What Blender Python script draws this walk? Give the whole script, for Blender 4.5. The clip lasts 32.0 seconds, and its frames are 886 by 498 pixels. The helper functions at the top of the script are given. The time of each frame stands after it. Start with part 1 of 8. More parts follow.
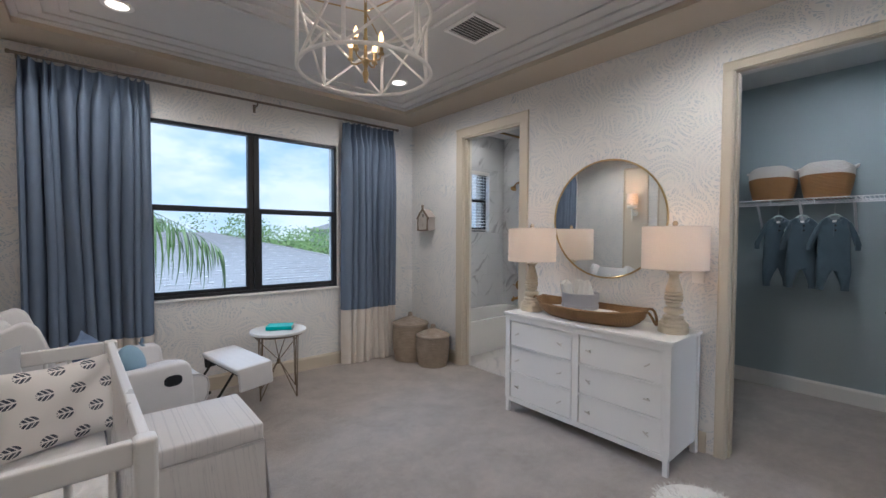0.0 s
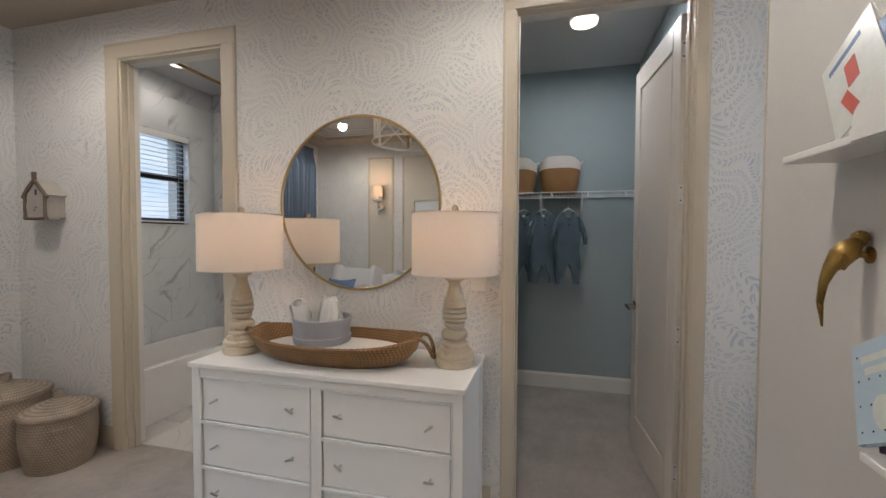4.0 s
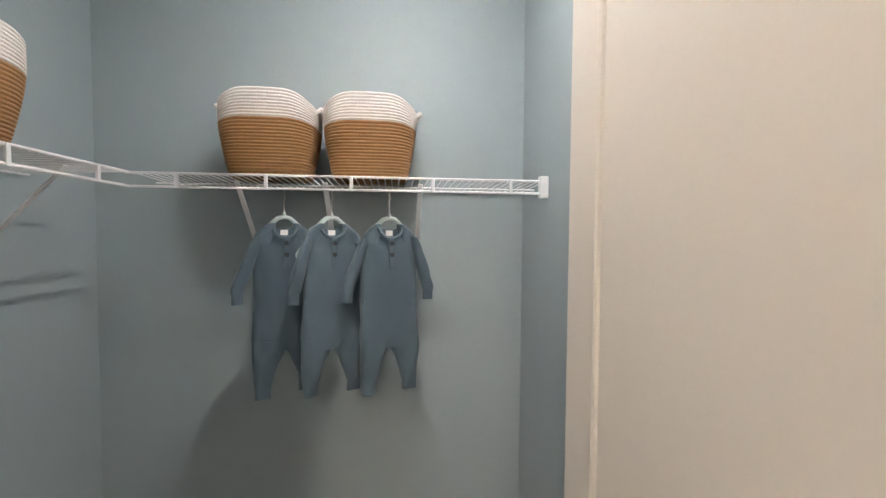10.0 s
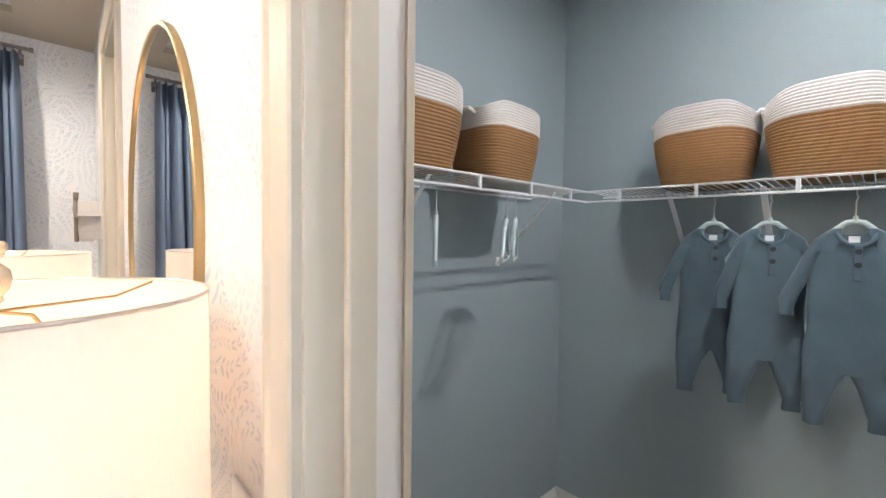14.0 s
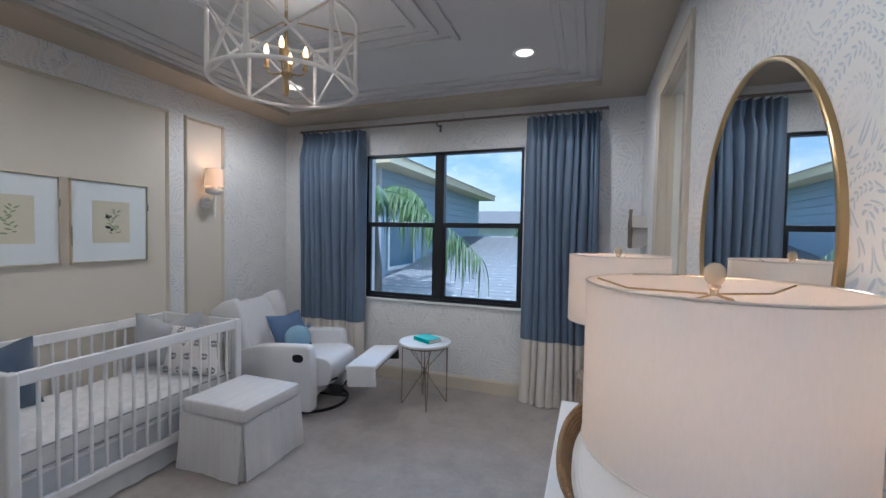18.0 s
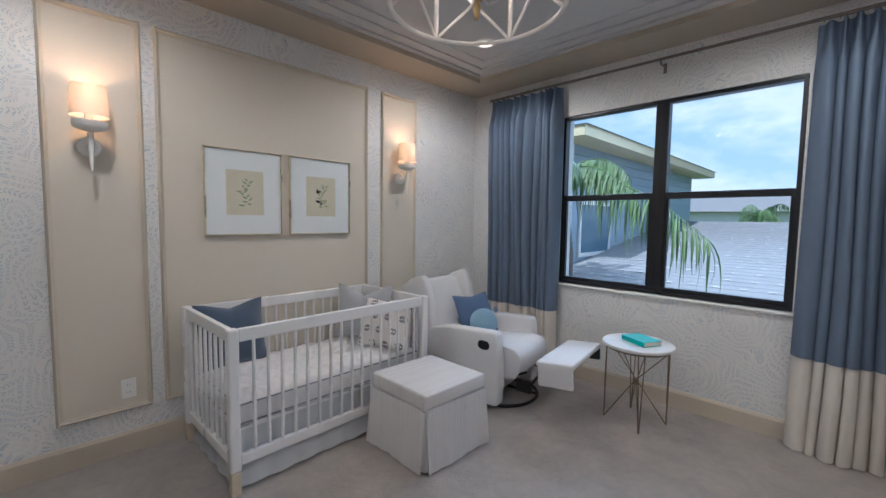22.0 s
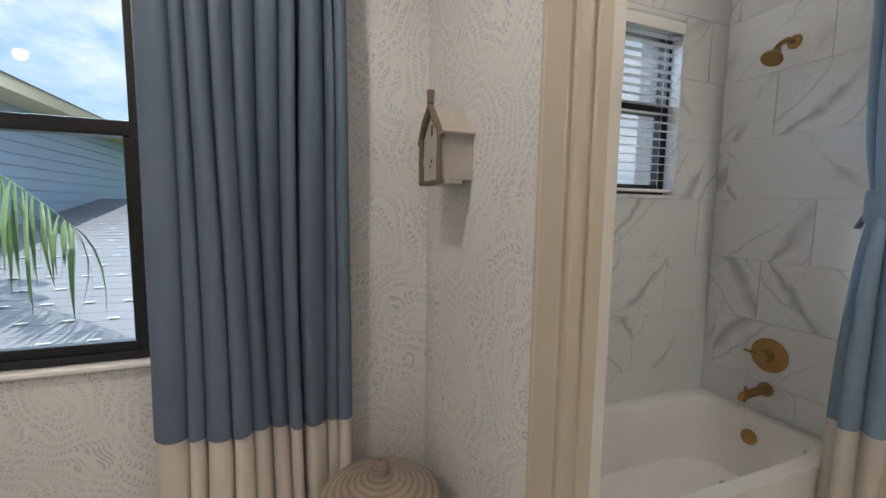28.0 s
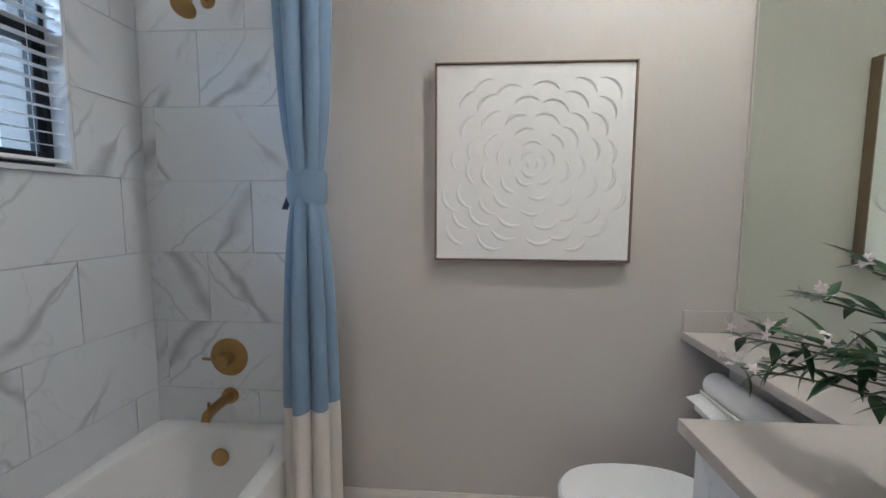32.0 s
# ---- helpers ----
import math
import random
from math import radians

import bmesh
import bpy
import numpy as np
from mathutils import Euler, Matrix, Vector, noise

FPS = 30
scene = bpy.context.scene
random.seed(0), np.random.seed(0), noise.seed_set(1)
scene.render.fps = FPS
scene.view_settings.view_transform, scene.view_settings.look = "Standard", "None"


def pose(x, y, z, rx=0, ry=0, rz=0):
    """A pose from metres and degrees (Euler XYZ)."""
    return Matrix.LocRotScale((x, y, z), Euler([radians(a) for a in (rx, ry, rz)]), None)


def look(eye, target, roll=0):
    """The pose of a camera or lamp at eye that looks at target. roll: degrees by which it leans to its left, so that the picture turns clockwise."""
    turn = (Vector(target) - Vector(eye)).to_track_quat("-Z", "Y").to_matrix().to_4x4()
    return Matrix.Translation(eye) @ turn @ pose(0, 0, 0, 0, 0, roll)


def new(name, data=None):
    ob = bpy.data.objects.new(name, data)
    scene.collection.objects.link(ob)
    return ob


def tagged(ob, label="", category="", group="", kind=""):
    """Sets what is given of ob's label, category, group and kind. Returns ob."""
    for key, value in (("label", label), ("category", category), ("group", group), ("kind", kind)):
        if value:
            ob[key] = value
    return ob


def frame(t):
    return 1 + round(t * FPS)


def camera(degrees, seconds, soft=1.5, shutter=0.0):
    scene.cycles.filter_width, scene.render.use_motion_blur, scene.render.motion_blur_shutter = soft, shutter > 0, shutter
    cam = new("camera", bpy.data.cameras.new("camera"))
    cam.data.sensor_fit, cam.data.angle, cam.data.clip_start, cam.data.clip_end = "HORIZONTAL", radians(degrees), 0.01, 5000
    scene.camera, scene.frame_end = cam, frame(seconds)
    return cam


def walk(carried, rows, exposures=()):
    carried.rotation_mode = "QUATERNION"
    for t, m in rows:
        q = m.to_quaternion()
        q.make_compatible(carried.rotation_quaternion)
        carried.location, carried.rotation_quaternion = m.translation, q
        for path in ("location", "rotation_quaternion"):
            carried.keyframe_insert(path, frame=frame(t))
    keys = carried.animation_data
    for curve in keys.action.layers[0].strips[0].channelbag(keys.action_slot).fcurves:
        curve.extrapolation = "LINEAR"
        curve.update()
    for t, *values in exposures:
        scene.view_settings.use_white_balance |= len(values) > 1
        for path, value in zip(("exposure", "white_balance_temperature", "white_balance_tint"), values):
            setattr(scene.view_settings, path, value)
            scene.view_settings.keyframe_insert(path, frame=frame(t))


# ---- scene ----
cam = camera(94.7, 32.0)
METRES, EYE, TILT, LEAN, TURN = 7.3, 1.41, 0.0, 0.0, -40.3
ROWS = [
    (0.0, 0.0, 0.0, 0.0, 0.01, -1.84, -0.25),
    (0.5, 0.0017, 0.0122, 0.0014, -3.29, -1.75, -0.25),
    (1.0, 0.0022, 0.0283, 0.0021, -7.55, -1.64, -0.22),
    (1.5, 0.0046, 0.0452, 0.0024, -11.89, -1.62, -0.22),
    (2.0, 0.0116, 0.0642, 0.0013, -16.57, -1.69, -0.24),
    (2.5, 0.0233, 0.0865, -0.0004, -21.22, -1.72, -0.27),
    (3.0, 0.0355, 0.1101, -0.0003, -25.89, -1.79, -0.19),
    (3.5, 0.0447, 0.1331, -0.0023, -30.47, -1.83, -0.2),
    (5.5, 0.0962, 0.2222, -0.0072, -47.9, -2.29, -0.13),
    (6.0, 0.1176, 0.2409, -0.0037, -51.61, -2.47, -0.1),
    (6.5, 0.1366, 0.2546, -0.0014, -55.2, -2.6, -0.14),
    (7.0, 0.1592, 0.2681, -0.0017, -58.31, -2.74, -0.1),
    (7.5, 0.1859, 0.2848, 0.0033, -60.92, -2.75, -0.07),
    (8.0, 0.2076, 0.2968, 0.0092, -62.86, -2.68, -0.12),
    (8.5, 0.2283, 0.303, 0.0119, -63.63, -2.58, -0.1),
    (9.0, 0.2483, 0.3094, 0.0126, -63.13, -2.32, -0.4),
    (9.5, 0.2697, 0.3158, 0.0162, -60.52, -2.47, -0.45),
    (10.0, 0.2832, 0.322, 0.0184, -56.47, -2.21, -0.38),
    (10.5, 0.2897, 0.3244, 0.0185, -51.09, -2.14, -0.33),
    (11.0, 0.2891, 0.3224, 0.0173, -45.09, -2.21, -0.37),
    (11.5, 0.2856, 0.3167, 0.0162, -38.58, -2.27, -0.45),
    (12.0, 0.2804, 0.3108, 0.0158, -31.93, -2.32, -0.44),
    (12.5, 0.2742, 0.3068, 0.0184, -25.34, -2.59, -0.54),
    (13.0, 0.2706, 0.3041, 0.0196, -17.61, -2.34, -0.62),
    (13.5, 0.2654, 0.3002, 0.0183, -10.17, -2.08, -0.59),
    (14.0, 0.2609, 0.2956, 0.0186, -2.43, -2.18, -0.71),
    (14.5, 0.2571, 0.2912, 0.02, 5.53, -2.16, -0.76),
    (15.0, 0.2517, 0.2857, 0.0214, 13.42, -2.05, -0.84),
    (15.5, 0.2466, 0.2795, 0.0228, 21.52, -2.0, -0.89),
    (17.5, 0.2449, 0.2625, 0.0201, 53.29, -1.96, -1.02),
    (18.0, 0.248, 0.2597, 0.0189, 60.2, -2.07, -1.02),
    (18.5, 0.2507, 0.2574, 0.0173, 66.3, -2.23, -1.04),
    (19.0, 0.2505, 0.255, 0.0146, 71.65, -2.41, -1.0),
    (19.5, 0.2477, 0.2534, 0.0121, 76.29, -2.73, -1.03),
    (20.0, 0.2409, 0.254, 0.0092, 80.01, -3.08, -0.97),
    (20.5, 0.2287, 0.2561, 0.0069, 82.83, -3.4, -0.92),
    (21.0, 0.2135, 0.2582, 0.0058, 84.62, -3.68, -0.87),
    (21.5, 0.1956, 0.2626, 0.0054, 85.5, -3.98, -0.87),
    (22.0, 0.1751, 0.2713, 0.0023, 85.53, -4.09, -0.82),
    (22.5, 0.1515, 0.2844, 0.0029, 84.72, -4.39, -0.78),
    (23.0, 0.1288, 0.2995, 0.0016, 83.04, -4.58, -0.72),
    (23.5, 0.1081, 0.3133, -0.0012, 80.37, -4.8, -0.73),
    (24.0, 0.0853, 0.3288, -0.0017, 76.65, -5.0, -0.65),
    (24.5, 0.0653, 0.3458, -0.0004, 72.43, -5.21, -0.63),
    (27.0, 0.0304, 0.4452, -0.0024, 36.7, -5.96, -0.95),
    (27.5, 0.032, 0.462, -0.0024, 28.22, -5.91, -0.88),
    (28.0, 0.0345, 0.479, -0.0021, 19.69, -5.79, -0.83),
    (28.5, 0.0385, 0.4906, -0.0028, 11.23, -5.82, -0.76),
    (29.0, 0.0443, 0.4987, -0.0064, 2.76, -5.76, -0.63),
    (29.5, 0.051, 0.5081, -0.0111, -5.26, -5.75, -0.55),
    (30.0, 0.0585, 0.519, -0.0137, -13.25, -5.75, -0.61),
    (30.5, 0.0655, 0.5303, -0.014, -21.7, -5.79, -0.48),
    (31.0, 0.0722, 0.5372, -0.0132, -29.78, -5.59, -0.44),
    (31.5, 0.0749, 0.5417, -0.0116, -37.66, -5.46, -0.38),
    (32.0, 0.0729, 0.5467, -0.0094, -45.64, -5.5, -0.28),
]
SHIFT = ((0, 0.0), (24.5, 0.0), (27.0, 0.01), (32.0, 0.0))   # metres along x, as the path drifts


def drift(t):
    return float(np.interp(t, [a for a, _ in SHIFT], [b for _, b in SHIFT]))


STOPS = [(0, 0.12, 5150, 10), (3.5, 0.05, 5600, 10), (6.0, 0.05, 5350, 9), (8.0, 0.15, 5350, 10), (9.0, 0.95, 5800, 10), (10.5, 1.5, 6050, 14), (12.0, 1.82, 6250, 17),
         (13.0, 1.78, 6200, 15), (14.0, 1.42, 5550, 11), (15.0, 0.85, 5150, 10), (15.5, 0.62, 5000, 10), (18.0, -0.02, 4750, 8), (20.0, 0.0, 4800, 7), (24.5, 0.15, 5400, 11), (27.0, 0.13, 5900, 9),
         (28.0, 0.16, 5650, 9), (29.0, 0.32, 5400, 10), (30.0, 0.42, 5200, 9), (32.0, 0.35, 5050, 8)]
walk(cam, [(t, pose(drift(t), 0, 0) @ pose(0, 0, EYE, TILT, LEAN, TURN) @ pose(METRES * x, METRES * y, METRES * z, 90 + pitch, roll, yaw)) for t, x, y, z, yaw, pitch, roll in ROWS], STOPS)

# ---- world, sun, large lights ----
world = bpy.data.worlds.new("World")
scene.world = world
world.use_nodes = True
_wn = world.node_tree.nodes
_sky = _wn.new("ShaderNodeTexSky")
_sky.sky_type = "NISHITA"
_sky.sun_disc = False
_sky.sun_elevation, _sky.sun_rotation = radians(55), radians(188)
world.node_tree.links.new(_sky.outputs[0], _wn["Background"].inputs[0])
_wn["Background"].inputs[1].default_value = 0.15


def lamp(name, kind, m, energy, color=(1, 1, 1), size=0.1, size_y=None, spot=None, blend=0.25):
    data = bpy.data.lights.new(name, kind)
    data.energy, data.color = energy, color
    if kind == "AREA":
        data.shape = "RECTANGLE" if size_y else "DISK"
        data.size = size
        if size_y:
            data.size_y = size_y
    elif kind == "SUN":
        data.angle = size
    else:
        data.shadow_soft_size = size
        if spot:
            data.spot_size, data.spot_blend = radians(spot), blend
    ob = new(name, data)
    ob.matrix_world = m
    return ob


lamp("sun", "SUN", look((0, 0, 0), (0.10, 0.70, -1.0)), 5.0, (1.0, 0.95, 0.88), size=radians(0.6))
# sky light that falls in through the two windows
lamp("added_daylight", "AREA", look((-0.3, 10.2, 5.7), (1.3, 2.0, 1.0)), 480, (0.74, 0.87, 1.0), size=6.0, size_y=2.0)
lamp("added_daylight", "AREA", look((3.92, 4.8, 3.0), (4.0, 2.6, 0.5)), 9, (0.76, 0.90, 1.0), size=0.9, size_y=0.8)


# ---- materials ----
class G:
    """A small builder of node graphs."""

    def __init__(self, name):
        self.mat = bpy.data.materials.new(name)
        self.mat.use_nodes = True
        self.t = self.mat.node_tree
        self.b = self.t.nodes["Principled BSDF"]

    def node(self, kind, **ins):
        n = self.t.nodes.new("ShaderNode" + kind)
        for k, v in ins.items():
            if k == "operation":
                n.operation = v
            elif k == "wave_type":
                n.wave_type = v
            elif k == "bands_direction":
                n.bands_direction = v
            elif k == "voronoi_dimensions":
                n.voronoi_dimensions = v
            else:
                self.put(n.inputs[int(k[1:])] if k[0] == "i" else n.inputs[k.replace("_", " ")], v)
        return n

    def put(self, socket, v):
        if isinstance(v, bpy.types.NodeSocket):
            self.t.links.new(v, socket)
        elif isinstance(v, (tuple, list)) and socket.type == "RGBA":
            socket.default_value = (*v, 1)[:4]
        else:
            socket.default_value = v

    def math(self, op, a, b=0.0, c=0.0):
        return self.node("Math", operation=op, i0=a, i1=b, i2=c).outputs[0]

    def coord(self):
        return self.node("TexCoord").outputs["Object"]

    def noise(self, scale, detail=3.0, vec=None, rough=0.5):
        return self.node("TexNoise", Scale=scale, Detail=detail, Roughness=rough, Vector=vec or self.coord()).outputs[0]

    def ramp(self, v, a, b, c0=0.0, c1=1.0):
        return self.node("MapRange", i0=v, i1=a, i2=b, i3=c0, i4=c1).outputs[0]

    def mix(self, f, a, b):
        n = self.t.nodes.new("ShaderNodeMix")
        n.data_type = "RGBA"
        for s, v in ((n.inputs[0], f), (n.inputs[6], a), (n.inputs[7], b)):
            self.put(s, v)
        return n.outputs[2]

    def scaled(self, vec, s):
        n = self.node("Mapping", Vector=vec)
        n.inputs["Scale"].default_value = s
        return n.outputs[0]

    def bump(self, h, strength=0.3, dist=0.01):
        self.t.links.new(self.node("Bump", Strength=strength, Distance=dist, Height=h).outputs[0], self.b.inputs["Normal"])

    def set(self, color=None, rough=None, metal=None, **more):
        for k, v in {"Base Color": color, "Roughness": rough, "Metallic": metal, **{k.replace("_", " "): v for k, v in more.items()}}.items():
            if v is not None:
                self.put(self.b.inputs[k], v)
        return self.mat


def plain(name, color, rough=0.5, metal=0.0, vary=0.06, scale=3.0, grain=60.0, bump=0.05, **more):
    """Paint, plastic, metal: a colour with broad and fine variation, and a fine relief."""
    g = G(name)
    broad, fine = g.noise(scale, 3), g.noise(grain, 2)
    dark = tuple(c * (1 - vary * 2) for c in color)
    light = tuple(min(1, c * (1 + vary)) for c in color)
    m = g.mix(g.math("MULTIPLY_ADD", fine, 0.4, g.math("MULTIPLY", broad, 0.6)), dark, light)
    g.bump(fine, bump, 0.004)
    r = g.ramp(broad, 0.3, 0.7, max(0.02, rough - 0.06), min(1, rough + 0.06))
    return g.set(m, r, metal, **more)


def fabric(name, color, weave=2600.0, vary=0.10, bump=0.25, rough=0.9, sheen=0.15):
    g = G(name)
    v = g.coord()
    a = g.node("TexWave", wave_type="BANDS", bands_direction="X", Scale=weave / 20, Distortion=1.5, Detail=1.0, Vector=v).outputs[0]
    b = g.node("TexWave", wave_type="BANDS", bands_direction="Z", Scale=weave / 20, Distortion=1.5, Detail=1.0, Vector=v).outputs[0]
    w = g.math("MULTIPLY", g.math("ADD", a, b), 0.5)
    n = g.noise(9.0, 4, v)
    f = g.math("MULTIPLY_ADD", w, 0.35, g.math("MULTIPLY", n, 0.65))
    g.bump(w, bump, 0.002)
    return g.set(g.mix(f, tuple(c * (1 - vary * 2) for c in color), tuple(min(1, c * (1 + vary)) for c in color)), rough, 0.0, Sheen_Weight=sheen)


def emitter(name, color, strength):
    g = G(name)
    return g.set(color, 0.4, 0.0, Emission_Color=color, Emission_Strength=strength)


def wallpaper():
    g = G("wallpaper")
    p = g.node("SeparateXYZ", Vector=g.coord())
    u, v = g.math("ADD", p.outputs[0], p.outputs[1]), p.outputs[2]
    flat = g.node("CombineXYZ", X=u, Y=v, Z=0.0).outputs[0]
    wob = g.node("TexNoise", Scale=3.2, Detail=2.0, Vector=flat).outputs[1]
    off = g.node("VectorMath", operation="MULTIPLY", i0=g.node("VectorMath", operation="SUBTRACT", i0=wob, i1=(0.5, 0.5, 0.5)).outputs[0], i1=(0.34, 0.34, 0.0)).outputs[0]
    w = g.node("VectorMath", operation="ADD", i0=flat, i1=off).outputs[0]
    vo = g.node("TexVoronoi", voronoi_dimensions="2D", Scale=2.3, Vector=w, Randomness=0.95)
    d = g.node("SeparateXYZ", Vector=g.node("VectorMath", operation="SUBTRACT", i0=w, i1=vo.outputs["Position"]).outputs[0])
    r = g.math("SQRT", g.math("ADD", g.math("POWER", d.outputs[0], 2.0), g.math("POWER", d.outputs[1], 2.0)))
    ang = g.math("ARCTAN2", d.outputs[1], d.outputs[0])
    spiral = g.math("MULTIPLY_ADD", ang, 0.16, g.math("MULTIPLY", r, 27.0))
    row = g.math("FLOOR", spiral)
    s = g.math("SUBTRACT", g.math("FRACT", spiral), 0.5)
    side = g.math("ABSOLUTE", s)
    along = g.math("MULTIPLY", g.math("MULTIPLY", ang, g.math("ADD", row, 0.7)), 1.75)
    leaf = g.math("FRACT", g.math("ADD", along, g.math("MULTIPLY", side, 2.1)))
    leaf = g.math("ABSOLUTE", g.math("SUBTRACT", leaf, 0.5))
    wide = g.math("MULTIPLY", g.math("MULTIPLY", g.math("SUBTRACT", 0.30, side), g.math("SUBTRACT", side, 0.02)), 14.0)
    on = g.ramp(g.math("SUBTRACT", wide, leaf), -0.03, 0.03)
    stem = g.ramp(side, 0.012, 0.03, 0.35, 0.0)
    on = g.math("MAXIMUM", on, stem)
    fade = g.ramp(g.noise(7.0, 2, flat), 0.36, 0.53, 0.30, 1.0)
    on = g.math("MULTIPLY", on, fade)
    tone = g.noise(2.0, 3, flat)
    base = g.mix(tone, (0.70, 0.685, 0.665), (0.78, 0.765, 0.745))
    ink = g.mix(g.noise(5.0, 2, flat), (0.47, 0.51, 0.56), (0.56, 0.59, 0.63))
    fine = g.noise(220.0, 2)
    g.bump(g.math("MULTIPLY_ADD", on, 0.6, g.math("MULTIPLY", fine, 0.4)), 0.14, 0.003)
    return g.set(g.mix(on, base, ink), 0.62)


def ribbed_paper(name, color):
    """Vinyl wallpaper with fine upright ribs."""
    g = G(name)
    p = g.node("SeparateXYZ", Vector=g.coord())
    u = g.math("ADD", p.outputs[0], p.outputs[1])
    rib = g.node("TexWave", wave_type="BANDS", bands_direction="X", Scale=38.0, Distortion=0.6, Detail=1.0, Vector=g.node("CombineXYZ", X=u, Y=g.math("MULTIPLY", p.outputs[2], 0.15), Z=0.0).outputs[0]).outputs[0]
    broad, fine = g.noise(2.0, 3), g.noise(150.0, 2)
    f = g.math("ADD", g.math("MULTIPLY", rib, 0.12), g.math("ADD", g.math("MULTIPLY", broad, 0.4), g.math("MULTIPLY", fine, 0.25)))
    g.bump(g.math("ADD", rib, g.math("MULTIPLY", fine, 0.4)), 0.12, 0.003)
    return g.set(g.mix(f, tuple(c * 0.90 for c in color), tuple(c * 1.06 for c in color)), 0.55)


def carpet():
    g = G("carpet")
    v = g.coord()
    tuft = g.node("TexVoronoi", Scale=230.0, Vector=v).outputs[0]
    mid, broad = g.noise(24.0, 4, v, 0.7), g.ramp(g.noise(4.2, 4, v, 0.6), 0.36, 0.64)
    f = g.math("ADD", g.math("MULTIPLY", mid, 0.55), g.math("ADD", g.math("MULTIPLY", broad, 0.28), g.math("MULTIPLY", tuft, 0.3)))
    g.bump(g.math("ADD", g.math("MULTIPLY", tuft, -0.6), mid), 0.7, 0.012)
    return g.set(g.mix(f, (0.23, 0.202, 0.178), (0.51, 0.455, 0.402)), 0.97, 0.0, Sheen_Weight=0.2)


def marble(name="marble_tile", base=(0.74, 0.755, 0.77), rough=0.22, strong=0.68):
    g = G(name)
    v = g.coord()
    rnd = g.node("ObjectInfo").outputs["Random"]
    sh = g.node("CombineXYZ", X=g.math("MULTIPLY", rnd, 37.0), Y=g.math("MULTIPLY", rnd, 91.0), Z=g.math("MULTIPLY", rnd, 53.0)).outputs[0]
    v2 = g.node("VectorMath", operation="ADD", i0=v, i1=sh).outputs[0]
    lean = (0.58, -0.48, -0.66)
    run = g.node("VectorMath", operation="DOT_PRODUCT", i0=v2, i1=lean).outputs[1]
    along = g.node("CombineXYZ", X=g.math("MULTIPLY", run, lean[0] * 0.66), Y=g.math("MULTIPLY", run, lean[1] * 0.66), Z=g.math("MULTIPLY", run, lean[2] * 0.66)).outputs[0]
    drawn = g.node("VectorMath", operation="SUBTRACT", i0=v2, i1=along).outputs[0]
    flip = g.math("SUBTRACT", g.math("MULTIPLY", g.math("GREATER_THAN", g.math("FRACT", g.math("MULTIPLY", rnd, 17.3)), 0.66), 2.0), 1.0)
    q = g.node("SeparateXYZ", Vector=v2)
    slant = g.math("ADD", g.math("MULTIPLY", g.math("SUBTRACT", q.outputs[0], q.outputs[1]), 0.74), g.math("MULTIPLY", g.math("MULTIPLY", q.outputs[2], 0.67), flip))
    warp = g.noise(2.4, 4, v2)
    d = g.math("ADD", g.math("MULTIPLY", slant, 2.7), g.math("MULTIPLY", warp, 0.75))
    gap = g.math("ABSOLUTE", g.math("SUBTRACT", g.math("FRACT", g.math("ADD", d, 200.0)), 0.5))
    wide = g.ramp(g.noise(3.2, 2, v2), 0.36, 0.66, 0.016, 0.15)
    vein = g.ramp(g.math("DIVIDE", gap, wide), 0.1, 1.0, 1.0, 0.0)
    d2 = g.math("ADD", g.math("MULTIPLY", slant, 4.3), g.math("MULTIPLY", g.noise(2.6, 4, v2), 0.95))
    gap2 = g.math("ABSOLUTE", g.math("SUBTRACT", g.math("FRACT", g.math("ADD", d2, 200.3)), 0.5))
    vein = g.math("MAXIMUM", vein, g.ramp(gap2, 0.006, 0.04, 0.65, 0.0))
    n2 = g.noise(4.0, 4, drawn)
    thin = g.ramp(g.math("ABSOLUTE", g.math("SUBTRACT", n2, 0.5)), 0.0, 0.010, 0.3, 0.0)
    cloud = g.noise(2.2, 3, drawn)
    vv = g.math("MULTIPLY", g.math("MAXIMUM", vein, thin), g.ramp(cloud, 0.43, 0.56))
    c = g.mix(cloud, tuple(x * 0.9 for x in base), base)
    return g.set(g.mix(g.math("MULTIPLY", vv, strong), c, (0.33, 0.34, 0.36)), rough)


def woven(name, light, dark, su, sv, rough=0.85, radial=False):
    """Plaited straw or coiled rope: rows along z, or outwards on a lid, stitches round the axis."""
    g = G(name)
    p = g.node("SeparateXYZ", Vector=g.coord())
    ang = g.math("ARCTAN2", p.outputs[1], p.outputs[0])
    out = p.outputs[2]
    if radial:
        out = g.math("ADD", g.math("SQRT", g.math("ADD", g.math("POWER", p.outputs[0], 2.0), g.math("POWER", p.outputs[1], 2.0))), p.outputs[2])
    rows = g.math("MULTIPLY", out, sv)
    odd = g.math("MULTIPLY", g.math("MODULO", g.math("FLOOR", rows), 2.0), 0.5)
    a = g.math("ABSOLUTE", g.math("SUBTRACT", g.math("FRACT", g.math("ADD", g.math("MULTIPLY", ang, su), odd)), 0.5))
    b = g.math("ABSOLUTE", g.math("SUBTRACT", g.math("FRACT", rows), 0.5))
    h = g.math("SUBTRACT", 1.0, g.math("MAXIMUM", a, b))
    n = g.noise(14.0, 4)
    f = g.math("ADD", g.math("MULTIPLY", g.math("MULTIPLY", g.math("SUBTRACT", h, 0.5), 2.0), 0.6), g.math("MULTIPLY", n, 0.5))
    g.bump(h, 0.8, 0.006)
    return g.set(g.mix(f, dark, light), rough)


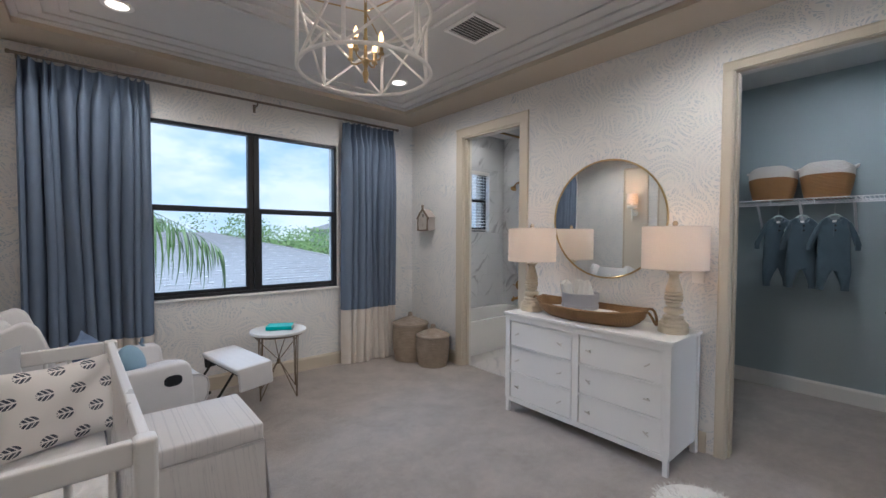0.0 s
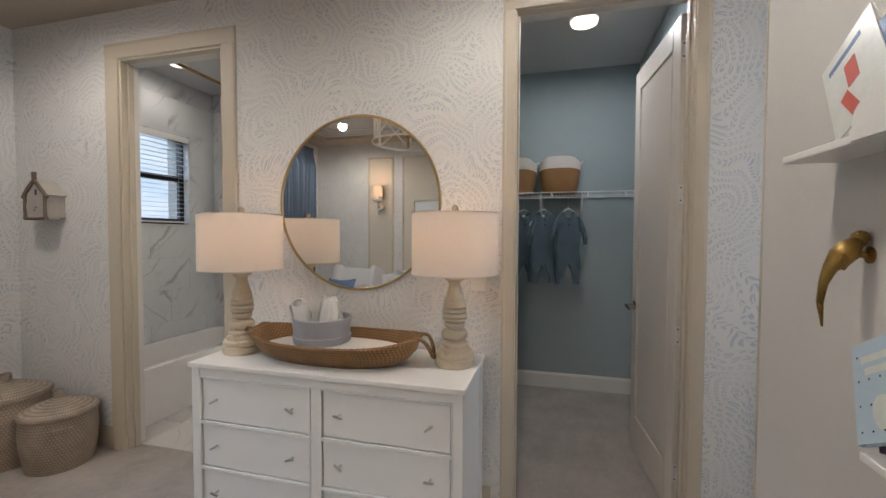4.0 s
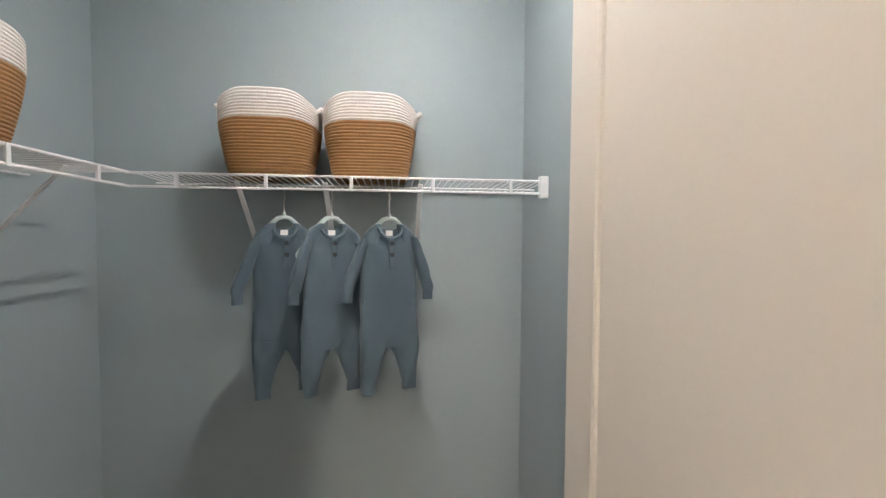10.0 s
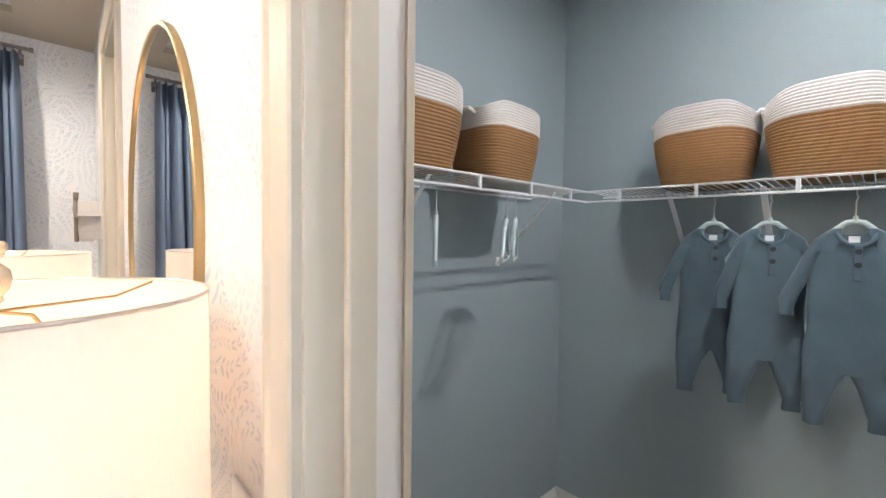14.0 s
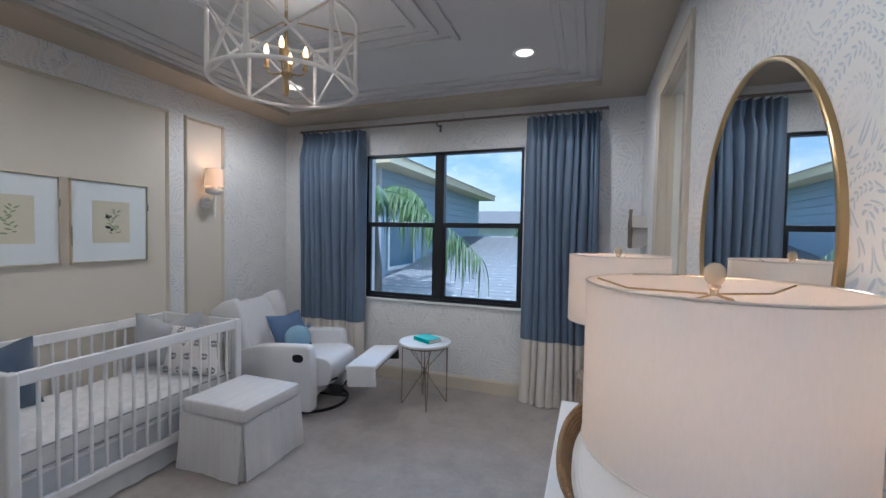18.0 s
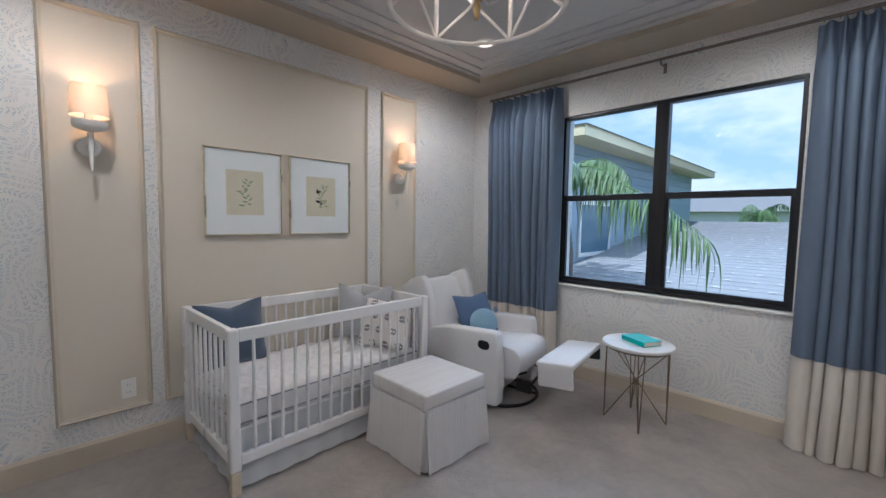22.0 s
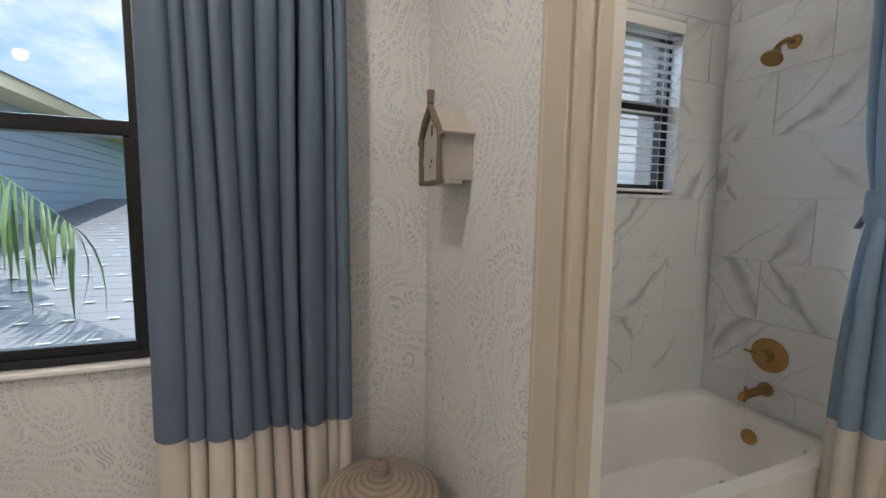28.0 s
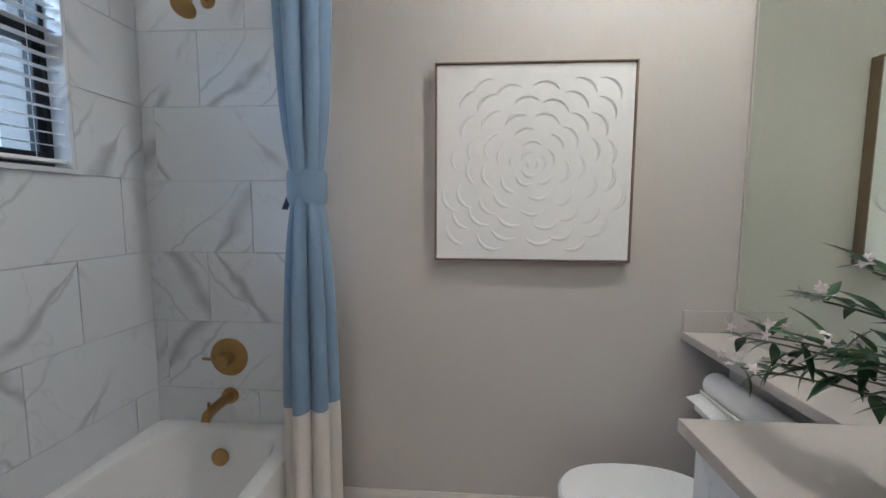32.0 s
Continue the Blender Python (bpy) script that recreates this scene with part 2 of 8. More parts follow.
M_WALLPAPER = wallpaper()
M_CARPET = carpet()
M_MARBLE = marble()
M_FLOORTILE = marble("marble_floor", (0.62, 0.60, 0.58), 0.3)
M_CREAM = plain("cream_trim_paint", (0.56, 0.50, 0.40), 0.45, vary=0.03, bump=0.03)
M_BORDER = plain("tan_ceiling_paint", (0.47, 0.41, 0.32), 0.7, vary=0.03, bump=0.08, grain=110)
M_PANEL = plain("cream_panel_paint", (0.655, 0.60, 0.51), 0.6, vary=0.025, bump=0.06, grain=140)
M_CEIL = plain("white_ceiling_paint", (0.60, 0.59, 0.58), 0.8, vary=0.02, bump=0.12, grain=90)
M_WHITE = plain("white_satin_paint", (0.84, 0.83, 0.81), 0.35, vary=0.02, bump=0.02)
M_WALLWHITE = plain("matte_white_wall_paint", (0.62, 0.60, 0.57), 0.75, vary=0.02, bump=0.08, grain=110)
M_DOORPAINT = plain("door_paint", (0.66, 0.61, 0.54), 0.42, vary=0.02, bump=0.03)
# door lining with cool light put into its colour; also the closet baseboards' pale paint
M_PALELIT = plain("pale_lit_trim_paint", (0.72, 0.70, 0.66), 0.4, vary=0.02, bump=0.03)
M_CLOSET = plain("blue_grey_wall_paint", (0.34, 0.395, 0.41), 0.6, vary=0.03, bump=0.08, grain=120)
M_BATHWALL = ribbed_paper("ribbed_taupe_wallpaper", (0.52, 0.48, 0.435))
M_BATHTRIM = plain("taupe_trim_paint", (0.56, 0.52, 0.47), 0.45, vary=0.03)
M_BLACK = plain("black_window_metal", (0.012, 0.013, 0.016), 0.4, vary=0.1)
M_DARKMETAL = plain("black_steel", (0.02, 0.02, 0.02), 0.4, 0.6)
M_BRASS = plain("aged_brass", (0.46, 0.34, 0.17), 0.36, 1.0, vary=0.1, scale=8)
M_BRONZE = plain("brushed_bronze", (0.40, 0.25, 0.095), 0.32, 1.0, vary=0.1, scale=8)
M_HINGE = plain("brushed_hinge_nickel", (0.78, 0.76, 0.73), 0.42, 0.6, vary=0.05)
M_NICKEL = plain("satin_nickel", (0.68, 0.65, 0.61), 0.30, 1.0, vary=0.06)
M_LEVER = plain("aged_nickel", (0.40, 0.36, 0.31), 0.25, 1.0, vary=0.06)
M_ROD = plain("pewter_rod", (0.22, 0.19, 0.17), 0.35, 0.9, vary=0.1)
M_PORCELAIN = plain("white_acrylic", (0.82, 0.81, 0.79), 0.12, vary=0.015, bump=0.0)
M_BLUE = fabric("dusty_blue_linen", (0.138, 0.178, 0.250), sheen=0.0)
M_BLUELIGHT = fabric("pale_blue_linen", (0.225, 0.315, 0.435))
M_OFFWHITE = fabric("off_white_linen", (0.70, 0.65, 0.585), vary=0.05)
M_UPHOLSTERY = fabric("white_boucle", (0.74, 0.73, 0.73), weave=1800, vary=0.04, bump=0.35)


# ---- mesh helpers ----
def mesh_of(name, bm, material, smooth=False):
    me = bpy.data.meshes.new(name)
    bmesh.ops.recalc_face_normals(bm, faces=bm.faces)
    bm.to_mesh(me)
    bm.free()
    for m in material if isinstance(material, (list, tuple)) else (material,):
        me.materials.append(m)
    if smooth:
        for f in me.polygons:
            f.use_smooth = True
        me.set_sharp_from_angle(angle=radians(smooth if smooth is not True else 40))
    return me


def thing(name, m=None, label="", category="", group="", kind=""):
    ob = new(name)
    ob.empty_display_size = 0.1
    ob.matrix_world = m or Matrix()
    return tagged(ob, label, category, group, kind)


def part(name, bm, material, parent=None, label="", smooth=False, m=None, kind=""):
    ob = new(name, mesh_of(name, bm, material, smooth))
    if parent:
        ob.parent = parent
    if m:
        ob.matrix_basis = m
    return tagged(ob, label, kind=kind)


def struct(name, bm, material, label, category, smooth=False):
    return tagged(new(name, mesh_of(name, bm, material, smooth)), label, category, kind="structure")


def box(lo, hi, bevel=0.0, seg=2, bm=None, m=None):
    """A box from corner to corner, its edges rounded."""
    b = bmesh.new()
    c = [(a + z) / 2 for a, z in zip(lo, hi)]
    s = [abs(z - a) for a, z in zip(lo, hi)]
    bmesh.ops.create_cube(b, size=1, matrix=Matrix.Translation(c) @ Matrix.Diagonal((*s, 1)))
    if bevel:
        bmesh.ops.bevel(b, geom=b.edges[:], offset=min(bevel, min(s) * 0.49), segments=seg, affect="EDGES", profile=0.5)
    if m:
        bmesh.ops.transform(b, matrix=m, verts=b.verts)
    return joined(bm, b)


def joined(bm, b):
    if bm is None:
        return b
    me = bpy.data.meshes.new("tmp")
    b.to_mesh(me)
    b.free()
    bm.from_mesh(me)
    bpy.data.meshes.remove(me)
    return bm


def tube(points, r, sides=8, bm=None, closed=False, caps=True, rs=None):
    """A round bar along a line of points."""
    b = bmesh.new()
    pts = [Vector(p) for p in points]
    n, rings = len(pts), []
    up = None
    for i, p in enumerate(pts):
        a = pts[(i - 1) % n] if (closed or i) else p
        z = pts[(i + 1) % n] if (closed or i < n - 1) else p
        d = (z - a).normalized()
        if up is None:
            up = d.orthogonal().normalized()
        up = (up - d * up.dot(d)).normalized()
        side = d.cross(up)
        rr = rs[i] if rs else r
        rings.append([b.verts.new(p + rr * (math.cos(k * math.tau / sides) * up + math.sin(k * math.tau / sides) * side)) for k in range(sides)])
    for i in range(n if closed else n - 1):
        q, w = rings[i], rings[(i + 1) % n]
        for k in range(sides):
            b.faces.new((q[k], q[(k + 1) % sides], w[(k + 1) % sides], w[k]))
    if caps and not closed:
        b.faces.new(rings[0])
        b.faces.new(rings[-1])
    return joined(bm, b)


def lathe(profile, sides=32, bm=None, m=None, cap=True):
    """A turned shape from (radius, height) pairs."""
    b = bmesh.new()
    rings = [[b.verts.new((r * math.cos(k * math.tau / sides), r * math.sin(k * math.tau / sides), z)) for k in range(sides)] for r, z in profile]
    for q, w in zip(rings, rings[1:]):
        for k in range(sides):
            b.faces.new((q[k], q[(k + 1) % sides], w[(k + 1) % sides], w[k]))
    if cap:
        b.faces.new(rings[0])
        b.faces.new(rings[-1])
    if m:
        bmesh.ops.transform(b, matrix=m, verts=b.verts)
    return joined(bm, b)


def sheet(fn, nu, nv, thick=0.0, bm=None, wrap=False):
    """A surface from fn(u, v), u and v from 0 to 1, with thickness."""
    b = bmesh.new()
    g = [[b.verts.new(fn(i / nu, j / nv)) for j in range(nv + 1)] for i in range(nu + (0 if wrap else 1))]
    for i in range(nu):
        for j in range(nv):
            q = g[(i + 1) % len(g)]
            b.faces.new((g[i][j], q[j], q[j + 1], g[i][j + 1]))
    if thick:
        bmesh.ops.recalc_face_normals(b, faces=b.faces)
        b.normal_update()
        faces = list(b.faces)
        edges = [e for e in b.edges if e.is_boundary]
        twin = {v: b.verts.new(v.co - v.normal * thick) for v in list(b.verts)}
        for f in faces:
            b.faces.new([twin[v] for v in reversed(f.verts)])
        for e in edges:
            p, q = e.verts
            b.faces.new((p, q, twin[q], twin[p]))
    return joined(bm, b)


def sphere(r, c=(0, 0, 0), scale=(1, 1, 1), seg=16, bm=None):
    b = bmesh.new()
    bmesh.ops.create_uvsphere(b, u_segments=seg, v_segments=max(6, seg // 2), radius=r, matrix=Matrix.Translation(c) @ Matrix.Diagonal((*scale, 1)))
    return joined(bm, b)


def prism(outline, lo, hi, axis="z", bevel=0.0, bm=None):
    """An outline of 2D points, pushed out from lo to hi along an axis."""
    b = bmesh.new()
    place = {"z": lambda p, h: (p[0], p[1], h), "x": lambda p, h: (h, p[0], p[1]), "y": lambda p, h: (p[0], h, p[1])}[axis]
    a = [b.verts.new(place(p, lo)) for p in outline]
    z = [b.verts.new(place(p, hi)) for p in outline]
    b.faces.new(a)
    b.faces.new(z)
    n = len(a)
    for i in range(n):
        b.faces.new((a[i], a[(i + 1) % n], z[(i + 1) % n], z[i]))
    if bevel:
        bmesh.ops.recalc_face_normals(b, faces=b.faces)
        bmesh.ops.bevel(b, geom=b.edges[:], offset=bevel, segments=2, affect="EDGES", profile=0.5)
    return joined(bm, b)


def wall_with_holes(axis, at, thick, lo, hi, zlo, zhi, holes):
    """A wall in the plane axis = at, thickened by thick, with openings (a, b, z0, z1)."""
    bm = bmesh.new()
    cuts = sorted({lo, hi, *(h[0] for h in holes), *(h[1] for h in holes)})
    for a, b in zip(cuts, cuts[1:]):
        spans = [(zlo, zhi)]
        for h in holes:
            if h[0] <= a and h[1] >= b:
                spans = [s for z0, z1 in spans for s in ((z0, min(z1, h[2])), (max(z0, h[3]), z1)) if s[1] > s[0] + 1e-4]
        for z0, z1 in spans:
            if axis == "x":
                box((at, a, z0), (at + thick, b, z1), bm=bm)
            else:
                box((a, at, z0), (b, at + thick, z1), bm=bm)
    bmesh.ops.remove_doubles(bm, verts=bm.verts, dist=1e-5)
    seen, dead = {}, []
    for f in bm.faces:
        key = tuple(round(v, 4) for v in f.calc_center_median())
        if key in seen:
            dead += [f, seen[key]]
        seen[key] = f
    bmesh.ops.delete(bm, geom=list(set(dead)), context="FACES")
    return bm


# ---- the rooms ----
XD, YW, XC, YB = 3.01, 4.15, -0.754, -0.10   # dresser wall, window wall, crib wall, bookshelf wall
TH = 0.115
CLO = (0.013, 0.796, 2.447)     # closet doorway: y from, y to, head
BATH = (2.44, 3.222, 2.465)    # bathroom doorway
WIN = (0.315, 2.002, 0.855, 2.378)
BWIN = (3.48, 4.335, 1.468, 2.33)
YWB = 4.088                   # bathroom window wall, behind its tiles
XB, XK = 4.65, 4.85           # bathroom wall with the taps, closet back wall

struct("floor", box((XC - 0.1, -2.2, -0.12), (XK + 0.15, 4.15, 0.0)), M_CARPET, "beige short-pile carpet over the whole floor", "carpet")
struct("wall_east", wall_with_holes("x", XD, 0.02, -1.6, YW, 0, 3.0, [(CLO[0], CLO[1], 0, CLO[2]), (BATH[0], BATH[1], 0, BATH[2])]), M_WALLPAPER, "wall papered with pale blue leaf sprigs on white", "wall")
struct("wall_closet_side", wall_with_holes("x", XD + 0.02, TH - 0.02, -1.6, 1.64, 0, 3.0, [(CLO[0] - 0.042, CLO[1], 0, CLO[2])]), M_CLOSET, "closet front wall painted blue-grey", "wall")
struct("wall_bath_side", wall_with_holes("x", XD + 0.02, TH - 0.02, 1.64, YW, 0, 3.0, [(BATH[0], BATH[1], 0, BATH[2])]), M_BATHWALL, "bathroom front wall painted warm grey", "wall")
struct("wall_north", wall_with_holes("y", YW, 0.2, XC - 0.15, XD + TH, 0, 3.0, [WIN]), M_WALLPAPER, "window wall papered with pale blue leaf sprigs", "wall")
struct("wall_north_bath", wall_with_holes("y", YWB, YW + 0.2 - YWB, XD + TH, XK + 0.15, 0, 3.0, [BWIN]), M_BATHWALL, "outer bathroom wall behind the tiles", "wall")
struct("wall_west", box((XC - 0.15, -2.2, 0), (XC, YW, 3.0)), M_WALLPAPER, "wall papered with leaf sprigs behind the crib", "wall")
struct("wall_south", box((1.05, YB - 0.12, 0), (2.69, YB, 3.0)), M_WALLWHITE, "smooth white wall with book ledges", "wall")
struct("wall_back", box((XC - 0.15, -2.3, 0), (XK + 0.15, -2.2, 3.0)), M_PANEL, "plain cream wall closing the room", "wall")
struct("wall_entry", box((1.05, -2.2, 0), (1.17, YB - 0.12, 3.0)), M_PANEL, "plain cream wall of the entry", "wall")
# closet
struct("wall_closet_back", box((XK, -0.25, 0), (XK + 0.1, 1.64, 3.0)), M_CLOSET, "closet back wall painted blue-grey", "wall")
struct("wall_closet_north", box((XD + TH, 1.62, 0), (XK, 1.64, 3.0)), M_CLOSET, "closet side wall painted blue-grey", "wall")
struct("wall_closet_south", box((XD + TH, -0.215, 0), (XK, -0.105, 3.0)), M_CLOSET, "closet side wall painted blue-grey beside the door", "wall")
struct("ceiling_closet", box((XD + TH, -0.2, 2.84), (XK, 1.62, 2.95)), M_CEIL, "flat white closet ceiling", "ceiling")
# bathroom
struct("wall_bath_east", box((XB, 1.64, 0), (XB + 0.1, YW + 0.2, 3.0)), M_BATHWALL, "bathroom wall painted warm grey", "wall")
struct("ceiling_bath", box((XD + TH, 1.66, 2.84), (XB, YW, 2.95)), M_CEIL, "flat white bathroom ceiling", "ceiling")
# ---- ceiling, trim, doors and windows ----
def ring(x0, y0, x1, y1, w, z0, z1, bm, bevel=0.0):
    """A flat frame of four mitred boards."""
    for pts in (((x0, y0), (x1, y0), (x1 - w, y0 + w), (x0 + w, y0 + w)), ((x1, y0), (x1, y1), (x1 - w, y1 - w), (x1 - w, y0 + w)),
                ((x1, y1), (x0, y1), (x0 + w, y1 - w), (x1 - w, y1 - w)), ((x0, y1), (x0, y0), (x0 + w, y0 + w), (x0 + w, y1 - w))):
        prism(pts, z0, z1, bevel=bevel, bm=bm)
    return bm


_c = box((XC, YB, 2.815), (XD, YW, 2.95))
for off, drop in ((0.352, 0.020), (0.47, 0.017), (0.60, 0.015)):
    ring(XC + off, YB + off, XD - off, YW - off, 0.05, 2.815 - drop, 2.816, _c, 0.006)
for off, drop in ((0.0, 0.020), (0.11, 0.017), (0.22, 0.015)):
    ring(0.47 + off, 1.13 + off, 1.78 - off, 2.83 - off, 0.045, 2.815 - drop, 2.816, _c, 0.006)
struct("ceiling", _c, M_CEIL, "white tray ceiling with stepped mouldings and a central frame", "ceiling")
_c = bmesh.new()
ring(XC, YB, XD, YW, 0.36, 2.755, 2.95, _c)
struct("ceiling_border", _c, M_BORDER, "tan painted border round the tray ceiling", "ceiling")
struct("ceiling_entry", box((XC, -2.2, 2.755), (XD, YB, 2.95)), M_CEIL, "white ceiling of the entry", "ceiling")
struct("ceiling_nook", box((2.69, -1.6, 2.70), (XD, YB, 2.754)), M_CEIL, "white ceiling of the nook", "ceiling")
# unseen opening, assumed at the end of the nook
struct("wall_nook", wall_with_holes("y", -1.6, 0.1, 2.69, XD, 0, 2.7, [(2.74, 2.98, 0.9, 2.2)]), M_WALLPAPER, "papered wall at the end of the nook", "wall")
# area lamp added in that opening to brighten the nook with bluish light
lamp("added_daylight", "AREA", look((2.86, -1.56, 1.55), (2.86, 1.0, 1.3)), 9, (0.88, 0.94, 1.0), size=0.24, size_y=1.3)
struct("wall_nook_side", box((2.57, -1.5, 0), (2.69, YB - 0.12, 2.7)), M_WALLPAPER, "papered side of the nook", "wall")
struct("corner_trim", box((2.69, YB - 0.12, 0), (2.70, YB + 0.004, 2.755), 0.002), M_CREAM, "cream corner bead at the end of the white wall", "trim")


def baseboard(name, a, b, axis, at, side, h=0.135, material=None):
    """A skirting board with a rounded top, along x or y."""
    t = 0.014 * side
    out = [(at, 0.0), (at + t, 0.0), (at + t, h - 0.02), (at + t * 0.55, h - 0.006), (at + t * 0.4, h), (at, h)]
    if axis == "y":
        bm = prism([(p, q) for p, q in out], a, b, "y")
    else:
        bm = prism([(p, q) for p, q in out], a, b, "x")
    return struct(name, bm, material or M_CREAM, "painted baseboard along the foot of the wall", "baseboard")


baseboard("baseboard", CLO[1] + 0.09, BATH[0] - 0.09, "y", XD, -1)
baseboard("baseboard", BATH[1] + 0.09, YW, "y", XD, -1)
baseboard("baseboard", -1.5, CLO[0] - 0.09, "y", XD, -1)
baseboard("baseboard", XC, XD - 0.014, "x", YW, -1)
baseboard("baseboard", -2.2, YW - 0.014, "y", XC, 1)
baseboard("baseboard", 1.05, 2.69, "x", YB, 1, material=M_WHITE)
baseboard("baseboard", -0.105, 1.62, "y", XK, -1, material=M_PALELIT)
baseboard("baseboard", XD + TH, XK - 0.014, "x", 1.62, -1, material=M_PALELIT)
baseboard("baseboard", XD + TH, XK - 0.014, "x", -0.105, 1, material=M_PALELIT)
baseboard("baseboard", 1.66, 3.385, "y", XB, -1, 0.119, M_BATHTRIM)


def door_frame(name, y0, y1, head, w, reveal, hinge_gap=False):
    """Casing on both faces and the lining of a doorway in the dresser wall."""
    root = thing(name, None, "cream painted door casing with moulded edges", "door frame", kind="structure")
    lining = 0.018
    prof = [(0, 0), (0, 0.010), (0.003, 0.013), (w - 0.020, 0.016), (w - 0.013, 0.019), (w - 0.004, 0.018), (w, 0.013), (w, 0)]
    a0, a1 = y0 + reveal, y1 - reveal
    for face, s in ((XD, -1), (XD + TH, 1)):
        if s < 0 or not hinge_gap:
            part("casing", prism([(face + s * d, a0 - a) for a, d in prof], 0, head - reveal, "z"), M_CREAM, root)
        edge = y1 - lining - 0.004 if s > 0 and hinge_gap else a1
        part("casing", prism([(face + s * d, edge + a) for a, d in prof], 0, head - reveal, "z"), M_CREAM, root)
        part("head_casing", prism([(face + s * d, head - reveal + a) for a, d in prof], a0 - w, a1 + w, "y"), M_CREAM, root)
    # past the stop the lining is coloured paler, in place of cool light on it
    for p, q, mat in ((XD, XD + 0.048, M_CREAM), (XD + 0.048, XD + TH, M_PALELIT)):
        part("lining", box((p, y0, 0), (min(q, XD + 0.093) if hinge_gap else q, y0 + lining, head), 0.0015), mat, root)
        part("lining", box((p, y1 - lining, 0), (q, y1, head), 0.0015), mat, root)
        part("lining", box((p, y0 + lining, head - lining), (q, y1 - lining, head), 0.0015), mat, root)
    part("stop", box((XD + 0.040, y1 - lining - 0.011, 0), (XD + 0.075, y1 - lining, head - lining), 0.003), M_CREAM, root)
    part("stop", box((XD + 0.040, y0 + lining, 0), (XD + 0.075, y0 + lining + 0.011, head - lining), 0.003), M_CREAM, root)
    return root


door_frame("door_frame_1", CLO[0], CLO[1], CLO[2], 0.057, 0.013, True)
door_frame("door_frame_2", BATH[0], BATH[1], BATH[2], 0.095, 0.004)


def lever(parent, x, y, z, side):
    part("rosette", lathe([(0.0, 0), (0.030, 0), (0.031, 0.006), (0.024, 0.012), (0.0, 0.012)], 24, m=pose(x, y, z, -90 * side, 0, 0)), M_LEVER, parent, "round satin nickel rosette", True)
    bm = tube([(x, y, z), (x, y + side * 0.055, z)], 0.010, 12)
    tube([(x, y + side * 0.05, z), (x - 0.03, y + side * 0.056, z - 0.002), (x - 0.105, y + side * 0.058, z - 0.008)], 0.009, 10, bm=bm, rs=[0.011, 0.010, 0.006])
    part("lever", bm, M_LEVER, parent, "satin nickel lever", True)


def closet_door():
    root = thing("door_1", pose(3.182, 0.001, 0, 0, 0, 4.2), "cream two-panel door standing open into the closet", "door", kind="structure")
    w, t, h = 0.745, 0.036, 2.41
    part("door_core", box((0.006, 0.006, 0.012), (w - 0.006, t - 0.006, h)), M_DOORPAINT, root)
    st = 0.105
    for lo, hi in (((0, 0, 0.01), (st, t, h)), ((w - st, 0, 0.01), (w, t, h)), ((st, 0, h - 0.12), (w - st, t, h)), ((st, 0, 0.01), (w - st, t, 0.23))):
        part("stile" if hi[2] - lo[2] > 1 else "rail", box(lo, hi, 0.004), M_DOORPAINT, root)
    for y in (t - 0.006, 0.006):
        bm = bmesh.new()
        for a, b in (((st, 0.23), (w - st, 0.23)), ((w - st, 0.23), (w - st, h - 0.12)), ((w - st, h - 0.12), (st, h - 0.12)), ((st, h - 0.12), (st, 0.23))):
            tube([(a[0], y, a[1]), (b[0], y, b[1])], 0.009, 8, bm=bm)
        part("panel_moulding", bm, M_DOORPAINT, root, smooth=True)
    lever(root, w - 0.065, t, 0.935, 1)
    lever(root, w - 0.065, 0.0, 0.935, -1)
    for z in (0.24, 0.905, 1.575, 2.243):
        def leaf(n, side):
            out = [(0.0, -0.045), (n - 0.008, -0.045), (n - 0.002, -0.043), (n, -0.037), (n, 0.037), (n - 0.002, 0.043), (n - 0.008, 0.045), (0.0, 0.045)]
            return [(p * side, q) for p, q in out]
        hg = part("hinge", prism([(p + 0.001, z + q) for p, q in leaf(0.033, 1)], -0.003, 0.0005, "x"), M_HINGE, root, "satin nickel butt hinge")
        part("knuckle", tube([(-0.010, -0.006, z - 0.047), (-0.010, -0.006, z + 0.047)], 0.0075, 12), M_HINGE, hg, smooth=40)
        for q in (-0.016, 0.016):
            part("knuckle_joint", tube([(-0.010, -0.006, z + q - 0.0008), (-0.010, -0.006, z + q + 0.0008)], 0.0079, 12), M_DARKMETAL, hg)
        jamb = root.matrix_world.inverted() @ pose(XD + TH - 0.002, CLO[0] + 0.018, 0)
        part("leaf", prism([(p, z + q) for p, q in leaf(0.040, -1)], 0.0, 0.0025, "y"), M_HINGE, hg, m=jamb)
        for s in (-0.03, 0.0, 0.03):
            part("screw", sphere(0.004, (-0.003, 0.018 + (0.006 if s else -0.006), z + s), (0.4, 1, 1), 8), M_DARKMETAL, hg)
            part("screw", sphere(0.004, (-0.020 - (0.006 if s else -0.006), 0.0025, z + s), (1, 0.4, 1), 8), M_DARKMETAL, hg, m=jamb)


closet_door()


def glass_material():
    g = G("clear_glass")
    out = g.t.nodes["Material Output"]
    g.t.nodes.remove(g.b)
    tr = g.node("BsdfTransparent", Color=(0.985, 0.995, 0.995))
    gl = g.node("BsdfGlossy", Roughness=0.01)
    fr = g.node("Fresnel", IOR=1.45)
    mx = g.node("MixShader", i0=g.math("MULTIPLY", fr.outputs[0], 0.55), i1=tr.outputs[0], i2=gl.outputs[0])
    g.t.links.new(mx.outputs[0], out.inputs[0])
    return g.mat


def mirror_material(name, color):
    return G(name).set(color, 0.015, 1.0)


M_GLASS = glass_material()
M_MIRROR = mirror_material("silvered_mirror", (0.86, 0.88, 0.88))
M_GREENMIRROR = mirror_material("green_tinted_mirror", (0.80, 0.87, 0.78))


